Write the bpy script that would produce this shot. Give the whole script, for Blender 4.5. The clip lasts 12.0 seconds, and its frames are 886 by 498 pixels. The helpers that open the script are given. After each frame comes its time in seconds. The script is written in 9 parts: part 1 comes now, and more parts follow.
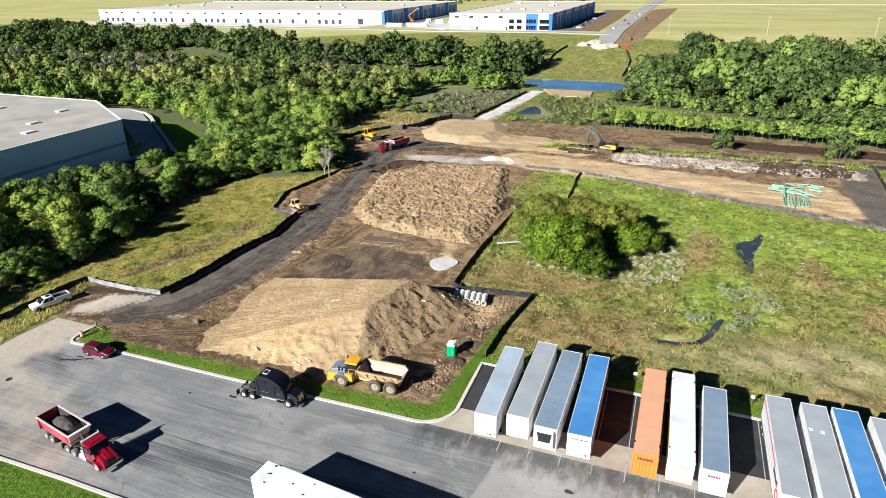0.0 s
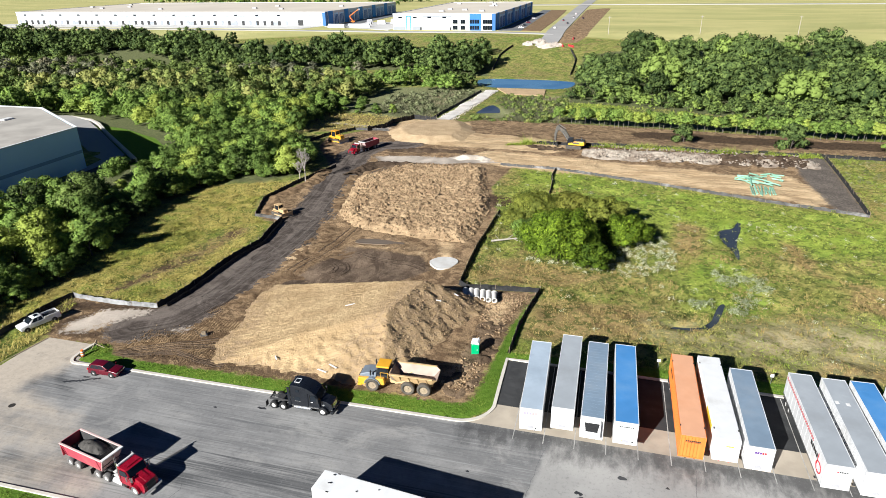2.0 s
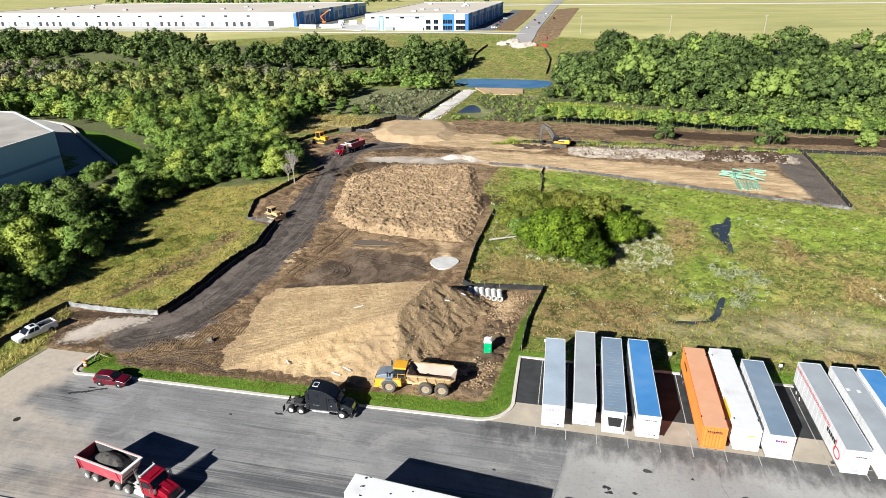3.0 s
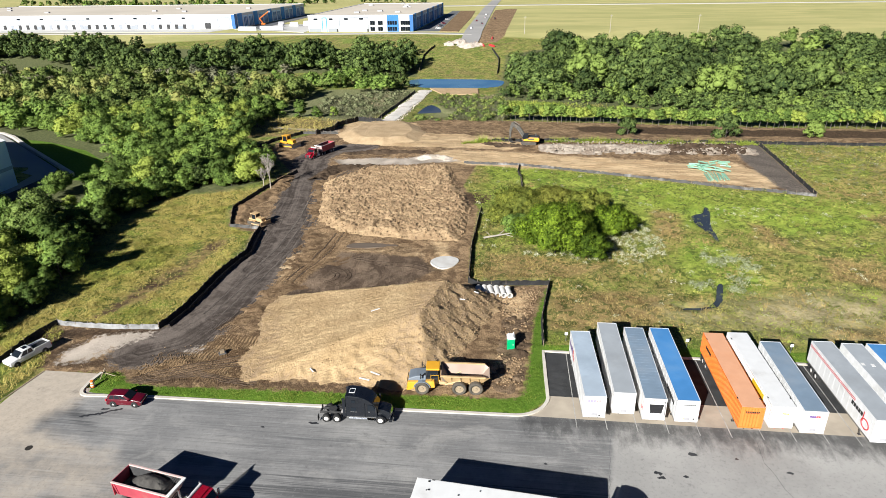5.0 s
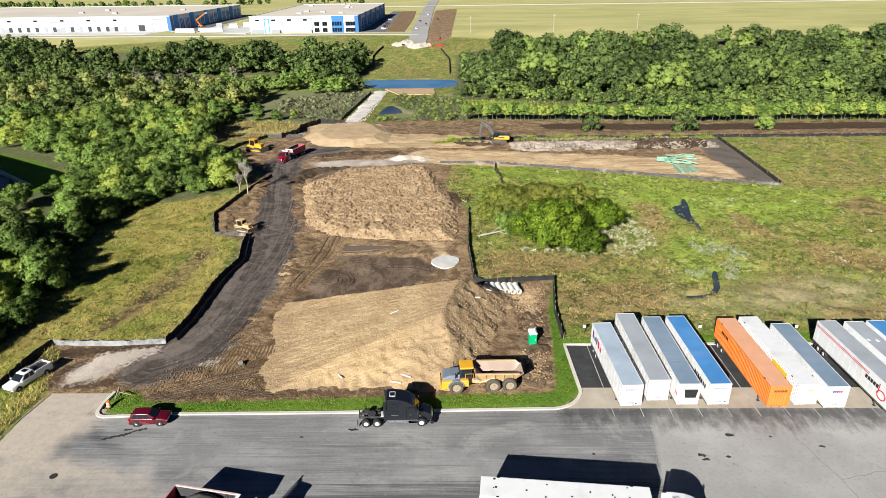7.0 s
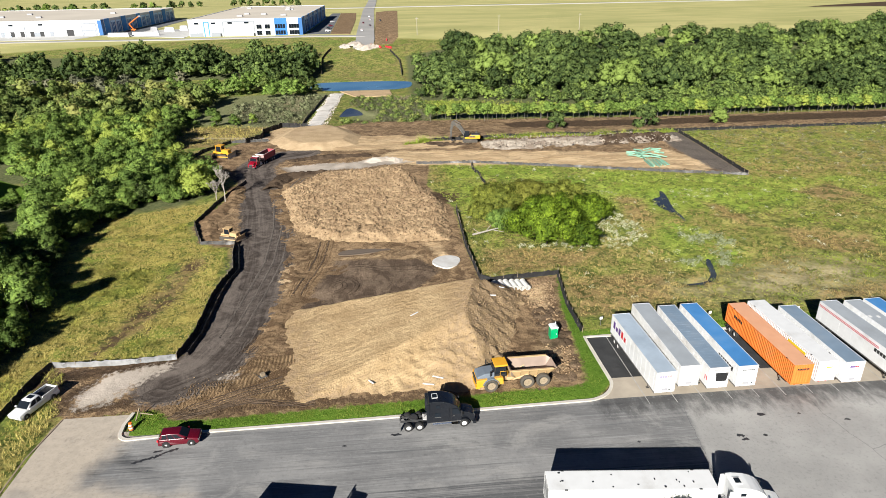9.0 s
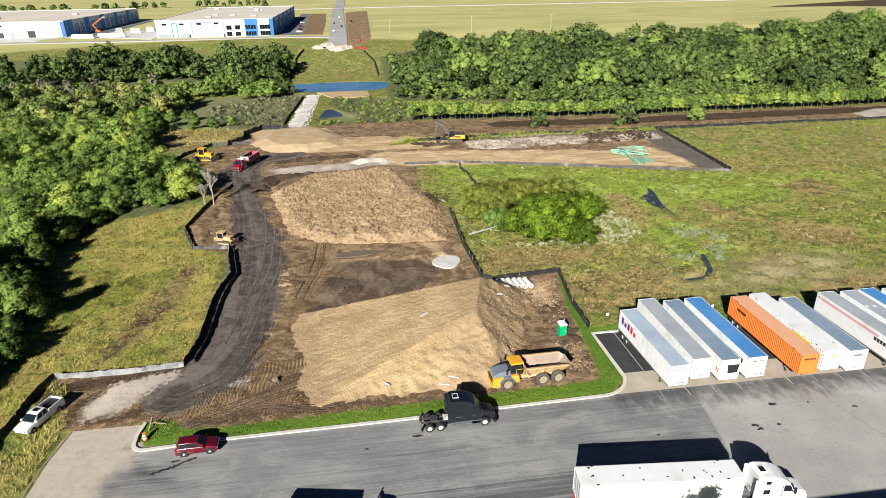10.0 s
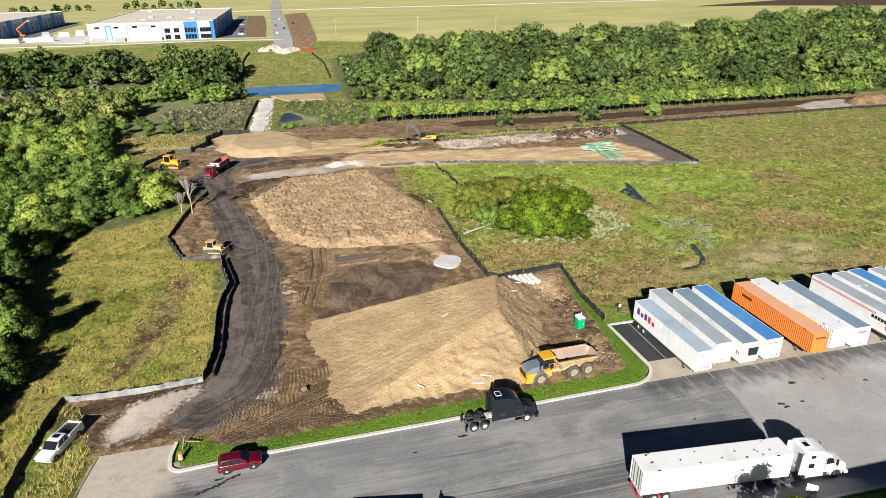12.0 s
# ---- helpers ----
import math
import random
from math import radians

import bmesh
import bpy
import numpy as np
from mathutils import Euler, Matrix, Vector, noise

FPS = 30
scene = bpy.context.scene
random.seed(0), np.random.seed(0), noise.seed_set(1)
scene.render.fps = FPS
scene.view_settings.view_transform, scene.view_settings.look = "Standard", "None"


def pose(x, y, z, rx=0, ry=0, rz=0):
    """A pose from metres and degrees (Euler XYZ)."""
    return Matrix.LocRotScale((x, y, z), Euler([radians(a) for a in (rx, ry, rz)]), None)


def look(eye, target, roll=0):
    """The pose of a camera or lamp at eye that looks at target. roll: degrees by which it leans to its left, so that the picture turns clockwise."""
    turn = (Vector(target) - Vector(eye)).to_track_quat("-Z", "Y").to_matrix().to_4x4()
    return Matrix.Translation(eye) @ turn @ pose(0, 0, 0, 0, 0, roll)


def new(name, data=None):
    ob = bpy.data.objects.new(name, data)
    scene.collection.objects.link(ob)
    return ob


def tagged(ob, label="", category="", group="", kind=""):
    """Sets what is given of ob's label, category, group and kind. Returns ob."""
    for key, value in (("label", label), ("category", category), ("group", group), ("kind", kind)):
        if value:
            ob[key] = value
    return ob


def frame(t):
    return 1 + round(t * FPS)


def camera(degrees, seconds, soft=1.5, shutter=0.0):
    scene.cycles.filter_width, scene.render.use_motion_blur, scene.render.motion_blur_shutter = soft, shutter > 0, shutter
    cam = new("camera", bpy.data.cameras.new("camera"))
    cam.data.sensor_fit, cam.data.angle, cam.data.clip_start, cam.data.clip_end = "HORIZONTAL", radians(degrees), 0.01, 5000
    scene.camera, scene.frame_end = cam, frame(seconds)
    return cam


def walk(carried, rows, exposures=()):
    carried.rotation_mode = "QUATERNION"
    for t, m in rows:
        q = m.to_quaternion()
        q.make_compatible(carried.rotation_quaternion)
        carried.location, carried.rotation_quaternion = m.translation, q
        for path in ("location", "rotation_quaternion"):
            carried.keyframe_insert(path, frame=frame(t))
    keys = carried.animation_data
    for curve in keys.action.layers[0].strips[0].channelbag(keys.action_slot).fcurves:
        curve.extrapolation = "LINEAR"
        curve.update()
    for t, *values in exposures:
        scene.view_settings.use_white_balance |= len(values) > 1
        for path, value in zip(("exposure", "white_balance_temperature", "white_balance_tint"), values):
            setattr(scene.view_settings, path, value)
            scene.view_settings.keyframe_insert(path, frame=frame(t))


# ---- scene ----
cam = camera(70.4, 12.0, soft=0.55)
PATH = [
    (0, (-1.159, 0.16, 49.993), (-1.844, 1.856, 49.184), -1.1),
    (0.5, (-3.831, -0.874, 50.011), (-4.471, 0.839, 49.201), -1.1),
    (1, (-6.505, -1.885, 49.995), (-7.099, -0.155, 49.186), -1.1),
    (1.5, (-9.215, -2.779, 49.993), (-9.764, -1.034, 49.183), -1.0),
    (2, (-11.931, -3.621, 50.005), (-12.433, -1.863, 49.195), -1.0),
    (2.5, (-14.656, -4.356, 50.017), (-15.113, -2.586, 49.205), -1.0),
    (3, (-17.405, -4.953, 50.003), (-17.817, -3.172, 49.192), -1.0),
    (5, (-28.572, -6.562, 49.673), (-28.796, -4.747, 48.863), -0.9),
    (5.5, (-31.37, -6.866, 49.672), (-31.548, -5.046, 48.862), -0.9),
    (6, (-34.186, -7.109, 49.666), (-34.316, -5.285, 48.856), -0.9),
    (6.5, (-36.953, -7.268, 49.658), (-37.036, -5.441, 48.848), -0.8),
    (7, (-39.754, -7.315, 49.642), (-39.79, -5.487, 48.831), -0.8),
    (9, (-50.843, -6.608, 49.339), (-50.693, -4.785, 48.53), -0.9),
    (9.5, (-53.605, -6.344, 49.318), (-53.407, -4.526, 48.509), -0.8),
    (10, (-56.393, -5.956, 49.323), (-56.148, -4.143, 48.514), -0.8),
    (10.5, (-59.124, -5.536, 49.318), (-58.834, -3.73, 48.509), -0.8),
    (11, (-61.855, -5.022, 49.297), (-61.518, -3.224, 48.488), -0.8),
    (11.5, (-64.567, -4.448, 49.253), (-64.185, -2.659, 48.445), -0.8),
    (12, (-67.308, -3.77, 49.211), (-66.88, -1.991, 48.403), -0.8),
]
walk(cam, [(t, look(eye, target, roll)) for t, eye, target, roll in PATH], [(0.0, 1.13, 5530, 10), (6.0, 1.03, 5680, 10), (12.0, 0.97, 5780, 10)])

# ---------- light ----------
SUN_WAY = Vector((3.46, 7.73, -4.17)).normalized()
world = bpy.data.worlds.new("sky")
scene.world = world
world.use_nodes = True
wn = world.node_tree.nodes
sky = wn.new("ShaderNodeTexSky")
sky.sky_type, sky.sun_disc = "NISHITA", False
sky.sun_elevation, sky.sun_rotation = radians(26.2), radians(204.1)
sky.altitude = 4000.0
sky.air_density, sky.dust_density, sky.ozone_density = 1.0, 0.0, 8.0
wn["Background"].inputs["Strength"].default_value = 0.016
world.node_tree.links.new(sky.outputs[0], wn["Background"].inputs["Color"])
sun_data = bpy.data.lights.new("sun", "SUN")
sun_data.energy, sun_data.angle, sun_data.color = 5.0, radians(0.5), (1.0, 0.90, 0.735)
sun = new("sun", sun_data)
sun.matrix_world = look((-80, -180, 100), Vector((-80, -180, 100)) + SUN_WAY)


# ---------- terrain height ----------
LEVEL_Y = [-400, 70, 100, 170, 200, 236, 300, 363, 400, 450, 520, 6000]
LEVEL_Z = [0.0, 0.0, -0.7, -1.6, -2.0, -5.0, -7.0, -8.0, -6.0, 0.0, 5.0, 5.0]


def level(x, y):
    """Height of the land, along the way from the lot to the far fields."""
    s = 0.0
    for d in (-12, -6, 0, 6, 12):
        s = s + np.interp(np.asarray(y) + d * np.clip((np.asarray(y) - 70) / 60, 0, 1), LEVEL_Y, LEVEL_Z)
    return s / 5


def height(x, y):
    return float(level(x, y))


def reach(poly, X, Y):
    """Metres inside (positive) or outside (negative) the outline of a polygon."""
    P = np.array(poly, float)
    best = np.full(X.shape, 1e9)
    inside = np.zeros(X.shape, bool)
    for (ax, ay), (bx, by) in zip(P, np.roll(P, -1, 0)):
        dx, dy = bx - ax, by - ay
        s = np.clip(((X - ax) * dx + (Y - ay) * dy) / (dx * dx + dy * dy + 1e-9), 0, 1)
        best = np.minimum(best, np.hypot(X - ax - s * dx, Y - ay - s * dy))
        if by != ay:
            inside ^= ((ay > Y) != (by > Y)) & (X < ax + (Y - ay) / (by - ay) * dx)
    return np.where(inside, best, -best)


def strip(path, width, X, Y):
    """Metres inside a band that follows a path."""
    best = np.full(X.shape, 1e9)
    for (ax, ay), (bx, by) in zip(path, path[1:]):
        dx, dy = bx - ax, by - ay
        s = np.clip(((X - ax) * dx + (Y - ay) * dy) / (dx * dx + dy * dy + 1e-9), 0, 1)
        best = np.minimum(best, np.hypot(X - ax - s * dx, Y - ay - s * dy))
    return width / 2 - best


def value_noise(X, Y, size, seed):
    """Smooth random heights in 0..1, with bumps of that size."""
    r = np.random.RandomState(seed).rand(256, 256)
    u, v = X / size + 17.3, Y / size + 5.1
    i, j = np.floor(u).astype(int), np.floor(v).astype(int)
    a, b = u - i, v - j
    a, b = a * a * (3 - 2 * a), b * b * (3 - 2 * b)
    g00, g10 = r[i % 256, j % 256], r[(i + 1) % 256, j % 256]
    g01, g11 = r[i % 256, (j + 1) % 256], r[(i + 1) % 256, (j + 1) % 256]
    return (g00 * (1 - a) + g10 * a) * (1 - b) + (g01 * (1 - a) + g11 * a) * b


# ---------- materials ----------
MATS = {}


def material(name):
    m = bpy.data.materials.new(name)
    m.use_nodes = True
    MATS[name] = m
    return m, m.node_tree.nodes, m.node_tree.links, m.node_tree.nodes["Principled BSDF"]


def put(n, links, target, value):
    """Joins a socket or sets a value."""
    if isinstance(value, bpy.types.NodeSocket):
        links.new(value, target)
    else:
        target.default_value = value


def mixed(nodes, links, fac, a, b):
    m = nodes.new("ShaderNodeMix")
    m.data_type = "RGBA"
    put(None, links, m.inputs["Factor"], fac)
    put(None, links, m.inputs["A"], a if isinstance(a, bpy.types.NodeSocket) else (*a, 1))
    put(None, links, m.inputs["B"], b if isinstance(b, bpy.types.NodeSocket) else (*b, 1))
    return m.outputs["Result"]


def maths(nodes, links, op, a, b=0.0):
    m = nodes.new("ShaderNodeMath")
    m.operation = op
    put(None, links, m.inputs[0], a)
    put(None, links, m.inputs[1], b)
    return m.outputs[0]


def ranged(nodes, links, v, lo, hi, to_lo=0.0, to_hi=1.0):
    m = nodes.new("ShaderNodeMapRange")
    m.interpolation_type = "SMOOTHSTEP"
    put(None, links, m.inputs["Value"], v)
    for key, val in (("From Min", lo), ("From Max", hi), ("To Min", to_lo), ("To Max", to_hi)):
        m.inputs[key].default_value = val
    return m.outputs["Result"]


def grain(nodes, links, scale, detail=3.0, rough=0.55, stretch=(1, 1, 1), spin=0.0, coords="Object", bent=0.0):
    c = nodes.new("ShaderNodeTexCoord")
    p = nodes.new("ShaderNodeMapping")
    p.inputs["Scale"].default_value = stretch
    p.inputs["Rotation"].default_value = (0, 0, spin)
    links.new(c.outputs[coords], p.inputs["Vector"])
    t = nodes.new("ShaderNodeTexNoise")
    t.inputs["Scale"].default_value, t.inputs["Detail"].default_value, t.inputs["Roughness"].default_value = scale, detail, rough
    t.inputs["Distortion"].default_value = bent
    links.new(p.outputs["Vector"], t.inputs["Vector"])
    return t.outputs["Fac"]


def attribute(nodes, name):
    a = nodes.new("ShaderNodeAttribute")
    a.attribute_name = name
    return a.outputs["Fac"]


def relief(nodes, links, bsdf, h, strength, distance):
    b = nodes.new("ShaderNodeBump")
    b.inputs["Strength"].default_value, b.inputs["Distance"].default_value = strength, distance
    links.new(h, b.inputs["Height"])
    links.new(b.outputs["Normal"], bsdf.inputs["Normal"])


def plain(name, colour, rough=0.6, metal=0.0, vary=0.15, scale=3.0, dirt=None, bump=0.0, per_object=0.0, coat=0.0):
    """Paint, metal, plastic or rubber: a tone that varies a little, with grime at a larger scale."""
    m, n, l, b = material(name)
    dark = tuple(c * (1 - vary) for c in colour)
    col = mixed(n, l, ranged(n, l, grain(n, l, scale, 5), 0.3, 0.7), dark, colour)
    if dirt:
        col = mixed(n, l, ranged(n, l, grain(n, l, scale * 0.35, 6, 0.65), 0.5, 0.75, 0, 0.8), col, dirt)
    if per_object:
        info = n.new("ShaderNodeObjectInfo")
        h = n.new("ShaderNodeHueSaturation")
        l.new(ranged(n, l, info.outputs["Random"], 0, 1, 1 - per_object, 1 + per_object), h.inputs["Value"])
        l.new(col, h.inputs["Color"])
        col = h.outputs["Color"]
    l.new(col, b.inputs["Base Color"])
    l.new(ranged(n, l, grain(n, l, scale * 2, 4), 0.2, 0.8, rough * 0.8, min(1, rough * 1.2)), b.inputs["Roughness"])
    b.inputs["Metallic"].default_value = metal
    b.inputs["Coat Weight"].default_value = coat
    if bump:
        relief(n, l, b, grain(n, l, scale * 6, 4), 0.5, bump)
    return m


# the land: one material whose soils and swards follow marked areas
m, n, l, b = material("land")
n1, n2, n3, n4 = grain(n, l, 0.03, 4), grain(n, l, 0.16, 5, 0.6), grain(n, l, 1.3, 5, 0.65), grain(n, l, 6.0, 3, 0.7)
n5, n6 = grain(n, l, 0.075, 5, 0.62, bent=1.2), grain(n, l, 2.6, 4, 0.7)
sward = mixed(n, l, ranged(n, l, n2, 0.38, 0.60), (0.19, 0.235, 0.044), (0.35, 0.315, 0.095))
sward = mixed(n, l, ranged(n, l, n5, 0.50, 0.62, 0, 0.8), sward, (0.30, 0.225, 0.095))
sward = mixed(n, l, ranged(n, l, n1, 0.42, 0.34, 0, 0.7), sward, (0.20, 0.285, 0.045))
sward = mixed(n, l, ranged(n, l, n3, 0.48, 0.66, 0, 0.6), sward, (0.085, 0.115, 0.025))
sward = mixed(n, l, ranged(n, l, n4, 0.56, 0.72, 0, 0.6), sward, (0.40, 0.37, 0.16))
edge = maths(n, l, "ADD", maths(n, l, "MULTIPLY", maths(n, l, "SUBTRACT", n3, 0.5), 2.6), maths(n, l, "MULTIPLY", maths(n, l, "SUBTRACT", n4, 0.5), 0.9))


def area(base, name, colour, soft=0.35, rag=1.0):
    a = maths(n, l, "ADD", attribute(n, name), maths(n, l, "MULTIPLY", edge, rag))
    return mixed(n, l, ranged(n, l, a, -soft, soft), base, colour)


def along(scale_across, scale_along, detail, bent):
    """Noise drawn out along the haul road."""
    v, t = n.new("ShaderNodeCombineXYZ"), n.new("ShaderNodeTexNoise")
    l.new(maths(n, l, "MULTIPLY", attribute(n, "lateral"), scale_across), v.inputs[0])
    l.new(maths(n, l, "MULTIPLY", attribute(n, "run"), scale_along), v.inputs[1])
    t.inputs["Scale"].default_value, t.inputs["Detail"].default_value, t.inputs["Roughness"].default_value, t.inputs["Distortion"].default_value = 1.0, detail, 0.62, bent
    l.new(v.outputs[0], t.inputs["Vector"])
    return t.outputs["Fac"]


tracks, tracks_fine = along(0.32, 0.025, 4, 0.9), along(1.05, 0.030, 2.5, 0.8)
hauled = ranged(n, l, attribute(n, "haul"), -1.0, 2.0)
tracks_across = grain(n, l, 1.0, 4, 0.58, (0.09, 0.55, 1), 0.15, bent=1.4)
swirl = grain(n, l, 0.22, 6, 0.68, bent=2.2)
field_c = mixed(n, l, ranged(n, l, grain(n, l, 0.02, 7, 0.62, (0.5, 1.3, 1), bent=0.8), 0.32, 0.68), (0.365, 0.36, 0.14), (0.51, 0.465, 0.20))
gold_c = mixed(n, l, ranged(n, l, n2, 0.38, 0.60), (0.20, 0.245, 0.042), (0.40, 0.335, 0.088))
gold_c = mixed(n, l, ranged(n, l, n4, 0.52, 0.75, 0, 0.6), gold_c, (0.12, 0.14, 0.025))
lush_c = mixed(n, l, ranged(n, l, n2, 0.35, 0.65), (0.21, 0.31, 0.040), (0.34, 0.40, 0.070))
lush_c = mixed(n, l, ranged(n, l, n4, 0.5, 0.75, 0, 0.5), lush_c, (0.075, 0.118, 0.014))
dry_c = mixed(n, l, ranged(n, l, n3, 0.35, 0.65), (0.24, 0.17, 0.070), (0.37, 0.275, 0.12))
lawn_c = mixed(n, l, ranged(n, l, n3, 0.3, 0.7), (0.085, 0.165, 0.014), (0.14, 0.225, 0.026))
wood_c = mixed(n, l, ranged(n, l, n3, 0.35, 0.65), (0.085, 0.10, 0.040), (0.16, 0.17, 0.075))
dirt_c = mixed(n, l, ranged(n, l, swirl, 0.40, 0.60), (0.145, 0.094, 0.053), (0.355, 0.245, 0.138))
dirt_c = mixed(n, l, ranged(n, l, tracks_across, 0.54, 0.68, 0, 0.65), dirt_c, (0.36, 0.26, 0.155))
dirt_c = mixed(n, l, ranged(n, l, n6, 0.50, 0.68, 0, 0.7), dirt_c, (0.070, 0.045, 0.028))
dirt_c = mixed(n, l, ranged(n, l, n4, 0.56, 0.76, 0, 0.3), dirt_c, (0.33, 0.24, 0.15))
tan_c = mixed(n, l, ranged(n, l, tracks_across, 0.38, 0.62), (0.45, 0.315, 0.175), (0.66, 0.495, 0.295))
tan_c = mixed(n, l, ranged(n, l, swirl, 0.56, 0.68, 0, 0.55), tan_c, (0.22, 0.15, 0.09))
haul_c = mixed(n, l, ranged(n, l, maths(n, l, "ADD", maths(n, l, "MULTIPLY", tracks, 0.5), maths(n, l, "MULTIPLY", swirl, 0.5)), 0.40, 0.60), (0.060, 0.048, 0.041), (0.172, 0.144, 0.124))
haul_c = mixed(n, l, ranged(n, l, tracks_fine, 0.54, 0.68, 0, 0.22), haul_c, (0.23, 0.198, 0.172))
haul_c = mixed(n, l, ranged(n, l, tracks_fine, 0.45, 0.34, 0, 0.22), haul_c, (0.030, 0.025, 0.022))
haul_c = mixed(n, l, ranged(n, l, n3, 0.55, 0.72, 0, 0.4), haul_c, (0.040, 0.032, 0.027))
flat_c = mixed(n, l, ranged(n, l, grain(n, l, 0.35, 6, 0.65, (1, 0.45, 1), 0.2, bent=1.0), 0.40, 0.62), (0.105, 0.074, 0.051), (0.205, 0.150, 0.104))
bare_c = mixed(n, l, ranged(n, l, n3, 0.35, 0.65), (0.30, 0.25, 0.135), (0.42, 0.36, 0.21))
tread_c = mixed(n, l, ranged(n, l, swirl, 0.42, 0.60), (0.125, 0.080, 0.043), (0.30, 0.205, 0.110))
mud_c = mixed(n, l, ranged(n, l, n3, 0.35, 0.65), (0.050, 0.033, 0.020), (0.115, 0.075, 0.045))
pale_c = mixed(n, l, ranged(n, l, n2, 0.3, 0.7), (0.34, 0.295, 0.245), (0.56, 0.485, 0.41))
reed_c = mixed(n, l, ranged(n, l, n3, 0.35, 0.65), (0.15, 0.17, 0.07), (0.26, 0.255, 0.13))
sward = area(sward, "field", field_c, 4, 3)
sward = area(sward, "lush", lush_c, 4, 3)
sward = area(sward, "gold", gold_c)
sward = area(sward, "dry", dry_c, 3, 3)
tussock = mixed(n, l, ranged(n, l, grain(n, l, 0.62, 4, 0.62, bent=0.8), 0.47, 0.60, 0, 0.80), sward, (0.068, 0.092, 0.020))
tussock = mixed(n, l, ranged(n, l, n3, 0.50, 0.66, 0, 0.55), tussock, (0.075, 0.098, 0.022))
sward = mixed(n, l, ranged(n, l, attribute(n, "field"), -6.0, 0.0), tussock, sward)
sward = area(sward, "reeds", reed_c, 4, 5)
sward = area(sward, "woodland", wood_c, 2, 1.5)
sward = area(sward, "lawn", lawn_c, 0.2, 0.3)
soil = area(sward, "dirt", dirt_c)
soil = area(soil, "tan", tan_c, 0.8, 1.6)
soil = area(soil, "bare", bare_c, 7, 5)
soil = area(soil, "tread", tread_c, 1.2, 1.6)
soil = area(soil, "mud", mud_c, 0.6, 1.6)
soil = area(soil, "flat", flat_c, 0.6, 1.2)
soil = area(soil, "gravel", mixed(n, l, ranged(n, l, n6, 0.35, 0.65), (0.090, 0.076, 0.062), (0.20, 0.17, 0.145)), 0.8, 1.5)
soil = area(soil, "haul", haul_c, 0.3, 2.2)
soil = area(soil, "pale", pale_c, 0.6, 2.3)
tc, mp, bars = n.new("ShaderNodeTexCoord"), n.new("ShaderNodeMapping"), n.new("ShaderNodeTexWave")
mp.inputs["Rotation"].default_value = (0, 0, 0.12)
bars.inputs["Scale"].default_value, bars.inputs["Distortion"].default_value, bars.inputs["Detail"].default_value, bars.inputs["Detail Scale"].default_value = 0.62, 9.0, 4.0, 0.45
l.new(tc.outputs["Object"], mp.inputs["Vector"])
l.new(mp.outputs["Vector"], bars.inputs["Vector"])
ribbed = maths(n, l, "MULTIPLY", maths(n, l, "MULTIPLY", ranged(n, l, attribute(n, "tread"), -0.5, 1.0), ranged(n, l, swirl, 0.36, 0.56)), bars.outputs["Fac"])
soil = mixed(n, l, ranged(n, l, ribbed, 0.4, 1.0, 0, 0.35), soil, (0.085, 0.056, 0.034))
l.new(soil, b.inputs["Base Color"])
b.inputs["Roughness"].default_value = 0.95
b.inputs["Specular IOR Level"].default_value = 0.15
relief(n, l, b, maths(n, l, "ADD", maths(n, l, "MULTIPLY", maths(n, l, "ADD", n3, maths(n, l, "MULTIPLY", n4, 0.5)), maths(n, l, "SUBTRACT", 1.0, maths(n, l, "MULTIPLY", maths(n, l, "MAXIMUM", hauled, ranged(n, l, attribute(n, "pale"), -1.0, 1.0)), 0.65))), maths(n, l, "SUBTRACT", maths(n, l, "MULTIPLY", tracks_fine, maths(n, l, "MULTIPLY", hauled, 0.35)), maths(n, l, "MULTIPLY", ribbed, 0.5))), 0.8, 0.28)

# bare earth of the heaps
def earth(name, light, dark, pebble, across, tracked=False):
    m, n, l, b = material(name)
    g1, g2, g3 = grain(n, l, 0.25, 5, 0.6), grain(n, l, 1.6, 6, 0.65), grain(n, l, 9.0, 4, 0.7)
    ridge = grain(n, l, 1.0, 3, 0.55, across, bent=0.6)
    c = mixed(n, l, ranged(n, l, g1, 0.38, 0.64), light, dark)
    c = mixed(n, l, ranged(n, l, ridge, 0.52, 0.68, 0, 0.45), c, dark)
    if tracked:
        tc, mp, wv = n.new("ShaderNodeTexCoord"), n.new("ShaderNodeMapping"), n.new("ShaderNodeTexWave")
        mp.inputs["Rotation"].default_value = (0, 0, 1.25)
        wv.inputs["Scale"].default_value, wv.inputs["Distortion"].default_value, wv.inputs["Detail"].default_value, wv.inputs["Detail Scale"].default_value = 0.70, 1.6, 2.0, 0.6
        l.new(tc.outputs["Object"], mp.inputs["Vector"])
        l.new(mp.outputs["Vector"], wv.inputs["Vector"])
        c = mixed(n, l, ranged(n, l, wv.outputs["Fac"], 0.5, 1.0, 0, 0.32), c, tuple(v * 0.66 for v in dark))
    c = mixed(n, l, ranged(n, l, attribute(n, "rough"), -1.5, 1.5), c, mixed(n, l, ranged(n, l, g2, 0.35, 0.65), pebble, dark))
    c = mixed(n, l, ranged(n, l, g3, 0.58, 0.78, 0, 0.3), c, tuple(v * 1.25 for v in light))
    l.new(c, b.inputs["Base Color"])
    b.inputs["Roughness"].default_value = 0.95
    b.inputs["Specular IOR Level"].default_value = 0.1
    relief(n, l, b, maths(n, l, "ADD", g2, maths(n, l, "MULTIPLY", g3, 0.4)), 0.9, 0.25)


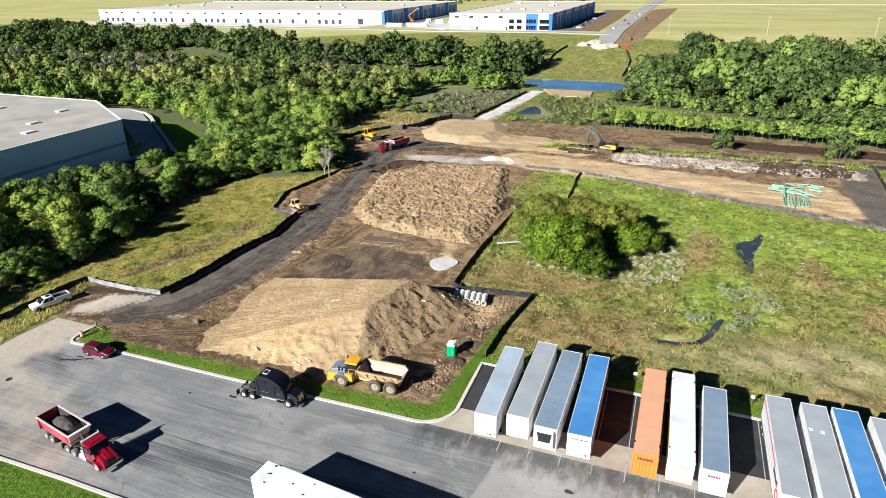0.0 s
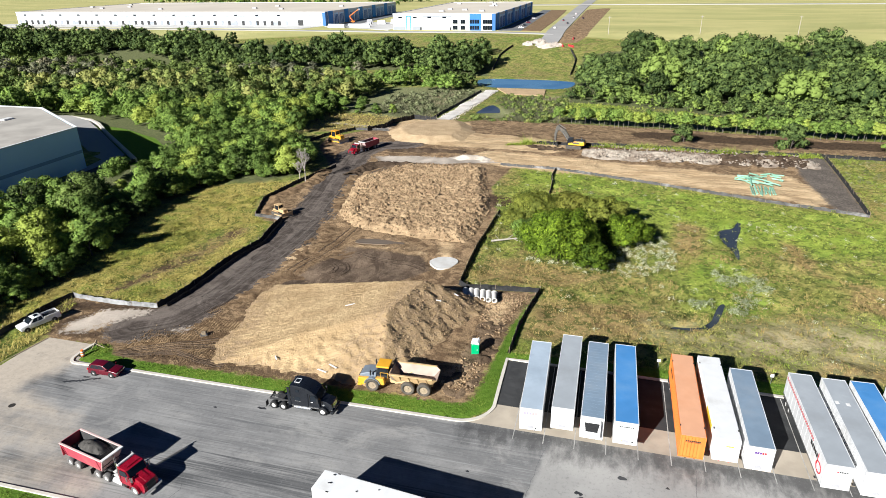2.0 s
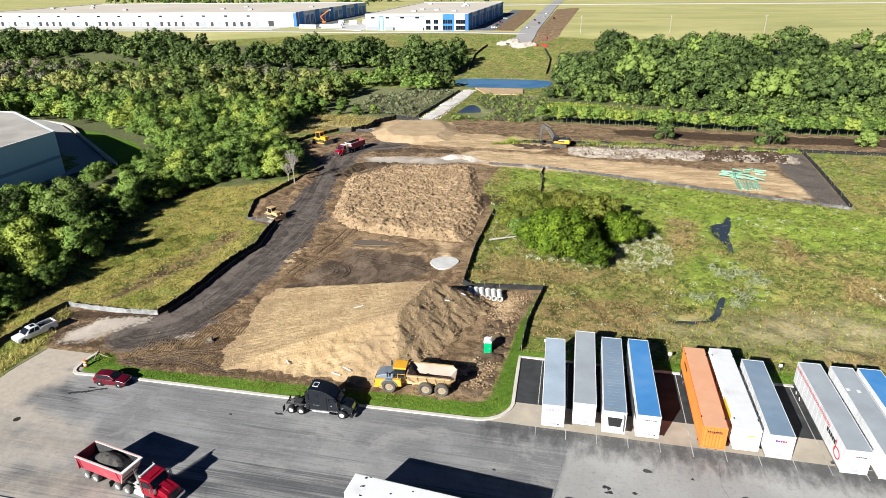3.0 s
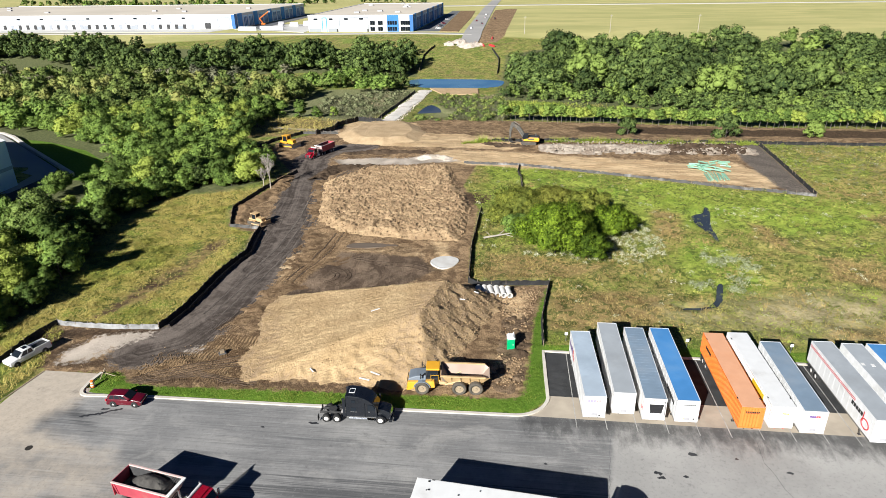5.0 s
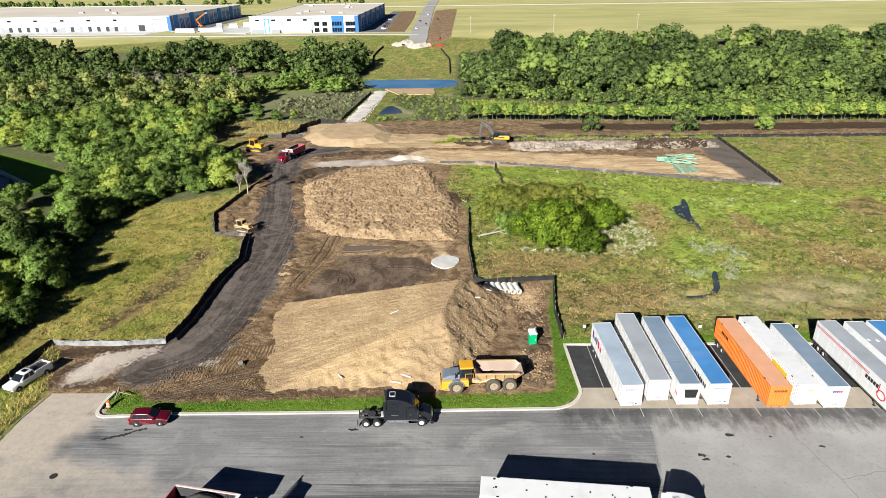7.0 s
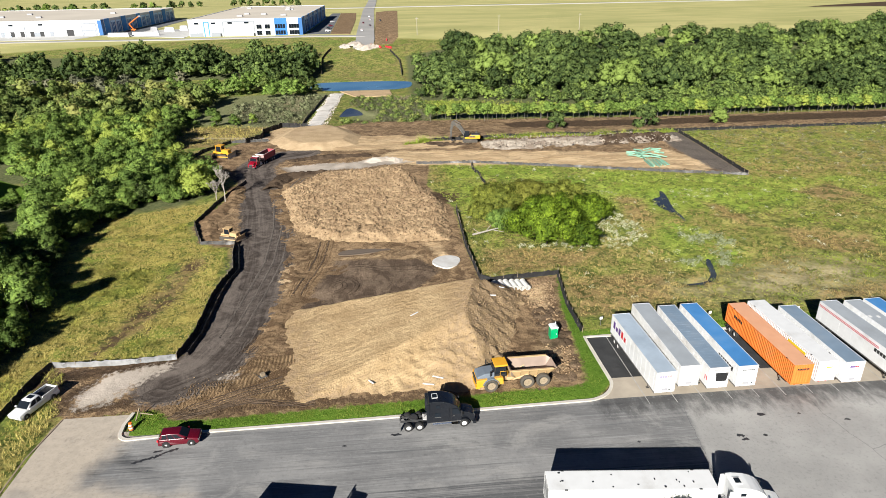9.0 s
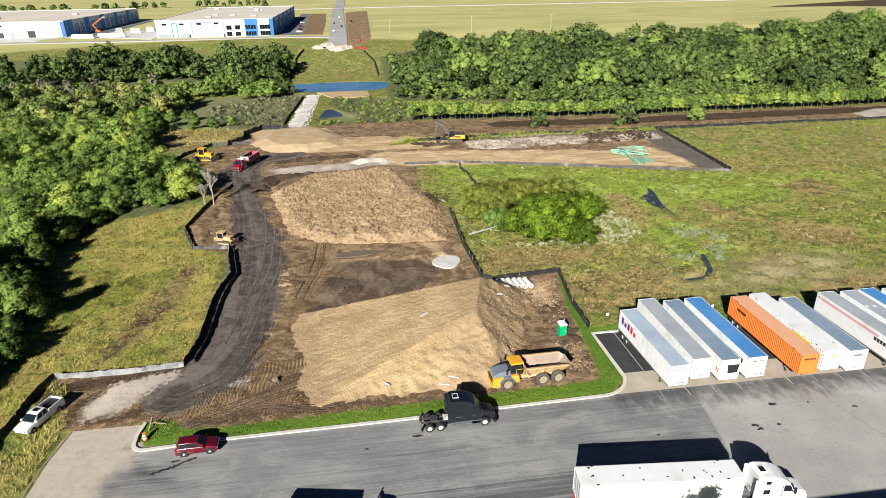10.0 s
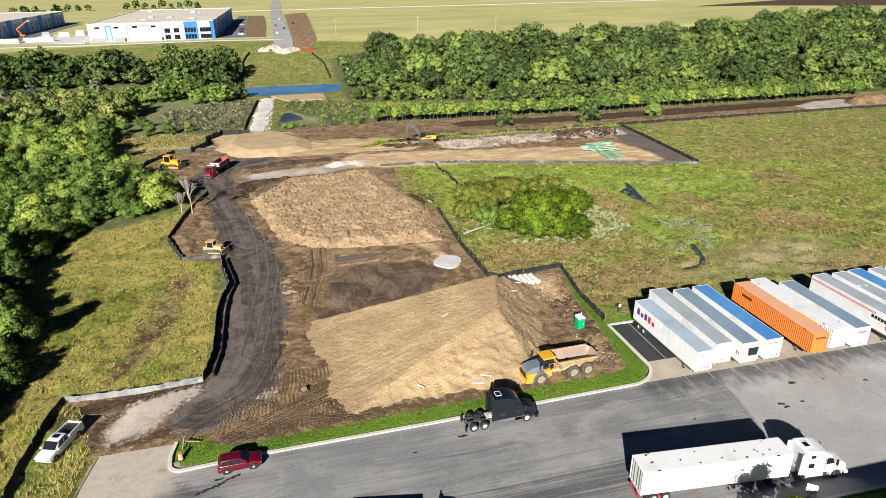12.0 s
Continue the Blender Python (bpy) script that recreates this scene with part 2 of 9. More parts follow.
earth("heap_earth", (0.53, 0.39, 0.218), (0.405, 0.287, 0.152), (0.36, 0.260, 0.158), (0.35, 0.9, 1), True)
earth("fill_earth", (0.435, 0.315, 0.185), (0.30, 0.208, 0.120), (0.17, 0.12, 0.08), (1, 1, 1))
earth("dark_earth", (0.11, 0.078, 0.052), (0.055, 0.038, 0.026), (0.16, 0.12, 0.09), (1, 1, 1))
earth("haul_earth", (0.19, 0.161, 0.139), (0.115, 0.096, 0.083), (0.10, 0.09, 0.08), (1, 1, 1))
earth("brown_earth", (0.27, 0.185, 0.105), (0.15, 0.098, 0.056), (0.28, 0.20, 0.12), (1, 1, 1))
# dark mud; the shade on the verge clods is part of this tone
earth("dark_mud_earth", (0.20, 0.142, 0.090), (0.095, 0.066, 0.043), (0.17, 0.125, 0.09), (1, 1, 1))
earth("rubble_earth", (0.45, 0.39, 0.32), (0.25, 0.20, 0.155), (0.40, 0.35, 0.295), (1, 1, 1))
earth("sand_earth", (0.58, 0.435, 0.265), (0.47, 0.34, 0.20), (0.36, 0.26, 0.16), (0.22, 1.6, 1))
earth("white_spoil", (0.62, 0.55, 0.48), (0.50, 0.43, 0.355), (0.7, 0.66, 0.6), (1, 1, 1))
earth("asphalt_load", (0.115, 0.108, 0.10), (0.055, 0.052, 0.05), (0.14, 0.13, 0.12), (1, 1, 1))

# the lot
m, n, l, b = material("asphalt")
s1, s2 = grain(n, l, 1.0, 6, 0.66, (0.05, 2.4, 1), 0.02, bent=0.2), grain(n, l, 1.0, 5, 0.62, (0.03, 0.4, 1), 0.04, bent=0.3)
mid = grain(n, l, 2.6, 5, 0.7)
g1, g2, g3 = grain(n, l, 0.11, 5, 0.6), grain(n, l, 0.9, 5, 0.65), grain(n, l, 14.0, 3, 0.7)
c = mixed(n, l, ranged(n, l, g1, 0.35, 0.65), (0.212, 0.210, 0.210), (0.298, 0.293, 0.288))
c = mixed(n, l, ranged(n, l, s2, 0.44, 0.64, 0, 0.65), c, (0.130, 0.131, 0.134))
c = mixed(n, l, ranged(n, l, s1, 0.52, 0.66, 0, 0.42), c, (0.095, 0.097, 0.102))
c = mixed(n, l, ranged(n, l, grain(n, l, 0.16, 6, 0.62, (1, 1.6, 1), bent=0.9), 0.50, 0.68, 0, 0.6), c, (0.36, 0.35, 0.335))
c = mixed(n, l, ranged(n, l, grain(n, l, 1.0, 4, 0.6, (0.05, 2.2, 1), -0.05), 0.54, 0.68, 0, 0.5), c, (0.30, 0.30, 0.30))
c = mixed(n, l, ranged(n, l, grain(n, l, 1.0, 5, 0.7, (0.09, 5.5, 1), 0.03, bent=0.15), 0.52, 0.64, 0, 0.38), c, (0.10, 0.101, 0.105))
c = mixed(n, l, ranged(n, l, grain(n, l, 1.0, 5, 0.7, (0.13, 4.2, 1), -0.02, bent=0.15), 0.54, 0.66, 0, 0.5), c, (0.36, 0.36, 0.355))
newer = mixed(n, l, ranged(n, l, g1, 0.35, 0.65), (0.315, 0.308, 0.297), (0.385, 0.375, 0.36))
worn = maths(n, l, "ADD", attribute(n, "newer"), maths(n, l, "MULTIPLY", maths(n, l, "SUBTRACT", g2, 0.5), 0.5))
marks = maths(n, l, "ADD", attribute(n, "tyres"), maths(n, l, "MULTIPLY", maths(n, l, "SUBTRACT", s1, 0.5), 9.0))
c = mixed(n, l, ranged(n, l, marks, -0.2, 1.8, 0, 0.7), c, (0.05, 0.052, 0.057))
c = mixed(n, l, ranged(n, l, worn, -0.2, 0.2), c, newer)
dusty = maths(n, l, "ADD", attribute(n, "dust"), maths(n, l, "MULTIPLY", maths(n, l, "SUBTRACT", grain(n, l, 0.22, 6, 0.65), 0.5), 7.0))
c = mixed(n, l, ranged(n, l, dusty, -3.0, 2.0, 0, 0.92), c, mixed(n, l, ranged(n, l, g2, 0.3, 0.7), (0.43, 0.372, 0.302), (0.53, 0.457, 0.370)))
dark = maths(n, l, "ADD", attribute(n, "apron"), maths(n, l, "MULTIPLY", maths(n, l, "SUBTRACT", grain(n, l, 1.0, 6, 0.7, (0.7, 0.3, 1), bent=0.3), 0.5), 7.0))
c = mixed(n, l, ranged(n, l, dark, -1.6, 1.8, 0, 0.8), c, (0.05, 0.05, 0.052))
c = mixed(n, l, ranged(n, l, g2, 0.60, 0.76, 0, 0.45), c, (0.085, 0.085, 0.088))
c = mixed(n, l, ranged(n, l, mid, 0.50, 0.72, 0, 0.30), c, (0.10, 0.10, 0.105))
c = mixed(n, l, ranged(n, l, mid, 0.46, 0.28, 0, 0.30), c, (0.36, 0.36, 0.36))
c = mixed(n, l, ranged(n, l, g3, 0.55, 0.8, 0, 0.25), c, (0.34, 0.33, 0.31))
l.new(c, b.inputs["Base Color"])
l.new(ranged(n, l, g2, 0.3, 0.7, 0.78, 0.95), b.inputs["Roughness"])
b.inputs["Specular IOR Level"].default_value = 0.25
relief(n, l, b, g3, 0.4, 0.02)

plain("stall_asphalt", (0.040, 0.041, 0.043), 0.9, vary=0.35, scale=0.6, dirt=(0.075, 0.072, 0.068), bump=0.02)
plain("concrete", (0.46, 0.40, 0.32), 0.9, vary=0.2, scale=0.35, dirt=(0.30, 0.26, 0.21), bump=0.01)
plain("curb_concrete", (0.62, 0.58, 0.51), 0.9, vary=0.15, scale=0.6, dirt=(0.45, 0.40, 0.33))
plain("pipe_concrete", (0.60, 0.58, 0.55), 0.85, vary=0.15, scale=1.0, dirt=(0.48, 0.45, 0.41))
plain("line_paint", (0.52, 0.51, 0.49), 0.8, vary=0.45, scale=1.2, dirt=(0.22, 0.21, 0.20))
plain("white_paint", (0.77, 0.775, 0.78), 0.35, vary=0.05, scale=0.7, dirt=(0.60, 0.595, 0.58))
plain("warm_white", (0.75, 0.745, 0.735), 0.45, vary=0.06, scale=0.7, dirt=(0.56, 0.53, 0.49))
plain("silver_roof", (0.58, 0.68, 0.79), 0.38, metal=0.25, vary=0.14, scale=0.3, dirt=(0.40, 0.48, 0.57))
plain("grey_roof", (0.48, 0.515, 0.55), 0.45, metal=0.2, vary=0.12, scale=0.3, dirt=(0.37, 0.39, 0.41))
plain("dark_roof", (0.28, 0.37, 0.48), 0.42, metal=0.2, vary=0.15, scale=0.4, dirt=(0.33, 0.39, 0.46))
plain("blue_roof", (0.085, 0.26, 0.58), 0.5, vary=0.12, scale=0.35, dirt=(0.14, 0.30, 0.56))
plain("orange_paint", (0.74, 0.205, 0.034), 0.5, vary=0.12, scale=0.5, dirt=(0.60, 0.20, 0.06))
plain("orange_roof", (0.74, 0.40, 0.235), 0.6, vary=0.10, scale=0.4, dirt=(0.66, 0.33, 0.18))
plain("red_paint", (0.26, 0.004, 0.018), 0.28, vary=0.1, scale=0.8, coat=0.5)
plain("dark_red", (0.10, 0.003, 0.012), 0.25, vary=0.1, scale=0.8, coat=0.6)
plain("faded_red", (0.40, 0.055, 0.082), 0.55, vary=0.2, scale=0.8, dirt=(0.42, 0.17, 0.15))
plain("black_paint", (0.009, 0.011, 0.016), 0.30, vary=0.2, scale=0.8, coat=0.5)
plain("black_plastic", (0.02, 0.02, 0.022), 0.55, vary=0.2, scale=2)
plain("rubber", (0.022, 0.022, 0.023), 0.85, vary=0.3, scale=4, dirt=(0.07, 0.06, 0.05))
plain("dusty_rubber", (0.085, 0.075, 0.062), 0.9, vary=0.3, scale=3, dirt=(0.15, 0.12, 0.09))
plain("dust_white", (0.66, 0.64, 0.62), 0.7, vary=0.15, scale=2)
plain("pale_rubber", (0.16, 0.155, 0.15), 0.9, vary=0.3, scale=3, dirt=(0.34, 0.33, 0.31))
plain("worn_pink", (0.60, 0.44, 0.42), 0.6, vary=0.15, scale=1.2, dirt=(0.50, 0.26, 0.25))
plain("chrome", (0.72, 0.73, 0.74), 0.2, metal=1.0, vary=0.05)
plain("steel", (0.33, 0.33, 0.33), 0.45, metal=0.8, vary=0.15)
plain("frame_steel", (0.045, 0.045, 0.047), 0.6, vary=0.3, scale=3, dirt=(0.10, 0.09, 0.08))
plain("machine_yellow", (0.72, 0.37, 0.02), 0.4, vary=0.12, scale=0.8, dirt=(0.60, 0.36, 0.10))
plain("dusty_yellow", (0.58, 0.40, 0.20), 0.65, vary=0.2, scale=0.8, dirt=(0.43, 0.29, 0.19))
plain("bed_steel", (0.37, 0.28, 0.225), 0.6, metal=0.2, vary=0.2, scale=0.6, dirt=(0.33, 0.22, 0.16))
plain("hood_grey", (0.16, 0.19, 0.23), 0.5, vary=0.15, scale=1)
plain("hub_yellow", (0.34, 0.27, 0.185), 0.6, vary=0.2, scale=2)
plain("hub_white", (0.72, 0.70, 0.68), 0.5, vary=0.15, scale=2)
plain("green_plastic", (0.012, 0.36, 0.13), 0.45, vary=0.12, scale=1.2)
plain("pale_green", (0.25, 0.47, 0.34), 0.6, vary=0.15, scale=0.8, dirt=(0.30, 0.48, 0.36), per_object=0.25)
plain("orange_plastic", (0.85, 0.22, 0.03), 0.5, vary=0.12)
plain("red_mark", (0.60, 0.03, 0.04), 0.5)
plain("purple_mark", (0.10, 0.03, 0.22), 0.5)
plain("faded_purple", (0.36, 0.33, 0.46), 0.5)
plain("faded_mark", (0.58, 0.36, 0.36), 0.5)
plain("yellow_mark", (0.80, 0.62, 0.03), 0.5)
plain("black_mark", (0.03, 0.03, 0.03), 0.5)
plain("grey_mark", (0.36, 0.36, 0.38), 0.6)
plain("fabric_black", (0.014, 0.014, 0.015), 0.8, vary=0.3, scale=2, dirt=(0.04, 0.035, 0.03))
plain("fabric_grey", (0.09, 0.087, 0.083), 0.8, vary=0.4, scale=0.8, dirt=(0.34, 0.325, 0.31))
plain("fabric_white", (0.36, 0.36, 0.36), 0.8, vary=0.6, scale=0.45, dirt=(0.12, 0.115, 0.11))
plain("stake_wood", (0.34, 0.27, 0.19), 0.85, vary=0.3, scale=3)
plain("bark", (0.10, 0.085, 0.07), 0.95, vary=0.4, scale=3)
plain("slim_bark", (0.19, 0.17, 0.15), 0.95, vary=0.5, scale=0.8)
plain("dead_wood", (0.42, 0.38, 0.33), 0.9, vary=0.25, scale=2)
plain("wall_white", (0.66, 0.675, 0.69), 0.7, vary=0.04, scale=0.1)
plain("wall_grey", (0.27, 0.29, 0.325), 0.7, vary=0.06, scale=0.1)
plain("corner_blue", (0.035, 0.14, 0.38), 0.5, vary=0.1, scale=0.1)
plain("court_white", (0.58, 0.57, 0.55), 0.9, vary=0.15, scale=0.04, dirt=(0.46, 0.44, 0.41))
plain("wall_blue", (0.045, 0.26, 0.66), 0.6, vary=0.1, scale=0.1)
plain("bay_blue", (0.03, 0.17, 0.50), 0.5, vary=0.1, scale=0.1)
plain("roof_cream", (0.62, 0.56, 0.47), 0.85, vary=0.1, scale=0.02, dirt=(0.52, 0.47, 0.40))
plain("roof_tan", (0.46, 0.43, 0.385), 0.85, vary=0.22, scale=0.10, dirt=(0.26, 0.235, 0.21))
# pale wall; the blue of skylight on shaded sides is put into its colour
plain("side_wall", (0.62, 0.80, 0.97), 0.7, vary=0.04, scale=0.05)
plain("side_band", (0.30, 0.42, 0.58), 0.7, vary=0.05, scale=0.05)
plain("road_grey", (0.36, 0.35, 0.34), 0.9, vary=0.15, scale=0.05, dirt=(0.45, 0.42, 0.38))
plain("road_white", (0.74, 0.70, 0.65), 0.95, vary=0.25, scale=0.25, dirt=(0.40, 0.35, 0.28), bump=0.15)
plain("park_asphalt", (0.15, 0.155, 0.165), 0.9, vary=0.2, scale=0.05, dirt=(0.24, 0.23, 0.22))
plain("manhole_iron", (0.05, 0.045, 0.04), 0.7, metal=0.4, vary=0.2)

m, n, l, b = material("glass")
b.inputs["Base Color"].default_value = (0.012, 0.016, 0.022, 1)
b.inputs["Roughness"].default_value, b.inputs["Metallic"].default_value = 0.06, 0.0
b.inputs["Specular IOR Level"].default_value = 0.35
m, n, l, b = material("water")
# slate base colour stands in for part of the sky's reflection
l.new(mixed(n, l, ranged(n, l, grain(n, l, 0.1, 3), 0.4, 0.6), (0.040, 0.050, 0.062), (0.07, 0.082, 0.095)), b.inputs["Base Color"])
b.inputs["Roughness"].default_value, b.inputs["Specular IOR Level"].default_value = 0.08, 0.45
relief(n, l, b, grain(n, l, 2.0, 3), 0.06, 0.05)
m, n, l, b = material("river_water")
# reflected sky blue is painted into the river's base colour
l.new(mixed(n, l, ranged(n, l, grain(n, l, 0.05, 3), 0.4, 0.6), (0.09, 0.20, 0.34), (0.13, 0.26, 0.40)), b.inputs["Base Color"])
b.inputs["Roughness"].default_value, b.inputs["Specular IOR Level"].default_value = 0.04, 0.8
m, n, l, b = material("milky_water")
l.new(mixed(n, l, ranged(n, l, grain(n, l, 0.5, 4), 0.35, 0.65), (0.66, 0.65, 0.63), (0.56, 0.54, 0.51)), b.inputs["Base Color"])
b.inputs["Roughness"].default_value = 0.35
m, n, l, b = material("muddy_water")
b.inputs["Base Color"].default_value = (0.17, 0.135, 0.10, 1)
b.inputs["Roughness"].default_value = 0.12


def foliage(name, light, dark, autumn, through_light=0.15, single=False, deep=None, fine=0.0, clump_shaded=False):
    """Leaves or blades, each with its own tone; fine: twigs and leaflets to the metre, within each."""
    m, n, l, b = material(name)
    geo, info = n.new("ShaderNodeNewGeometry"), n.new("ShaderNodeObjectInfo")
    shade = geo.outputs["Random Per Island"]
    if fine:
        leaflets = grain(n, l, fine, 3, 0.7)
        shade = maths(n, l, "ADD", maths(n, l, "MULTIPLY", shade, 0.42), maths(n, l, "MULTIPLY", ranged(n, l, leaflets, 0.36, 0.64), 0.62))
        # broad noise darkens the colour like shaded gaps between leaf masses
        shade = maths(n, l, "MULTIPLY", shade, ranged(n, l, grain(n, l, fine * 0.22, 3, 0.6), 0.38, 0.60, 0.46, 1.15))
        relief(n, l, b, leaflets, 0.8, 0.5 / fine)
    if clump_shaded:
        # shade between grass clumps, put into the blade colour
        shade = maths(n, l, "ADD", maths(n, l, "MULTIPLY", shade, 0.45), maths(n, l, "MULTIPLY", attribute(n, "clump_shade"), 0.55))
    c = mixed(n, l, shade, dark, light)
    tone = info.outputs["Random"] if single else attribute(n, "tint")
    c = mixed(n, l, ranged(n, l, tone, 0.55, 1.0, 0, 0.75), c, autumn)
    c = mixed(n, l, ranged(n, l, tone, 0.45, 0.0, 0, 0.6), c, deep or tuple(v * 0.62 for v in dark))
    l.new(c, b.inputs["Base Color"])
    b.inputs["Roughness"].default_value, b.inputs["Specular IOR Level"].default_value = 0.7, 0.08
    t = n.new("ShaderNodeBsdfTranslucent")
    l.new(c, t.inputs["Color"])
    s = n.new("ShaderNodeMixShader")
    s.inputs[0].default_value = through_light
    l.new(b.outputs[0], s.inputs[1])
    l.new(t.outputs[0], s.inputs[2])
    l.new(s.outputs[0], n["Material Output"].inputs["Surface"])


LEAF = dict(leaves=((0.305, 0.425, 0.082), (0.088, 0.146, 0.034), (0.39, 0.44, 0.08)),
            oak_leaves=((0.235, 0.310, 0.080), (0.030, 0.056, 0.020), (0.290, 0.385, 0.078)),
            bush_leaves=((0.250, 0.350, 0.024), (0.018, 0.042, 0.005), (0.25, 0.33, 0.024)),
            olive_leaves=((0.290, 0.310, 0.050), (0.085, 0.105, 0.020), (0.25, 0.225, 0.045)))
for key, tones in LEAF.items():
    foliage(key, *tones, 0.04 if key == "bush_leaves" else 0.15, single=True, fine=2.6)
    foliage(key + "_mass", *tones, 0.04 if key == "bush_leaves" else 0.15, fine=1.2 if key == "oak_leaves" else 2.2, deep=(0.014, 0.027, 0.011) if key == "oak_leaves" else None)
foliage("grey_leaves_mass", (0.30, 0.30, 0.19), (0.11, 0.12, 0.07), (0.34, 0.29, 0.18), fine=1.8)
foliage("thicket_mass", (0.28, 0.345, 0.085), (0.080, 0.122, 0.034), (0.36, 0.355, 0.11), fine=1.8)
foliage("sage_mass", (0.25, 0.265, 0.14), (0.12, 0.14, 0.065), (0.29, 0.285, 0.165))
foliage("grass_blades", (0.56, 0.555, 0.140), (0.080, 0.105, 0.022), (0.42, 0.295, 0.130), 0.10, deep=(0.31, 0.42, 0.048), clump_shaded=True)
foliage("gold_blades", (0.59, 0.56, 0.125), (0.095, 0.115, 0.025), (0.54, 0.44, 0.15), 0.10, deep=(0.22, 0.29, 0.05), clump_shaded=True)
foliage("lawn_blades", (0.155, 0.255, 0.030), (0.044, 0.092, 0.010), (0.23, 0.27, 0.045), 0.2)
foliage("weeds_mass", (0.32, 0.335, 0.082), (0.14, 0.17, 0.036), (0.36, 0.27, 0.11), 0.1, deep=(0.15, 0.22, 0.03))
foliage("weed_grey", (0.44, 0.47, 0.29), (0.17, 0.20, 0.095), (0.46, 0.48, 0.32), 0.1)
foliage("flower_heads", (0.78, 0.76, 0.58), (0.24, 0.29, 0.11), (0.74, 0.70, 0.52), 0.2)
foliage("reed_blades", (0.33, 0.32, 0.20), (0.15, 0.16, 0.085), (0.40, 0.33, 0.21), 0.3)


def rounded(poly, times=2):
    """A closed outline with its corners cut away."""
    for _ in range(times):
        poly = [tuple(np.array(a) * (1 - f) + np.array(c) * f) for a, c in zip(poly, poly[1:] + poly[:1]) for f in (0.25, 0.75)]
    return poly


# ---------- mesh helpers ----------
def mesh_of(name, V, F, mat, smooth=False, normals=None, **marks):
    """A mesh from arrays of corners and of faces with equal numbers of corners, with its own normals if given."""
    me = bpy.data.meshes.new(name)
    V, F = np.asarray(V, np.float32), np.asarray(F, np.int32)
    me.vertices.add(len(V))
    me.vertices.foreach_set("co", V.ravel())
    me.loops.add(F.size)
    me.loops.foreach_set("vertex_index", F.ravel())
    me.polygons.add(len(F))
    me.polygons.foreach_set("loop_start", np.arange(0, F.size, F.shape[1], dtype=np.int32))
    if smooth:
        me.polygons.foreach_set("use_smooth", np.ones(len(F), bool))
    for key, vals in marks.items():
        a = me.attributes.new(key, "FLOAT", "POINT")
        a.data.foreach_set("value", np.asarray(vals, np.float32).ravel())
    me.update(calc_edges=True)
    if normals is not None:
        me.polygons.foreach_set("use_smooth", np.ones(len(F), bool))
        me.normals_split_custom_set_from_vertices(np.asarray(normals, np.float32))
    me.materials.append(MATS[mat])
    return me


def grid_faces(nx, ny):
    i = np.arange(nx * ny).reshape(ny, nx)
    return np.stack([i[:-1, :-1], i[:-1, 1:], i[1:, 1:], i[1:, :-1]], -1).reshape(-1, 4)


def finish(name, bm, mat, smooth=False):
    me = bpy.data.meshes.new(name)
    bmesh.ops.recalc_face_normals(bm, faces=bm.faces)
    bm.to_mesh(me)
    bm.free()
    if smooth:
        for p in me.polygons:
            p.use_smooth = True
    me.materials.append(MATS[mat])
    return me


def part(name, bm, mat, parent, label="", smooth=False):
    """Links a bmesh (or a mesh) as one mesh object under a thing or a part."""
    me = bm if isinstance(bm, bpy.types.Mesh) else finish(name, bm, mat, smooth)
    ob = new(name, me)
    ob.parent = parent
    if parent is not None and isinstance(parent.data, bpy.types.Mesh):
        ob.matrix_parent_inverse = Matrix.Identity(4)
    if label:
        ob["label"] = label
    return ob


def thing(name, label, category, group="", kind="", at=None):
    ob = new(name)
    ob.empty_display_size = 0.3
    if at is not None:
        ob.matrix_basis = at
    return tagged(ob, label, category, group, kind)


def box(bm, x0, x1, y0, y1, z0, z1, bevel=0.0, m=None):
    vs = [bm.verts.new(p) for p in ((x0, y0, z0), (x1, y0, z0), (x1, y1, z0), (x0, y1, z0), (x0, y0, z1), (x1, y0, z1), (x1, y1, z1), (x0, y1, z1))]
    fs = [bm.faces.new([vs[i] for i in f]) for f in ((3, 2, 1, 0), (4, 5, 6, 7), (0, 1, 5, 4), (1, 2, 6, 5), (2, 3, 7, 6), (3, 0, 4, 7))]
    if m is not None:
        bmesh.ops.transform(bm, matrix=m, verts=vs)
    if bevel:
        bmesh.ops.bevel(bm, geom=list({e for f in fs for e in f.edges}), offset=bevel, segments=2, affect="EDGES", profile=0.6)
    return bm


def boxed(*a, **k):
    return box(bmesh.new(), *a, **k)


def rod(bm, p, q, r, r2=None, seg=10, caps=True):
    p, q = Vector(p), Vector(q)
    m = Matrix.Translation((p + q) / 2) @ (q - p).to_track_quat("Z", "Y").to_matrix().to_4x4()
    bmesh.ops.create_cone(bm, cap_ends=caps, segments=seg, radius1=r, radius2=r if r2 is None else r2, depth=(q - p).length, matrix=m)
    return bm


def prism(bm, side, y0, y1, bevel=0.0, taper=0.0):
    """A side outline in x and z, drawn out across y. taper narrows what lies higher."""
    zs = [z for _, z in side]
    lo, hi = min(zs), max(zs)

    def yy(y, z):
        mid = (y0 + y1) / 2
        return mid + (y - mid) * (1 - taper * (z - lo) / max(hi - lo, 1e-6))
    a = [bm.verts.new((x, yy(y0, z), z)) for x, z in side]
    b = [bm.verts.new((x, yy(y1, z), z)) for x, z in side]
    fs = [bm.faces.new(a), bm.faces.new(b[::-1])]
    k = len(side)
    fs += [bm.faces.new((a[i], b[i], b[(i + 1) % k], a[(i + 1) % k])) for i in range(k)]
    if bevel:
        bmesh.ops.recalc_face_normals(bm, faces=fs)
        bmesh.ops.bevel(bm, geom=list({e for f in fs for e in f.edges}), offset=bevel, segments=2, affect="EDGES", profile=0.6)
    return bm


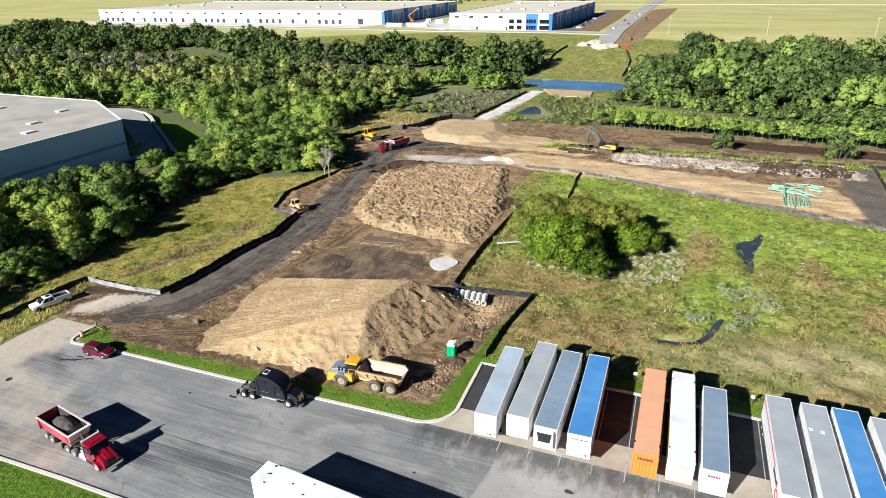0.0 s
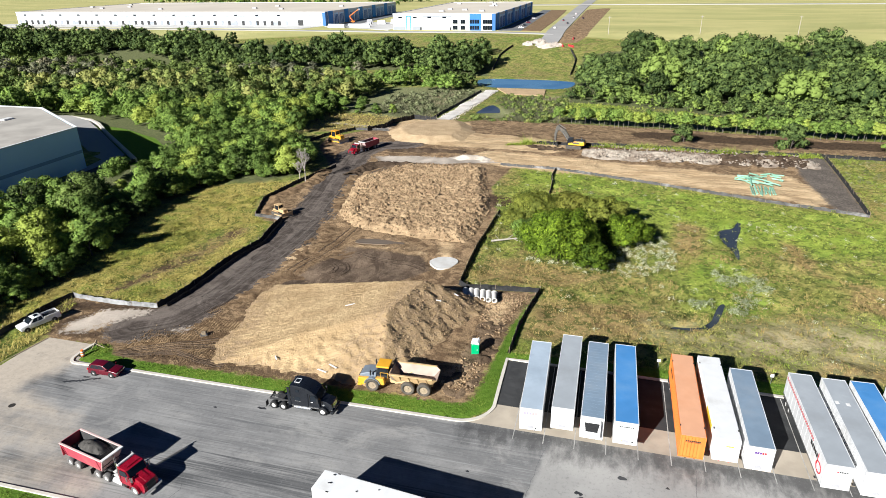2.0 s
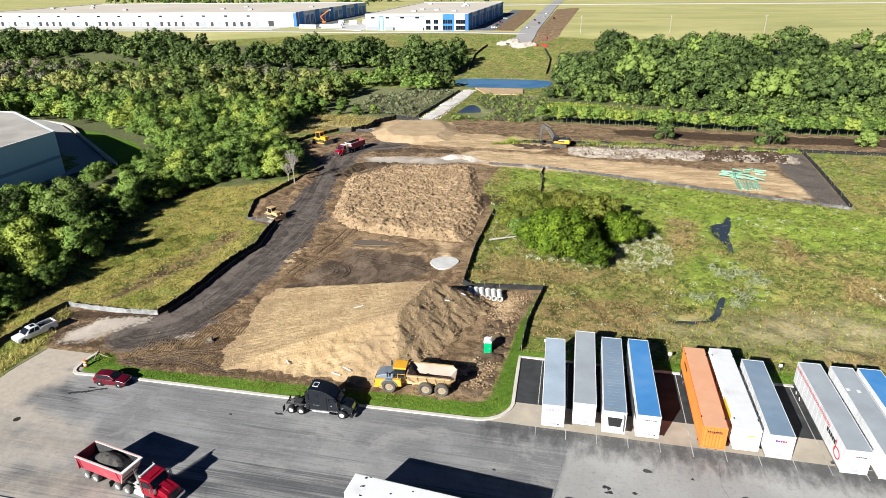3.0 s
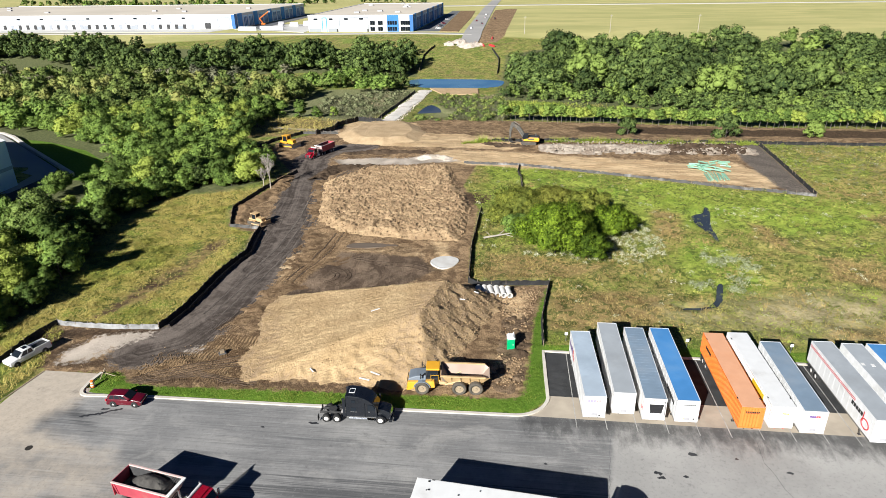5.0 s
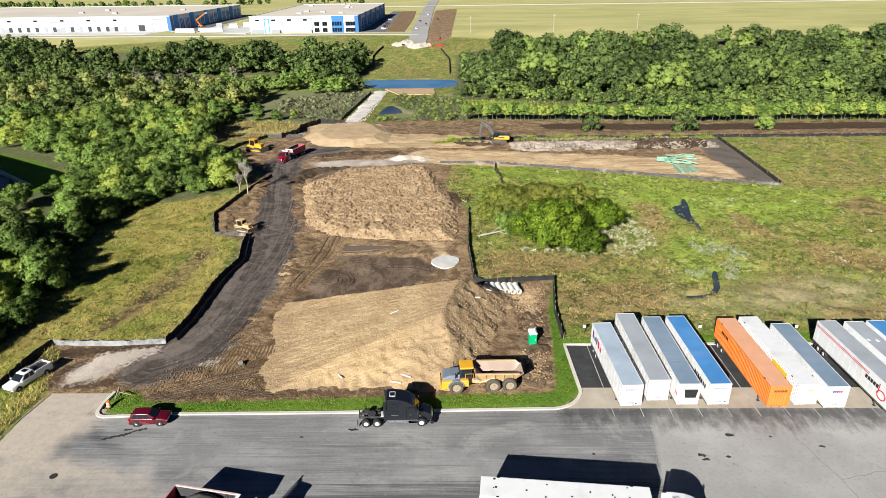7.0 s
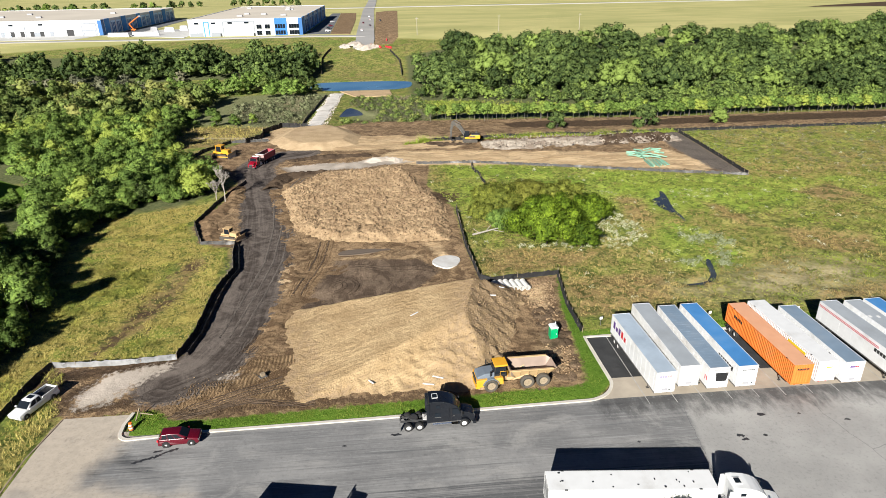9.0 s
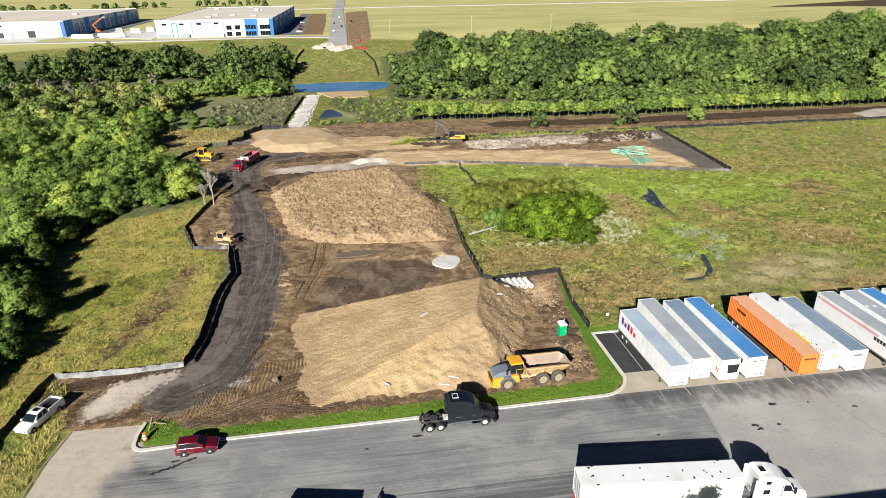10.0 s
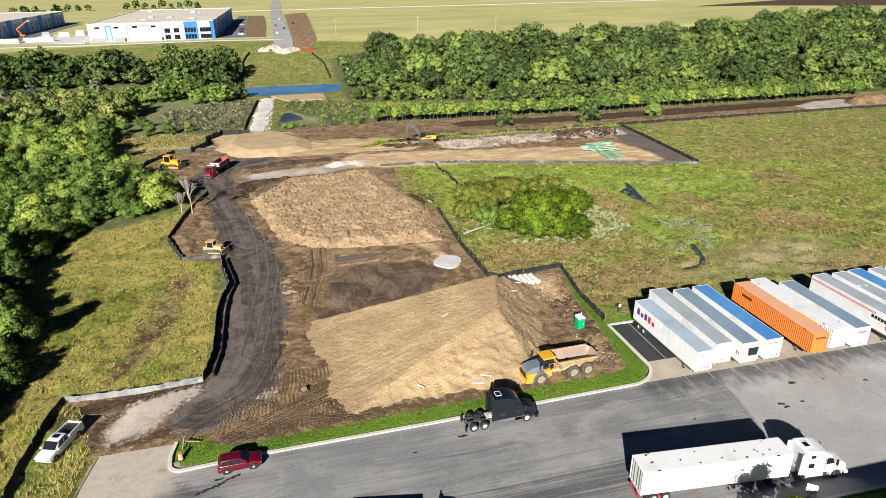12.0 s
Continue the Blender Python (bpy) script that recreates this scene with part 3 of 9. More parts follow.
def sweep(path, width, z0, z1, closed=False, lift=None):
    """A bar of that width along a path in the plane, from z0 to z1 over the land."""
    bm = bmesh.new()
    P = [Vector(p) for p in path]
    rows = []
    for i, p in enumerate(P):
        a = P[i - 1] if i else P[i]
        c = P[i + 1] if i + 1 < len(P) else P[i]
        d = (c - a).normalized()
        nrm = Vector((-d.y, d.x)) * width / 2
        h = lift(p.x, p.y) if lift else 0.0
        q, r = p - nrm, p + nrm
        rows.append([bm.verts.new(v) for v in ((q.x, q.y, h + z0), (r.x, r.y, h + z0), (r.x, r.y, h + z1), (q.x, q.y, h + z1))])
    for s, t in zip(rows, rows[1:]):
        for i in range(4):
            bm.faces.new((s[i], s[(i + 1) % 4], t[(i + 1) % 4], t[i]))
    bm.faces.new(rows[0][::-1])
    bm.faces.new(rows[-1])
    return bm


def slab(poly, z0, z1):
    bm = bmesh.new()
    low, top = [bm.verts.new((x, y, z0)) for x, y in poly], [bm.verts.new((x, y, z1)) for x, y in poly]
    bm.faces.new(low[::-1])
    bm.faces.new(top)
    k = len(poly)
    for i in range(k):
        bm.faces.new((low[i], low[(i + 1) % k], top[(i + 1) % k], top[i]))
    return bm


def dense(path, step):
    """The path with points added at about that spacing."""
    out = []
    for a, b2 in zip(path, path[1:]):
        a, b2 = Vector(a), Vector(b2)
        k = max(1, round((b2 - a).length / step))
        out += [tuple(a.lerp(b2, i / k)) for i in range(k)]
    return out + [tuple(path[-1])]


def arc(cx, cy, r, a0, a1, k=8):
    return [(cx + r * math.cos(radians(a0 + (a1 - a0) * i / k)), cy + r * math.sin(radians(a0 + (a1 - a0) * i / k))) for i in range(k + 1)]


# ---------- ground ----------
def steps(pieces):
    out = []
    for lo, hi, d0, d1 in pieces:
        x, k = lo, 0
        while x < hi - 1e-6:
            out.append(x)
            x += d0 + (d1 - d0) * (x - lo) / (hi - lo)
    return np.array(out + [pieces[-1][1]])


gx = -steps([(150, 170, 0.8, 4), (170, 600, 4, 30), (600, 4200, 30, 300)])[::-1]
gx = np.concatenate([gx[:-1], steps([(-150, 62, 0.86, 0.86), (62, 200, 0.9, 5), (200, 700, 5, 30), (700, 4200, 30, 300)])])
gy = steps([(-300, 20, 60, 4), (20, 130, 0.84, 0.84), (130, 260, 0.95, 1.8), (260, 540, 1.5, 5), (540, 1200, 5, 40), (1200, 4600, 40, 200)])
GX, GY = np.meshgrid(gx, gy)
LOT = [(-93.2, 33.4), (75, 33.4), (75, 70.2), (-23.9, 70.2), (-23.7, 59.2), (-24.9, 56.9), (-27.5, 55.6), (-55, 54.9), (-74.5, 54.6), (-82.6, 54.3), (-84.0, 55.4), (-84.0, 59.0), (-92.2, 58.8)]
SITE = [(-92.2, 58.6), (-98, 66), (-98.5, 70.6), (-82, 70.6), (-81.4, 77.3), (-81.9, 89.8), (-80.5, 100), (-83.2, 111.5), (-90.2, 114.8), (-95, 125), (-91, 141), (-92, 158), (-105, 178), (-108, 190), (-100, 207), (-93, 236), (-72, 236), (-62, 246), (-36, 243), (0, 240.5), (60, 234), (230, 232), (230, 196.2), (150, 198.8), (97, 199.7), (47, 199.7), (43.4, 146), (28, 150), (0, 160), (-27.4, 168.5), (-40, 168), (-42, 148), (-37, 130), (-37, 107), (-36.2, 91.6), (-34.7, 90.5), (-22.4, 91.8), (-25, 79.7), (-26.4, 62), (-27.2, 58.9), (-50, 58.0), (-74, 57.0), (-79, 57.2), (-81, 59.2), (-84, 59.2)]
HAUL = [(-81.5, 65), (-77.5, 68), (-75, 76), (-75.2, 90), (-76, 103), (-77.8, 118), (-81, 135), (-86, 155), (-90, 172), (-87, 183), (-78, 187)]
LAT, RUN, near_d, gone = np.zeros(GX.shape), np.zeros(GX.shape), np.full(GX.shape, 1e9), 0.0
for (ax, ay), (bx, by) in zip(HAUL, HAUL[1:]):
    dx, dy = bx - ax, by - ay
    seg = math.hypot(dx, dy)
    f = np.clip(((GX - ax) * dx + (GY - ay) * dy) / seg ** 2, 0, 1)
    d = np.hypot(GX - ax - f * dx, GY - ay - f * dy)
    side = np.sign((GX - ax) * dy - (GY - ay) * dx)
    LAT, RUN, near_d = np.where(d < near_d, d * side, LAT), np.where(d < near_d, gone + f * seg, RUN), np.minimum(d, near_d)
    gone += seg
sd_lot, sd_site = reach(LOT, GX, GY), reach(SITE, GX, GY)
GZ = level(GX, GY) + 0.10 * np.clip((-sd_lot - 0.2) / 0.7, 0, 1) - 0.12 * (sd_lot > -0.25)
GZ += (value_noise(GX, GY, 0.9, 3) - 0.5) * 0.22 * np.clip(sd_site, 0, 1) * (1 - 0.6 * np.clip(strip(HAUL, 11, GX, GY), 0, 1))
GZ += (value_noise(GX, GY, 3.5, 4) - 0.5) * 0.5 * np.clip(sd_site / 2, 0, 1) * (1 - 0.7 * np.clip(strip(HAUL, 12, GX, GY), 0, 1))
GZ += (value_noise(GX, GY, 14, 5) - 0.5) * 0.9 * np.clip((300 - GY) / 60, 0, 1) * np.clip(-sd_site / 12, 0, 1) * np.clip(-sd_lot / 12, 0, 1)
GZ += ((value_noise(GX, GY, 2.1, 7) - 0.5) * 0.62 + (value_noise(GX, GY, 4.6, 8) - 0.5) * 0.55) * np.clip(-sd_site / 3, 0, 1) * np.clip((-sd_lot - 4) / 3, 0, 1) * (GX > -36) * (GX < 130) * (GY < 215)
GZ += (value_noise(GX, GY, 1.9, 9) - 0.5) * 0.45 * np.clip(-sd_site / 2, 0, 1) * np.clip((-sd_lot - 1) / 3, 0, 1) * (GX < -80) * (GX > -118) * (GY < 145)
PONDS = {"field": [(10.1, 129.6), (11.7, 131.6), (13.7, 132.2), (15.0, 136.9), (15.8, 136.3), (15.0, 131.6), (13.7, 126.6), (13.0, 122.2), (13.4, 119.2), (12.1, 113.4), (11.5, 113.6), (12.3, 118.8), (11.3, 121.0), (10.5, 125.0)],
         "ditch": [(-1.3, 86.1), (1.5, 86.7), (3.9, 87.8), (5.0, 89.6), (5.6, 92.0), (6.7, 95.4), (7.8, 95.8), (6.6, 91.6), (5.9, 89.0), (4.0, 86.2), (1.2, 85.0), (-1.2, 85.2)],
         "river": [(-92, 360), (-88, 364), (-72, 366), (-41, 363), (-36, 356), (-40, 335), (-60, 333), (-83, 334), (-94, 346)],
         "marsh": [(-73, 250), (-65, 248), (-58, 252), (-56, 258), (-61, 263), (-64, 274), (-69, 282), (-71.5, 268)]}
PONDS = {key: rounded(poly, 2) for key, poly in PONDS.items()}
CHANNEL = [(-1.2, 85.6), (1.5, 85.9), (3.7, 86.8), (5.2, 89.0), (6.0, 92.0), (7.0, 95.4)]
for key in ("field", "ditch"):
    sd = np.clip(reach(PONDS[key], GX, GY) + 4, 0, 3) / 3
    GZ = np.where(sd > 0, np.maximum(GZ, GZ * (1 - sd) + (level(GX, GY) + 0.15) * sd), GZ)
for key, poly in PONDS.items():
    sd = reach(poly, GX, GY) if key != "ditch" else strip(CHANNEL, 0.5, GX, GY) + 0.25 * value_noise(GX, GY, 1.5, 6)
    GZ = np.where(sd > -0.5, np.minimum(GZ, level(GX, GY) + (0.3 if key == "field" else 0.08) - np.clip(sd + 0.5, 0, 1.2) * 1.1), GZ) if key in ("field", "ditch") else GZ - np.clip(sd + 0.9, 0, 1.2) * 0.5
for poly in ([(-44.4, 100.4), (-42.4, 102.6), (-39.8, 102.4), (-38.6, 100.9), (-39.4, 98.2), (-41.6, 96.6), (-43.6, 98.4)], [(-62.5, 105.0), (-61.5, 108.2), (-54, 108.2), (-51, 107.4), (-55, 106.2)]):
    GZ -= np.clip(reach(poly, GX, GY) + 0.6, 0, 1) * 0.35


def glade(x, y):
    """How open the woods are: above 0 in clearings."""
    x, y = np.asarray(x, float), np.asarray(y, float)
    g = value_noise(x, y * 2.4, 46.0, 77) - 0.68 - 10 * (y < 172) + np.clip(strip([(-330, 322), (-239, 346), (-195, 362), (-160, 368), (-128, 360)], 22, x, y) + 3, 0, 3)
    return np.where(x < -100, g, -1.0)


DRY = [[(1.6, 132.5), (8.8, 130.8), (4.8, 114.1), (0.9, 118.6)], [(46, 131), (59, 137), (61, 127), (52, 124)], [(-22.1, 89.3), (-12.6, 90.7), (-3, 90), (-6, 80.3), (-22.9, 76.1)],
       [(-34, 105), (-22, 104), (-10, 100), (-20, 95), (-34, 94)], [(22, 128), (26, 124), (25, 110), (21, 112)], [(29, 108), (44, 102), (40, 94), (26, 98)], [(18, 80), (60, 86), (66, 78), (16, 76)],
       [(-133, 242), (-123, 199), (-106, 202), (-97, 240), (-110, 246)], [(-94.5, 73), (-93.2, 91), (-90.5, 107), (-86.8, 108.4), (-88, 90), (-89.5, 80)]]
LUSH = [[(-36, 168), (-27, 167), (0, 158), (43, 144), (70, 140), (40, 122), (15, 118), (0, 126), (-20, 134), (-35, 130)], [(6, 118), (14, 112), (16, 92), (8, 88), (0, 92), (0, 104)]]
STRAW = [(49, 197), (97, 197.6), (149, 196.5), (134, 165), (100, 142), (62, 150), (46, 164)]
STRIP = [(-36, 294), (-10, 290), (25, 274), (60, 260), (90, 249), (90, 243), (55, 245), (20, 252), (-36, 258)]
LUSH.append(STRIP)
LIME = [[(24.5, 96.9), (29.4, 95.6), (37.2, 86.2), (32.7, 83.2), (26.3, 85.6), (25.1, 89.7)], [(34, 112), (44, 116), (52, 110), (42, 104)], [(58, 104), (70, 112), (78, 104), (66, 96)]]
RUTS = [[(29.0, 122.2), (23.5, 111), (18.0, 99.6), (11.3, 88.2), (6.2, 79.4)], [(30.6, 121.6), (25.4, 110.4), (21.0, 102.4), (12.9, 87.1), (8.1, 79.0)]]
BARE = [(4.9, 81.6), (10, 88.5), (19.6, 90.9), (34, 91), (30, 83), (15.3, 80)]
areas = dict(
    field=np.maximum(GY - 470 + 30 * np.sin(GX / 90), 0) - 12 + 0 * GX,
    lush=np.maximum.reduce([reach(p, GX, GY) for p in LUSH]),
    lateral=LAT, run=RUN,
    bare=np.maximum(reach(BARE, GX, GY), reach([(-3.3, 84.0), (4.8, 83.9), (3.3, 82.0), (-1.8, 81.8)], GX, GY)),
    tread=np.maximum.reduce([reach([(-73.7, 69.8), (-63.5, 70.3), (-62.5, 65.6), (-58, 60), (-61.8, 58.1), (-79.3, 58.0), (-80.6, 62.0), (-76, 64)], GX, GY), reach([(-66, 114), (-63, 112.5), (-65.5, 88.6), (-70.5, 78.6), (-72.5, 71), (-75, 70), (-70, 87)], GX, GY)]),
    gravel=reach([(37.5, 148), (43.2, 146), (47, 199), (38, 196), (36, 176)], GX, GY),
    flat=reach([(-62.4, 103.2), (-46.4, 102.4), (-43.0, 95.6), (-50.0, 86.0), (-62, 79.0), (-67.0, 82.9), (-63.9, 94.9)], GX, GY),
    dry=2.2 * np.maximum.reduce([reach(p, GX, GY) for p in DRY]),
    gold=reach([(-100.6, 54), (-99.4, 71.4), (-82, 71.4), (-82.2, 90), (-84, 111), (-91, 114.5), (-96, 125), (-93, 142), (-103, 138), (-114, 132), (-117, 112), (-112, 90), (-105, 74), (-112, 56)], GX, GY),
    reeds=np.maximum(reach([(-76, 322), (-84, 280), (-88, 242), (-108, 240), (-134, 252), (-140, 285), (-130, 324), (-93, 328)], GX, GY), reach([(-66, 250), (-62, 300), (-40, 310), (-34, 290), (-36, 246)], GX, GY)),
    woodland=np.maximum.reduce([reach([(-112, 40), (-104, 76), (-113, 100), (-117, 117), (-113, 135), (-102, 139), (-97, 147), (-99, 163), (-122, 197), (-132, 242), (-130, 320), (-300, 345), (-300, 175), (-150, 165), (-158, 100), (-158, 40)], GX, GY),
                               reach([(-40, 300), (-38, 430), (20, 470), (420, 480), (420, 236), (60, 240), (-30, 244)], GX, GY),
                               reach([(-88, 370), (-110, 440), (-620, 470), (-620, 380), (-200, 368)], GX, GY)]) - 60 * np.clip(glade(GX, GY), 0, 0.3) - 14 * np.clip(reach(STRIP, GX, GY) + 1, 0, 2),
    lawn=np.maximum.reduce([reach([(-83.8, 55.2), (-84.0, 59.4), (-81, 59.6), (-79, 57.3), (-74, 57.1), (-50, 58.1), (-27.2, 59), (-26.2, 62), (-24.9, 79.7), (-23.8, 92), (-22.6, 92), (-23.6, 72), (75, 75.5), (75, 70), (-23.9, 70), (-23.7, 59), (-27.5, 55.4), (-82.6, 54.2)], GX, GY),
                           reach([(-93, 28.5), (75, 28.5), (75, 33.6), (-93, 33.6)], GX, GY), reach([(-160, 155), (-223, 198), (-193, 189), (-168, 178), (-143, 157), (-144, 145), (-155, 146)], GX, GY)]),
    dirt=np.maximum(sd_site, reach([(-59, 470), (-46, 472), (-41, 500), (-39, 595), (-37, 700), (-34, 843), (-61, 815), (-60, 680), (-59.5, 565)], GX, GY)),
    tan=np.maximum.reduce([reach([(-75.1, 98.5), (-71.0, 104.4), (-68.5, 97.4), (-69.5, 89.6), (-72.4, 92.0)], GX, GY), reach([(-97, 238), (-90, 205), (-80, 191), (-63, 188), (-30, 186), (-20, 200), (-40, 208), (-62, 212), (-68, 236)], GX, GY), strip([(-46, 177), (0, 170), (36, 161)], 17, GX, GY), reach([(30, 152), (34, 148.5), (38, 160), (33, 176), (24, 178)], GX, GY), strip([(-62, 104), (-46, 103.4)], 1.2, GX, GY), reach([(-47, 112), (-41, 111), (-38.5, 96), (-42, 95)], GX, GY) - 1, reach([(-34, 61), (-27.5, 61), (-25.6, 80), (-23.4, 90), (-33, 89), (-29, 76)], GX, GY) - 1.2]) - 0.4,
    mud=np.maximum.reduce([reach([(-43.7, 143.3), (-34.7, 141.2), (-35.3, 134.3), (-38.9, 134.2)], GX, GY), strip([(0, 226), (50, 221), (230, 222)], 15, GX, GY), reach([(430, 742), (520, 724), (660, 648), (760, 590), (1100, 700), (800, 900), (560, 800)], GX, GY), strip([(-98.5, 66.5), (-95, 68.6), (-82, 69.9)], 3.0, GX, GY), strip([(-93, 60.3), (-93.6, 64), (-91.5, 66.5)], 1.6, GX, GY), strip([(-91, 60.2), (-86, 61), (-83.6, 63), (-80.5, 66)], 1.8, GX, GY), strip([(-78, 58), (-60, 58.8), (-45, 59)], 1.0, GX, GY), np.minimum(reach(DRY[-1], GX, GY) * 0.4 - 0.9, 0.1) + 3.2 * (value_noise(GX, GY, 1.3, 35) - 0.5)]),
    haul=np.maximum.reduce([strip(HAUL[:4], 9.5, GX, GY), strip(HAUL[3:5], 8.5, GX, GY), strip(HAUL[4:], 11, GX, GY), reach([(-77, 96), (-75.1, 95.3), (-71.5, 92.8), (-70.8, 81.3), (-72.4, 76.2), (-78, 78)], GX, GY), strip([(-80.6, 72), (-79.8, 78), (-79.6, 88), (-79.6, 97), (-82, 113)], 3.0, GX, GY)]),
    pale=np.maximum.reduce([reach([(-92.1, 60.1), (-92.6, 64.3), (-90.4, 68.3), (-82.6, 70.3), (-81.6, 69), (-85.0, 65.4), (-87.6, 61.0)], GX, GY), reach([(-83.5, 171.1), (-75.8, 172.9), (-61.7, 174.8), (-54.9, 178.4), (-43.6, 171.7), (-60.6, 166.6), (-78.9, 165.1)], GX, GY), reach([(133, 212), (150, 222), (168, 224), (152, 203), (147, 200.6), (134, 204)], GX, GY) + 0.6, strip([(-74.5, 65.2), (-73, 66.2)], 1.6, GX, GY), strip([(-120, 222), (-95, 212)], 5, GX, GY)]) - 0.3,
)
ground = new("ground", mesh_of("ground", np.stack([GX, GY, GZ], -1).reshape(-1, 3), grid_faces(len(gx), len(gy)), "land", True, **{k: v if k == "run" else np.clip(v, -30, 30) for k, v in areas.items()}))
tagged(ground, "meadow, trampled soil and far fields in low sunlight", "ground", kind="structure")


GDY, GDX = np.gradient(GZ, gy, gx)


def tilt(x, y):
    """How the finished ground leans at many places, as the sideways part of its normals."""
    i, j = np.clip(np.searchsorted(gx, x), 0, len(gx) - 1), np.clip(np.searchsorted(gy, y), 0, len(gy) - 1)
    return -np.stack([GDX[j, i], GDY[j, i]], -1)


def land(x, y):
    """Height of the finished ground mesh at a place, by its nearest corners."""
    i, j = np.clip(np.searchsorted(gx, x) - 1, 0, len(gx) - 2), np.clip(np.searchsorted(gy, y) - 1, 0, len(gy) - 2)
    a, c = (x - gx[i]) / (gx[i + 1] - gx[i]), (y - gy[j]) / (gy[j + 1] - gy[j])
    return float(GZ[j, i] * (1 - a) * (1 - c) + GZ[j, i + 1] * a * (1 - c) + GZ[j + 1, i] * (1 - a) * c + GZ[j + 1, i + 1] * a * c)


for key, poly in PONDS.items():
    z = min(land(x, y) for x, y in poly) + (0.45 if key == "marsh" else 0.28)
    if key in ("field", "ditch"):
        z = min(height(x, y) for x, y in poly) - 0.12
    if key == "river":
        z = height(-60, 350) - 0.1
    ob = new("water_" + key, finish("water", slab(poly, z - 0.4, z), "river_water" if key == "river" else "water"))
    tagged(ob, "still dark water with the sky's reflection partly in its colour", "water", kind="structure")

# the lot: asphalt with a dusty end, a newer half and dark tyre marks
lx, ly = np.arange(-93.2, 75.1, 0.6), np.arange(33.4, 55.81, 0.4)
LX, LY = np.meshgrid(lx, ly)
DUST = [(-99, 62), (-85, 62), (-84.3, 56), (-84.2, 52.4), (-84.6, 51.1), (-86.0, 49), (-85.0, 47), (-81.0, 45.5), (-72, 43), (-64, 38), (-62, 30), (-99, 30)]
TURN = np.hypot(LX + 76.5, LY - 55.6)  # tyres swing round the end of the island
TURNS = np.where((LX < -74) & (LY < 55), np.maximum(0.9 - np.abs(TURN - 7.3) * 1.2, 0.5 - np.abs(TURN - 10.6) * 1.6) - np.clip(LX + 79, 0, 9) * 0.35, -6)
lot_me = mesh_of("road", np.stack([LX, LY, 0 * LX], -1).reshape(-1, 3), grid_faces(len(lx), len(ly)), "asphalt",
                 newer=np.clip((LX + 16.3 - 0.17 * (LY - 53)) * 0.5, -3, 3),
                 tyres=np.maximum(TURNS, np.clip(3.0 - np.abs(LY - np.interp(LX, [-90, -70, -50, -30], [35, 36.5, 40.5, 42.5])) * 0.75 - np.clip(LX + 20, 0, 50) * 0.4 - np.clip(-LX - 76, 0, 30) * 0.4, -6, 3) - 1.2),
                 dust=np.clip(np.minimum(reach(DUST, LX, LY) * 1.1, np.interp(LY, [37, 43, 47, 52], [-1.0, -0.4, 1.0, 8])), -12, 8), apron=np.clip(1.6 - np.abs(LY - 55.0) * 0.75 + np.clip(LX + 26, -3, 0), -5, 2))
tagged(new("road", lot_me), "grey worn asphalt truck lot with dark tyre marks", "road", kind="structure")
dx, dy = np.arange(-93.2, -83.9, 0.5), np.arange(55.8, 59.01, 0.4)
DX, DY = np.meshgrid(dx, dy)
DX = DX + np.clip(DY - 55.8, 0, 4) * 0.3 * np.clip((-88 - DX) / 5, 0, 1)
drive = mesh_of("road_drive", np.stack([DX, DY, 0 * DX], -1).reshape(-1, 3), grid_faces(len(dx), len(dy)), "asphalt", newer=0 * DX - 3, tyres=0 * DX - 6, dust=0 * DX + 8, apron=0 * DX - 5)
tagged(new("road_drive", drive), "dusty pale drive leading off the lot", "road", kind="structure")
tagged(new("pavement_apron", finish("apron", slab([(-27, 55.8), (75, 55.8), (75, 60.0), (-23.5, 60.0), (-24.2, 57.8), (-25.3, 56.6)], -0.1, 0.002), "concrete")), "tan concrete apron under the trailer noses", "pavement", kind="structure")
tagged(new("road_stalls", finish("stalls", slab([(-23.5, 60.0), (75, 60.0), (75, 70.1), (-23.6, 70.1)], -0.1, 0.0), "stall_asphalt")), "black asphalt of the trailer stalls", "road", kind="structure")
CURB = [(-84.0, 59.2), (-84.35, 57.0), *arc(-82.9, 55.6, 1.35, 190, 272, 6), (-74.5, 54.75), (-55, 55.0), (-40, 55.4), *arc(-27.9, 60.0, 4.3, 274, 352, 8), (-23.8, 64), (-23.95, 70.2), (-10, 70.25), (20, 70.3), (75, 70.4)]
tagged(new("curb", finish("curb", sweep(dense(CURB, 3), 0.42, -0.1, 0.16), "curb_concrete")), "pale concrete curb between the lot and the verge", "curb", kind="structure")
tagged(new("curb_near", finish("curb", sweep(dense([(-93.2, 32.9), (-72, 33.2), (-59.5, 33.5), (75, 33.5)], 4), 0.35, -0.1, 0.15), "curb_concrete")), "pale concrete curb along the near verge", "curb", kind="structure")
tagged(new("drive_edge", finish("curb", sweep([(-93.3, 33), (-93.35, 52), (-92.3, 58.8)], 0.18, -0.1, 0.08), "stake_wood")), "low brown edging of the drive", "curb", kind="structure")
for i in range(14):
    x = -20.55 + 3.52 * i
    tagged(new("stall_line", finish("line", sweep([(x + 0.12, 54.2), (x - 0.2, 69.9)], 0.10, 0.003, 0.008), "line_paint")), "worn white stall line on the lot", "road marking", "stall lines", "structure")


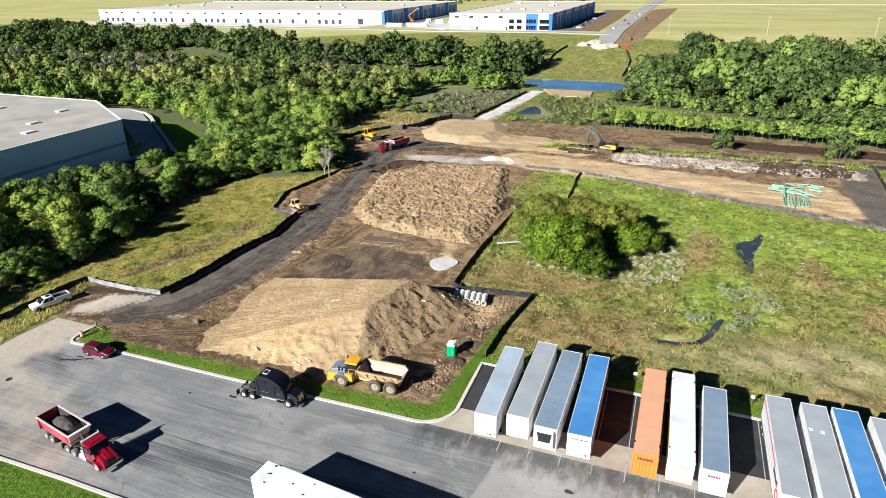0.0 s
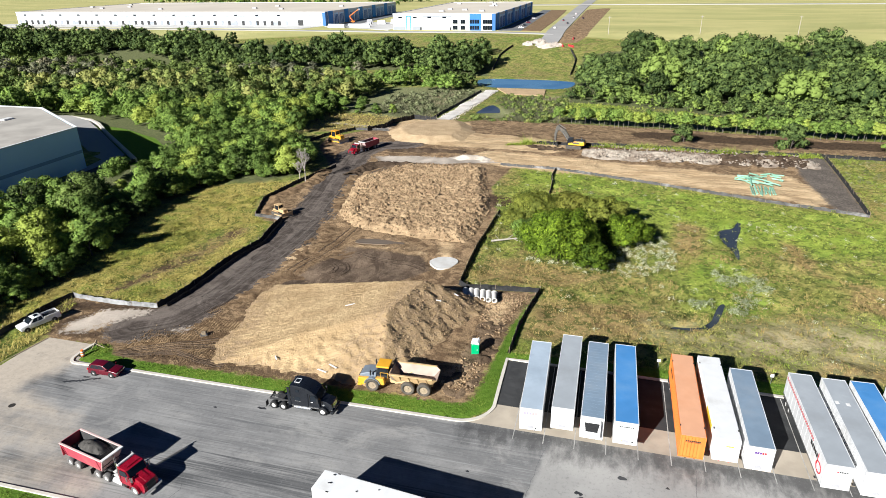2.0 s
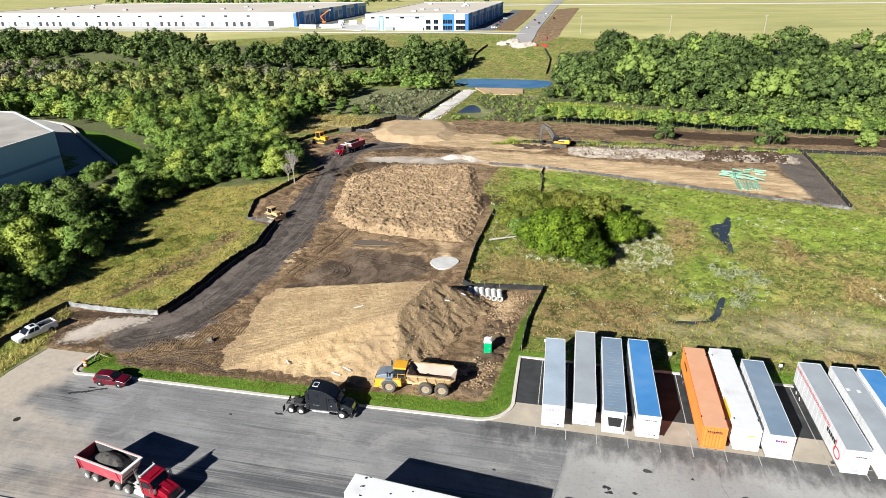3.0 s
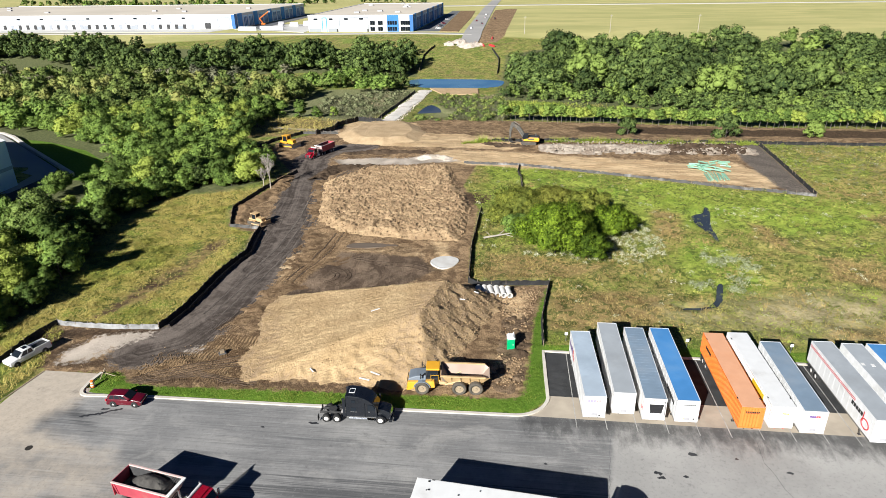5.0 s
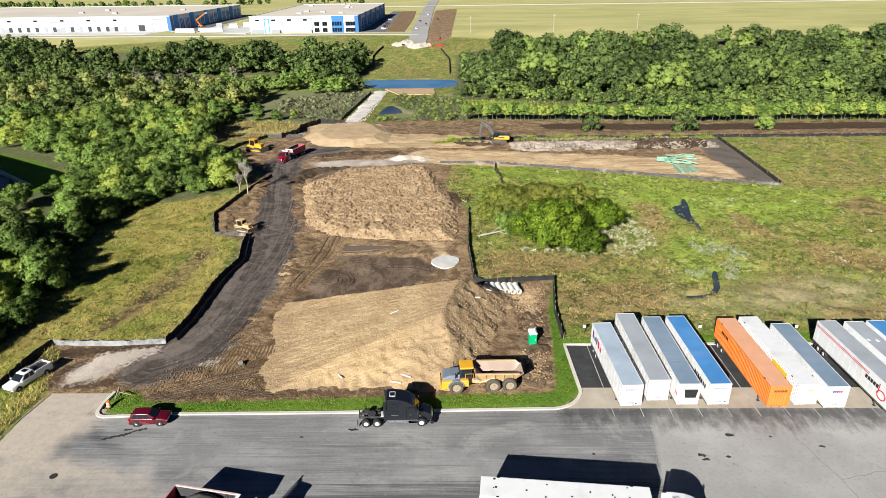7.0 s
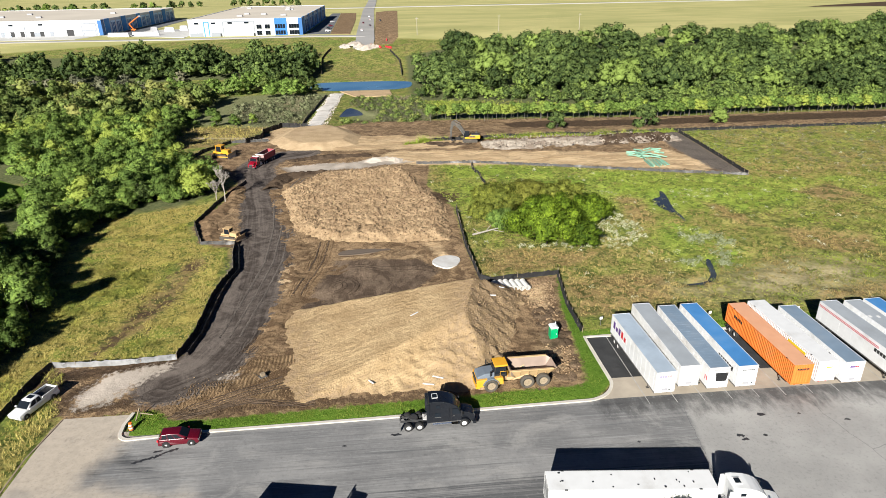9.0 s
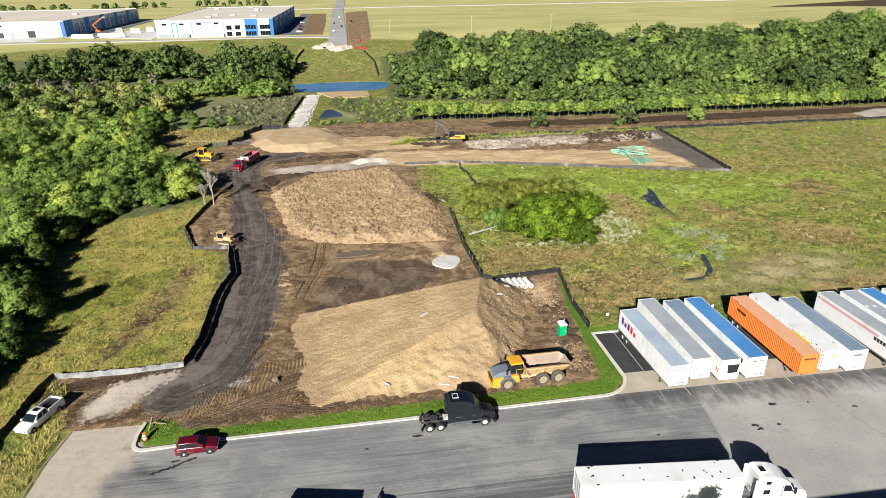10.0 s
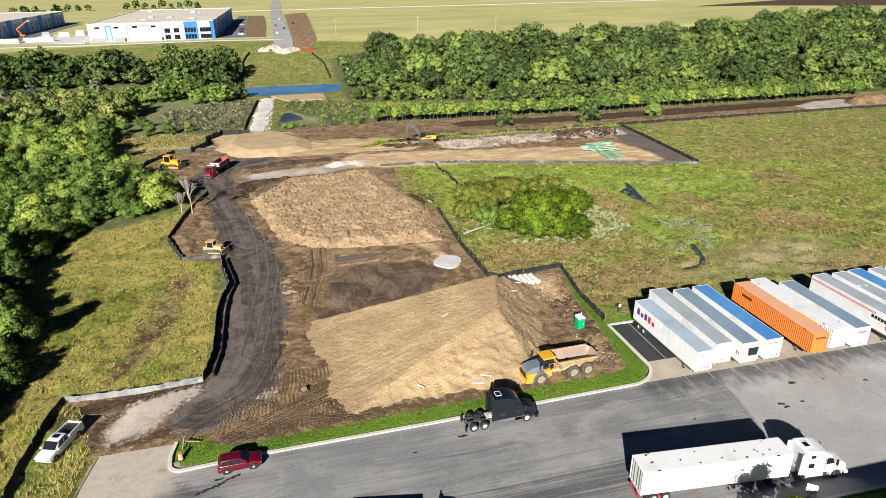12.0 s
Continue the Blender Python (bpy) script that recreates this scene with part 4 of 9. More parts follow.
# ---------- heaps ----------
def heap(name, x0, x1, y0, y1, step, shape, mat, label, rough=None):
    X, Y = np.meshgrid(np.arange(x0, x1, step), np.arange(y0, y1, step))
    hgt = shape(X, Y)
    Z = level(X, Y) + 0.05 + hgt
    ok = hgt > -0.5
    F = grid_faces(X.shape[1], X.shape[0])
    F = F[ok.ravel()[F].all(1)]
    used, F2 = np.unique(F, return_inverse=True)
    V = np.stack([X, Y, Z], -1).reshape(-1, 3)[used]
    r = (rough(X, Y) if rough else 0 * X - 3).ravel()[used]
    ob = new(name, mesh_of(name, V, F2.reshape(-1, 4), mat, True, rough=r))
    return tagged(ob, label, "earth heap", kind="stuff")


def lumps(X, Y, a, seed):
    return (value_noise(X, Y, 1.7, seed) - 0.5) * a * 0.45 + (value_noise(X, Y, 0.8, seed + 1) - 0.5) * a * 0.85 + (value_noise(X, Y, 0.42, seed + 2) - 0.5) * a * 0.65


def pile_shape(X, Y):
    ramp = 0.205 * (X + 67.0 + 5.0 * (value_noise(X, Y, 5.0, 19) - 0.5) * np.clip((-52 - X) / 10, 0, 1)) + 0.03 * (Y - 70)
    front = (Y - 59.2) * 0.46
    right = (np.minimum(-36.2 + (Y - 66) * 0.38, -30.4) - X) * 0.74
    back = (84.6 + (X + 56) * 0.10 - Y) * 0.95
    h = np.minimum.reduce([ramp, front, right, back, 0 * X + 6.1])
    steep = np.clip(1.2 - (np.minimum(ramp, 6.1) - h), 0, 1)
    furrow = 0.03 * np.sin(2 * math.pi * (Y - 0.22 * X + 3.0 * value_noise(X, Y, 6.0, 26)) / 0.95) * np.clip(value_noise(X, Y, 6.0, 27) * 2.2 - 0.4, 0, 1)
    return h + (1 - steep) * (lumps(X, Y, 0.46, 21) + (value_noise(X, Y, 3.2, 22) - 0.5) * 0.5) + steep * (lumps(X, Y, 0.10, 24) + furrow)


def pile_rough(X, Y):
    right = (np.minimum(-36.2 + (Y - 66) * 0.38, -30.4) - X) * 0.74
    foot = (0.75 - pile_shape(X, Y)) * 2.6 + (value_noise(X, Y, 1.6, 28) - 0.5) * 4 + (value_noise(X, Y, 5.0, 29) - 0.5) * 3
    return np.clip(np.maximum(2.0 + (0.205 * (X + 68.5) - right) * 0.8, foot), -4, 3)


heap("spoil_heap", -70, -27, 57.5, 92, 0.30, pile_shape, "heap_earth", "large tan heap of graded earth with a gravelly flank", pile_rough)
FILL = [(-63.2, 112), (-72, 118.4), (-79, 147), (-70, 163), (-47, 166), (-43, 148), (-38.5, 131), (-39.5, 110)]


def fill_shape(X, Y):
    sd = reach(FILL, X, Y)
    return np.clip(sd * 0.5, -1, 1.3) + np.clip(sd * 0.6 + 0.4, 0, 1) * (lumps(X, Y, 0.60, 31) + (value_noise(X, Y, 0.34, 35) - 0.5) * 0.32)


heap("dirt_fill", -82, -36, 108, 168, 0.28, fill_shape, "fill_earth", "rough cloddy field of dumped tan fill")


def ridge_heap(path, width, tall, seed, amount=0.9):
    def shape(X, Y):
        sd = strip(path, width, X, Y)
        return np.clip(sd / (width / 2), -0.5, 1) * tall + np.clip(sd + 0.5, 0, 1) * lumps(X, Y, amount, seed)
    return shape


heap("dark_berm", -86, -54, 150, 186, 0.4, ridge_heap([(-82, 150), (-80, 162), (-70, 164)], 5, 0.9, 41, 0.5), "dark_earth", "low dark berm of clods beside the haul road")
heap("dark_berm", -84, -50, 174, 188, 0.4, ridge_heap([(-80, 178), (-70, 181), (-58, 181)], 4, 0.8, 44, 0.5), "dark_earth", "low dark berm of clods beside the far haul road")
heap("rubble_bank", -22, 46, 178, 200, 0.45, ridge_heap([(-18, 189), (10, 190), (38, 190)], 12, 1.2, 47, 0.8), "rubble_earth", "bank of pale broken rubble and soil")
heap("brush_heap", 14, 44, 178, 200, 0.45, ridge_heap([(20, 189), (28, 190), (36, 190)], 11, 1.7, 49, 1.5), "dark_earth", "dark heap of grubbed roots and soil")
heap("dug_soil", -46, -22, 186, 200, 0.4, ridge_heap([(-38, 193), (-32, 192), (-27, 191)], 4.5, 0.5, 63, 0.8), "dark_earth", "dark dug soil beside the excavator")
heap("mud_bank", -82, -58, 68, 150, 0.35, ridge_heap([(-80.5, 151), (-77.8, 140), (-75, 128), (-71.5, 114), (-69.8, 105), (-69.0, 93), (-69, 82), (-70, 75)], 5.0, 0.22, 67, 0.34), "brown_earth", "churned brown soil pushed up beside the haul road")
SAND = [(-87, 197), (-92, 206), (-91, 222), (-88, 234), (-72, 238), (-66, 228), (-60, 210), (-62, 195), (-72, 190), (-82, 191)]
heap("sand_slope", -94, -58, 188, 240, 0.5, lambda X, Y: np.clip(reach(SAND, X, Y) * 0.30, -1, 1.5) + lumps(X, Y, 0.12, 73), "sand_earth", "smooth tan sand slope at the foot of the causeway")
heap("soil_mound", 136, 190, 196, 226, 0.7, ridge_heap([(162, 209), (171, 209), (182, 210)], 12, 3.4, 75, 1.4), "brown_earth", "brown mound of soil beside the dirt road")
heap("white_mound", -62, -43, 168, 182, 0.4, ridge_heap([(-56, 175), (-52, 176), (-49, 174)], 5, 0.9, 50, 0.4), "white_spoil", "pale mound of crushed stone")
heap("mud_clods", -44, -24, 57, 92, 0.30, ridge_heap([(-33, 60.6), (-29.3, 62.5), (-28.2, 68), (-27.6, 78)], 4.6, 0.22, 53, 0.55), "dark_mud_earth", "churned dark brown clods along the verge")
heap("spoil_bank", -100, -86, 112, 160, 0.4, ridge_heap([(-89, 117), (-92, 128), (-89.5, 142), (-91, 152)], 5, 0.7, 59, 0.40), "brown_earth", "brown bank of soil between fence and haul road")
pud = new("puddle", finish("puddle", slab(rounded([(-44.4, 100.4), (-42.4, 102.6), (-39.8, 102.4), (-38.6, 100.9), (-39.4, 98.2), (-41.6, 96.6), (-43.6, 98.4)]), -1.4, -0.45), "milky_water"))
tagged(pud, "pale milky puddle of settling water", "puddle", kind="structure")
pud = new("puddle_brown", finish("puddle", slab(rounded([(-62.5, 105.0), (-61.5, 108.2), (-54, 108.2), (-51, 107.4), (-55, 106.2)]), -1.6, -0.74), "muddy_water"))
tagged(pud, "shallow brown puddle at the foot of the fill", "puddle", kind="structure")
white_road = [(-79.4, 231), (-79.6, 246), (-78.6, 262), (-79.0, 276), (-77.4, 292), (-77.6, 306), (-76.6, 321)]
cw = bmesh.new()
r_ = random.Random(12)
rows = []
for x, y in dense(white_road, 2.2):
    z = height(x, y)
    rows.append([cw.verts.new((x + dx + r_.uniform(-0.7, 0.7), y + r_.uniform(-0.3, 0.3), z + dz + r_.uniform(-0.05, 0.05) * (dz > 0))) for dx, dz in ((-4.6, -1.2), (-3.0, 0.45), (-1.2, 0.62), (0.8, 0.60), (2.6, 0.5), (4.2, -1.2))])
for s_, t_ in zip(rows, rows[1:]):
    for i in range(5):
        cw.faces.new((s_[i], s_[i + 1], t_[i + 1], t_[i]))
tagged(new("causeway", finish("causeway", cw, "road_white")), "white crushed stone causeway over the marsh", "road", kind="structure")


# wheel ruts pressed into the soil
def rut(path, width, mat, label):
    bm = bmesh.new()
    r = random.Random(round(path[0][0] * 10 + path[0][1]))
    rows = []
    P = dense(path, 0.5)
    for i, (x, y) in enumerate(P):
        a, c = P[max(i - 1, 0)], P[min(i + 1, len(P) - 1)]
        d = Vector((c[0] - a[0], c[1] - a[1])).normalized()
        w = width * r.uniform(0.35, 0.65)
        x, y = x + r.uniform(-0.06, 0.06), y + r.uniform(-0.06, 0.06)
        rows.append([bm.verts.new((x - d.y * q, y + d.x * q, land(x - d.y * q, y + d.x * q) + h)) for q, h in ((-w, -0.03), (-w * 0.6, 0.05), (w * 0.6, 0.035), (w, -0.03))])
    for s_, t_ in zip(rows, rows[1:]):
        for i in range(3):
            bm.faces.new((s_[i], s_[i + 1], t_[i + 1], t_[i]))
    return tagged(new("wheel_rut", finish("wheel_rut", bm, mat, True)), label, "wheel rut", "wheel ruts", "structure")


for k, rad in enumerate((2.2, 2.9, 4.3, 5.0)):
    rut(arc(-62.5, 91.5, rad, -70 + 8 * k, 75 - 6 * k, 14), 0.34, "dark_earth", "curved wheel rut in the dark mud")
for k in range(5):
    rut([(-79.4 + k * 0.5, 57.6 + k * 0.1), (-77.6 + k * 0.5, 59.9 - k * 0.25), (-73.5, 61.6 - k * 0.45), (-70.1, 63.1 - k * 0.5), (-66.7 + k * 0.3, 64.9 - k * 0.6)], 0.34, "dark_mud_earth" if k % 2 else "dark_earth", "dark curved wheel rut in the brown soil")
for k in range(4):
    rut([(-78.4 + k * 0.4, 57.3), (-74.1, 58.9 + k * 0.22), (-70.5, 59.7 + k * 0.3), (-66.3, 58.7 + k * 0.3), (-61.8, 58.3 + k * 0.45)], 0.30, "dark_mud_earth" if k % 2 else "dark_earth", "dark curved wheel rut along the verge")
for k in range(4):
    rut([(-66 + k * 0.9, 113), (-66.2 + k * 0.8, 104), (-67.5 + k * 0.7, 95), (-69 + k * 0.7, 87), (-71 + k * 0.7, 79), (-73.5 + k * 0.8, 71.5)], 0.45, "brown_earth" if k % 2 else "dark_earth", "long wheel rut beside the haul road")
def tread(path, width, mat, label, seed):
    """Bars of soil pressed up by lugged tyres: slanted pairs along a path."""
    r = np.random.RandomState(seed)
    P = np.array(dense(path, 0.34))
    d = np.gradient(P, axis=0)
    d /= np.linalg.norm(d, axis=1)[:, None]
    V, F = [], []
    for (x, y), (dx, dy) in zip(P, d):
        if r.rand() < 0.12:
            continue
        for side in (-1, 1):
            ax, ay = -dy * side + dx * 0.45, dx * side + dy * 0.45
            w, t, h = width * r.uniform(0.36, 0.5), 0.075 * r.uniform(0.8, 1.3), r.uniform(0.05, 0.10)
            x0, y0 = x + r.uniform(-0.04, 0.04), y + r.uniform(-0.04, 0.04)
            x1, y1 = x0 + ax * w, y0 + ay * w
            z0, z1, n0 = land(x0, y0), land(x1, y1), len(V)
            nx, ny = -ay * t, ax * t
            V += [(x0 - nx, y0 - ny, z0 - 0.04), (x1 - nx, y1 - ny, z1 - 0.04), (x1, y1, z1 + h * 0.7), (x0, y0, z0 + h), (x0 + nx, y0 + ny, z0 - 0.04), (x1 + nx, y1 + ny, z1 - 0.04)]
            F += [(n0, n0 + 1, n0 + 2, n0 + 3), (n0 + 3, n0 + 2, n0 + 5, n0 + 4)]
    return tagged(new("tread_mark", mesh_of("tread_mark", V, F, mat, rough=r.normal(size=len(V)) - 1)), label, "tread marks", kind="stuff")


for k in range(6):
    tread([(-78.5, 59.6 + k * 0.9), (-74, 58.9 + k * 1.15), (-69, 58.9 + k * 1.45), (-64, 59.6 + k * 1.8), (-60.5 - k * 0.5, 60.2 + k * 2.1)], 1.15, "brown_earth", "herringbone tyre marks pressed into brown soil", 300 + k)
for k in range(3):
    tread([(-65.2 + k * 1.2, 112), (-65.6 + k * 1.1, 104), (-66.8 + k, 95), (-68.4 + k, 87), (-70.4 + k, 79), (-72.6 + k * 1.1, 71.5)], 1.1, "brown_earth", "tyre marks running beside the haul road", 310 + k)
for k in range(3):
    tread([(-98.0 + k * 1.6, 66.4), (-96.8 + k * 1.5, 69.6)], 0.9, "dark_earth", "tyre marks in dark mud beside the fence", 320 + k)
for k in range(3):
    rut([(-75.5 + k * 1.5, 160), (-79.5 + k * 1.6, 140), (-76.8 + k * 1.7, 122), (-75.6 + k * 1.6, 104), (-76.6 + k * 1.6, 88), (-77.6 + k * 1.5, 76)], 0.5, "haul_earth", "pale wheel track along the haul road")
for k in range(2):
    rut([(-60 + k, 101 - k), (-54, 99.5 - k * 1.4), (-48, 99 - k * 1.6), (-44, 96.5 - k)], 0.4, "dark_earth", "wheel rut across the mud flat")


# ---------- woods ----------
shell = bmesh.new()
bmesh.ops.create_icosphere(shell, subdivisions=1, radius=1.0)
shell.verts.index_update()
SHELL_V, SHELL_F = np.array([tuple(v.co) for v in shell.verts]), np.array([[v.index for v in f.verts] for f in shell.faces])
shell.free()


def unit(v):
    return v / np.maximum(np.linalg.norm(v, axis=-1, keepdims=True), 1e-6)


def crown(seed, lobes, count, leaf, squash=0.75, cores=14, dome=0.50):
    """Small tilted leaves over the shells of several lobes, shaded as the round masses they make up: corners, faces, normals."""
    r = np.random.RandomState(seed)
    C, R = np.array([q[:3] for q in lobes], float), np.array([q[3] for q in lobes], float)
    w = R ** 2 / (R ** 2).sum()
    mid = (C * w[:, None]).sum(0) - [0, 0, 0.25 * R.max()]
    k = r.choice(len(lobes), count, p=w)
    d = unit(r.normal(size=(count, 3)))
    d[:, 2] = np.where(d[:, 2] < -0.45, -d[:, 2], d[:, 2])
    rad = R[k] * (0.74 + 0.38 * r.rand(count) ** 0.7)
    P = C[k] + d * rad[:, None] * [1, 1, squash]
    nrm = unit(d + r.normal(size=(count, 3)) * 0.52 + [0, 0, 0.10])
    u = unit(np.cross(nrm, r.normal(size=(count, 3))))
    v = np.cross(nrm, u)
    s = leaf * (0.55 + 0.9 * r.rand(count))[:, None]
    bend = nrm * s * 0.35
    Q = np.stack([P - u * s - bend, P + u * s - v * s * 0.6, P + v * s * 1.1], 1).reshape(-1, 3)
    N = unit((0.80 - dome) * d + dome * unit(P - mid) + 0.42 * nrm)
    # dense twigs and inner leaves close the lobes
    big = np.argsort(-R)[:cores]
    K = (C[big][:, None] + SHELL_V[None] * (R[big] * 0.70)[:, None, None] * [1, 1, squash] * (0.85 + 0.3 * r.rand(len(big), len(SHELL_V), 1))).reshape(-1, 3)
    F = (SHELL_F[None] + (len(SHELL_V) * np.arange(len(big)))[:, None, None]).reshape(-1, 3)
    return np.concatenate([Q, K]), np.concatenate([np.arange(count * 3).reshape(-1, 3), F + count * 3]), np.concatenate([np.repeat(N, 3, 0), np.tile(SHELL_V, (len(big), 1))])


def lobes_for(seed, tall, wide, low=0.35, k=26, full=1.0):
    r = np.random.RandomState(seed)
    out = [(0, 0, tall * (0.50 + low * 0.3), wide * 0.55)]
    for i in range(k):
        a, q = r.rand() * 6.28, r.rand()
        z = tall * (low + (0.86 - low) * q)
        reachr = wide * (0.45 + 0.33 * r.rand()) * (1 - 0.6 * q * q)
        out.append((math.cos(a) * reachr, math.sin(a) * reachr, z, wide * (0.17 + 0.17 * r.rand()) * full))
    return out


def dome_lobes(seed, tall, wide, k=34):
    """A full round crown down to the ground."""
    r = np.random.RandomState(seed)
    out = [(0, 0, tall * 0.40, wide * 0.72)]
    for i in range(k):
        a, e = i * 2.4 + r.rand() * 0.7, math.asin(-0.35 + 1.3 * (i + r.rand()) / k)
        q = 0.80 + 0.32 * r.rand()
        out.append((math.cos(a) * math.cos(e) * wide * 0.78 * q, math.sin(a) * math.cos(e) * wide * 0.78 * q, tall * (0.40 + 0.43 * math.sin(e) * q), wide * r.uniform(0.15, 0.31)))
    return out


def trunk_mesh(seed, tall, r0, mat, limbs=3, low=0.35):
    r = np.random.RandomState(seed)
    bm = bmesh.new()
    p = Vector((0, 0, -0.4))
    for i in range(4):
        q = Vector(((r.rand() - 0.5) * 0.5, (r.rand() - 0.5) * 0.5, tall * 0.2 * (i + 1)))
        rod(bm, p, q, r0 * (1 - 0.2 * i), r0 * (0.8 - 0.2 * i), 7)
        p = q
    for i in range(limbs):
        a, z = r.rand() * 6.28, tall * (low + 0.3 * r.rand())
        q = Vector((math.cos(a), math.sin(a), 0)) * tall * 0.22 + Vector((0, 0, z + tall * 0.2))
        rod(bm, (0, 0, z), q, r0 * 0.4, r0 * 0.12, 5)
    return finish("trunk", bm, mat)


def tree_kind(seed, tall, wide, low, count, leaf, leaf_mat, bark="bark", r0=0.22, full=False):
    V, F, N = crown(seed, dome_lobes(seed, tall * 0.97, wide, 24) if full else lobes_for(seed, tall, wide, low, 20, 1.2), count, leaf, cores=25 if full else 14)
    return mesh_of("crown", V, F, leaf_mat, normals=N), trunk_mesh(seed, tall, r0, bark, low=low)


def plant(kind, x, y, s, turn, label, group, name="tree", tall=1.0):
    t = thing(name, label, name, group, at=Matrix.LocRotScale((x, y, land(x, y) - 0.05), Euler((0, 0, turn)), (s, s, s * tall)))
    part("crown", kind[0], None, t)
    part("trunk", kind[1], None, t)
    return t


def scatter(seed, poly, gap, loose=0.9):
    """Places in a polygon on an uneven grid."""
    r = np.random.RandomState(seed)
    P = np.array(poly, float)
    x0, y0, x1, y1 = *P.min(0), *P.max(0)
    X, Y = np.meshgrid(np.arange(x0, x1, gap), np.arange(y0, y1, gap))
    X, Y = X + (r.rand(*X.shape) - 0.5) * gap * loose, Y + (r.rand(*X.shape) - 0.5) * gap * loose
    ok = reach(poly, X, Y) > 0
    return np.stack([X[ok], Y[ok]], -1)


ROUND = [tree_kind(11 + i, 9.2, 4.6, 0.12, 2600, 0.21, "leaves", full=i % 2 == 1) for i in range(4)]
OAK = [tree_kind(21 + i, 10.5, 5.0, 0.15, 2600, 0.22, "oak_leaves", full=i == 0) for i in range(2)]
WOOD_L = [(-111, 40), (-105.5, 76), (-114, 100), (-118, 117), (-114, 138), (-103, 142), (-98, 149), (-100, 163), (-123, 197), (-133, 242), (-134, 315), (-300, 340), (-300, 182), (-222, 182), (-156, 158), (-154, 110), (-150, 40)]
YARD_L = [(-150, 92), (-146, 121), (-143, 157), (-168, 179), (-193, 190), (-215, 201), (-240, 205), (-240, 90)]
LOW_L = [(-122, 120), (-141, 158), (-152, 140), (-150, 112), (-132, 106)]
spots = scatter(5, WOOD_L, 6.3)
yard = reach(YARD_L, spots[:, 0], spots[:, 1])
spots = spots[(glade(spots[:, 0], spots[:, 1]) < 0) & (yard < np.where(spots[:, 1] > 152, -3, 1)) & ((reach(LOW_L, spots[:, 0], spots[:, 1]) < 0) | (np.arange(len(spots)) % 3 > 0))]  # thinner where the yard shows behind
near = np.argsort(np.hypot(spots[:, 0] + 60, spots[:, 1] - 60))
rnd = random.Random(7)
PLAIN = [crown(31 + i, dome_lobes(31 + i, 9.0, 4.7, 24) if i % 2 else lobes_for(31 + i, 9.2, 4.6, 0.12, 20, 1.2), 1900, 0.235) for i in range(4)]


def turned(q, a):
    """The corners or normals turned about the upright axis."""
    c, sn = math.cos(a), math.sin(a)
    return np.stack([q[:, 0] * c - q[:, 1] * sn, q[:, 0] * sn + q[:, 1] * c, q[:, 2]], -1)


def grove(name, spots, sizes, label):
    """Trees too many to tell apart, joined into one mesh of crowns."""
    V, F, N, tint, base = [], [], [], [], 0
    for (x, y), q in zip(spots, sizes):
        v, f, nv = PLAIN[rnd.randrange(4)]
        a = rnd.random() * 6.28
        V.append(turned(v, a) * [q, q, q * rnd.uniform(0.82, 1.08)] + [x, y, land(x, y)])
        N.append(turned(nv, a))
        F.append(f + base)
        base += len(v)
        tint.append(np.full(len(v), rnd.uniform(0.0, 0.95)))
    return tagged(new(name, mesh_of(name, np.concatenate(V), np.concatenate(F), "leaves_mass", normals=np.concatenate(N), tint=np.concatenate(tint))), label, "woods", kind="stuff")


def size_at(x, y):
    rim = reach(WOOD_L, np.array([x]), np.array([y]))[0]
    low = (0.68 + 0.32 * min(1.0, max(0.0, rim / 9))) if x > -125 and y < 145 else 1.0
    return rnd.uniform(0.72, 1.28) * low * (0.6 if reach(LOW_L, np.array([x]), np.array([y]))[0] > 0 else 1.0)


for i in near[:80]:
    x, y = spots[i]
    kind = rnd.choice(ROUND if rnd.random() < 0.8 else OAK)
    plant(kind, x, y, size_at(x, y), rnd.random() * 6.28, "leafy dark green deciduous tree in dense woods" if kind in OAK else "leafy bright green deciduous tree at the edge of dense woods", "trees of the woods beside the site", tall=rnd.uniform(0.85, 1.1))
grove("woods_middle", spots[near[80:215]], [size_at(x, y) for x, y in spots[near[80:215]]], "dense green deciduous trees behind the rim of the woods")
EDGE = scatter(6, WOOD_L, 3.3)
EDGE = EDGE[(np.abs(reach(WOOD_L, EDGE[:, 0], EDGE[:, 1]) - 5.5) < 5.5) & (EDGE[:, 0] > -128) & (EDGE[:, 1] < 166) & (EDGE[:, 1] > 48)]
EDGE = EDGE[np.argsort(-reach(WOOD_L, EDGE[:, 0], EDGE[:, 1]))[::-1]]
for x, y in EDGE[:75]:
    plant(rnd.choice(ROUND if rnd.random() < 0.85 else OAK), x, y, rnd.uniform(0.42, 0.66), rnd.random() * 6.28, "bushy bright green young tree at the rim of the woods", "young trees at the rim of the woods", tall=rnd.uniform(0.8, 1.0))
grove("woods_rim", EDGE[75:], [rnd.uniform(0.42, 0.66) for _ in EDGE[75:]], "bushy young green growth inside the rim of the woods")


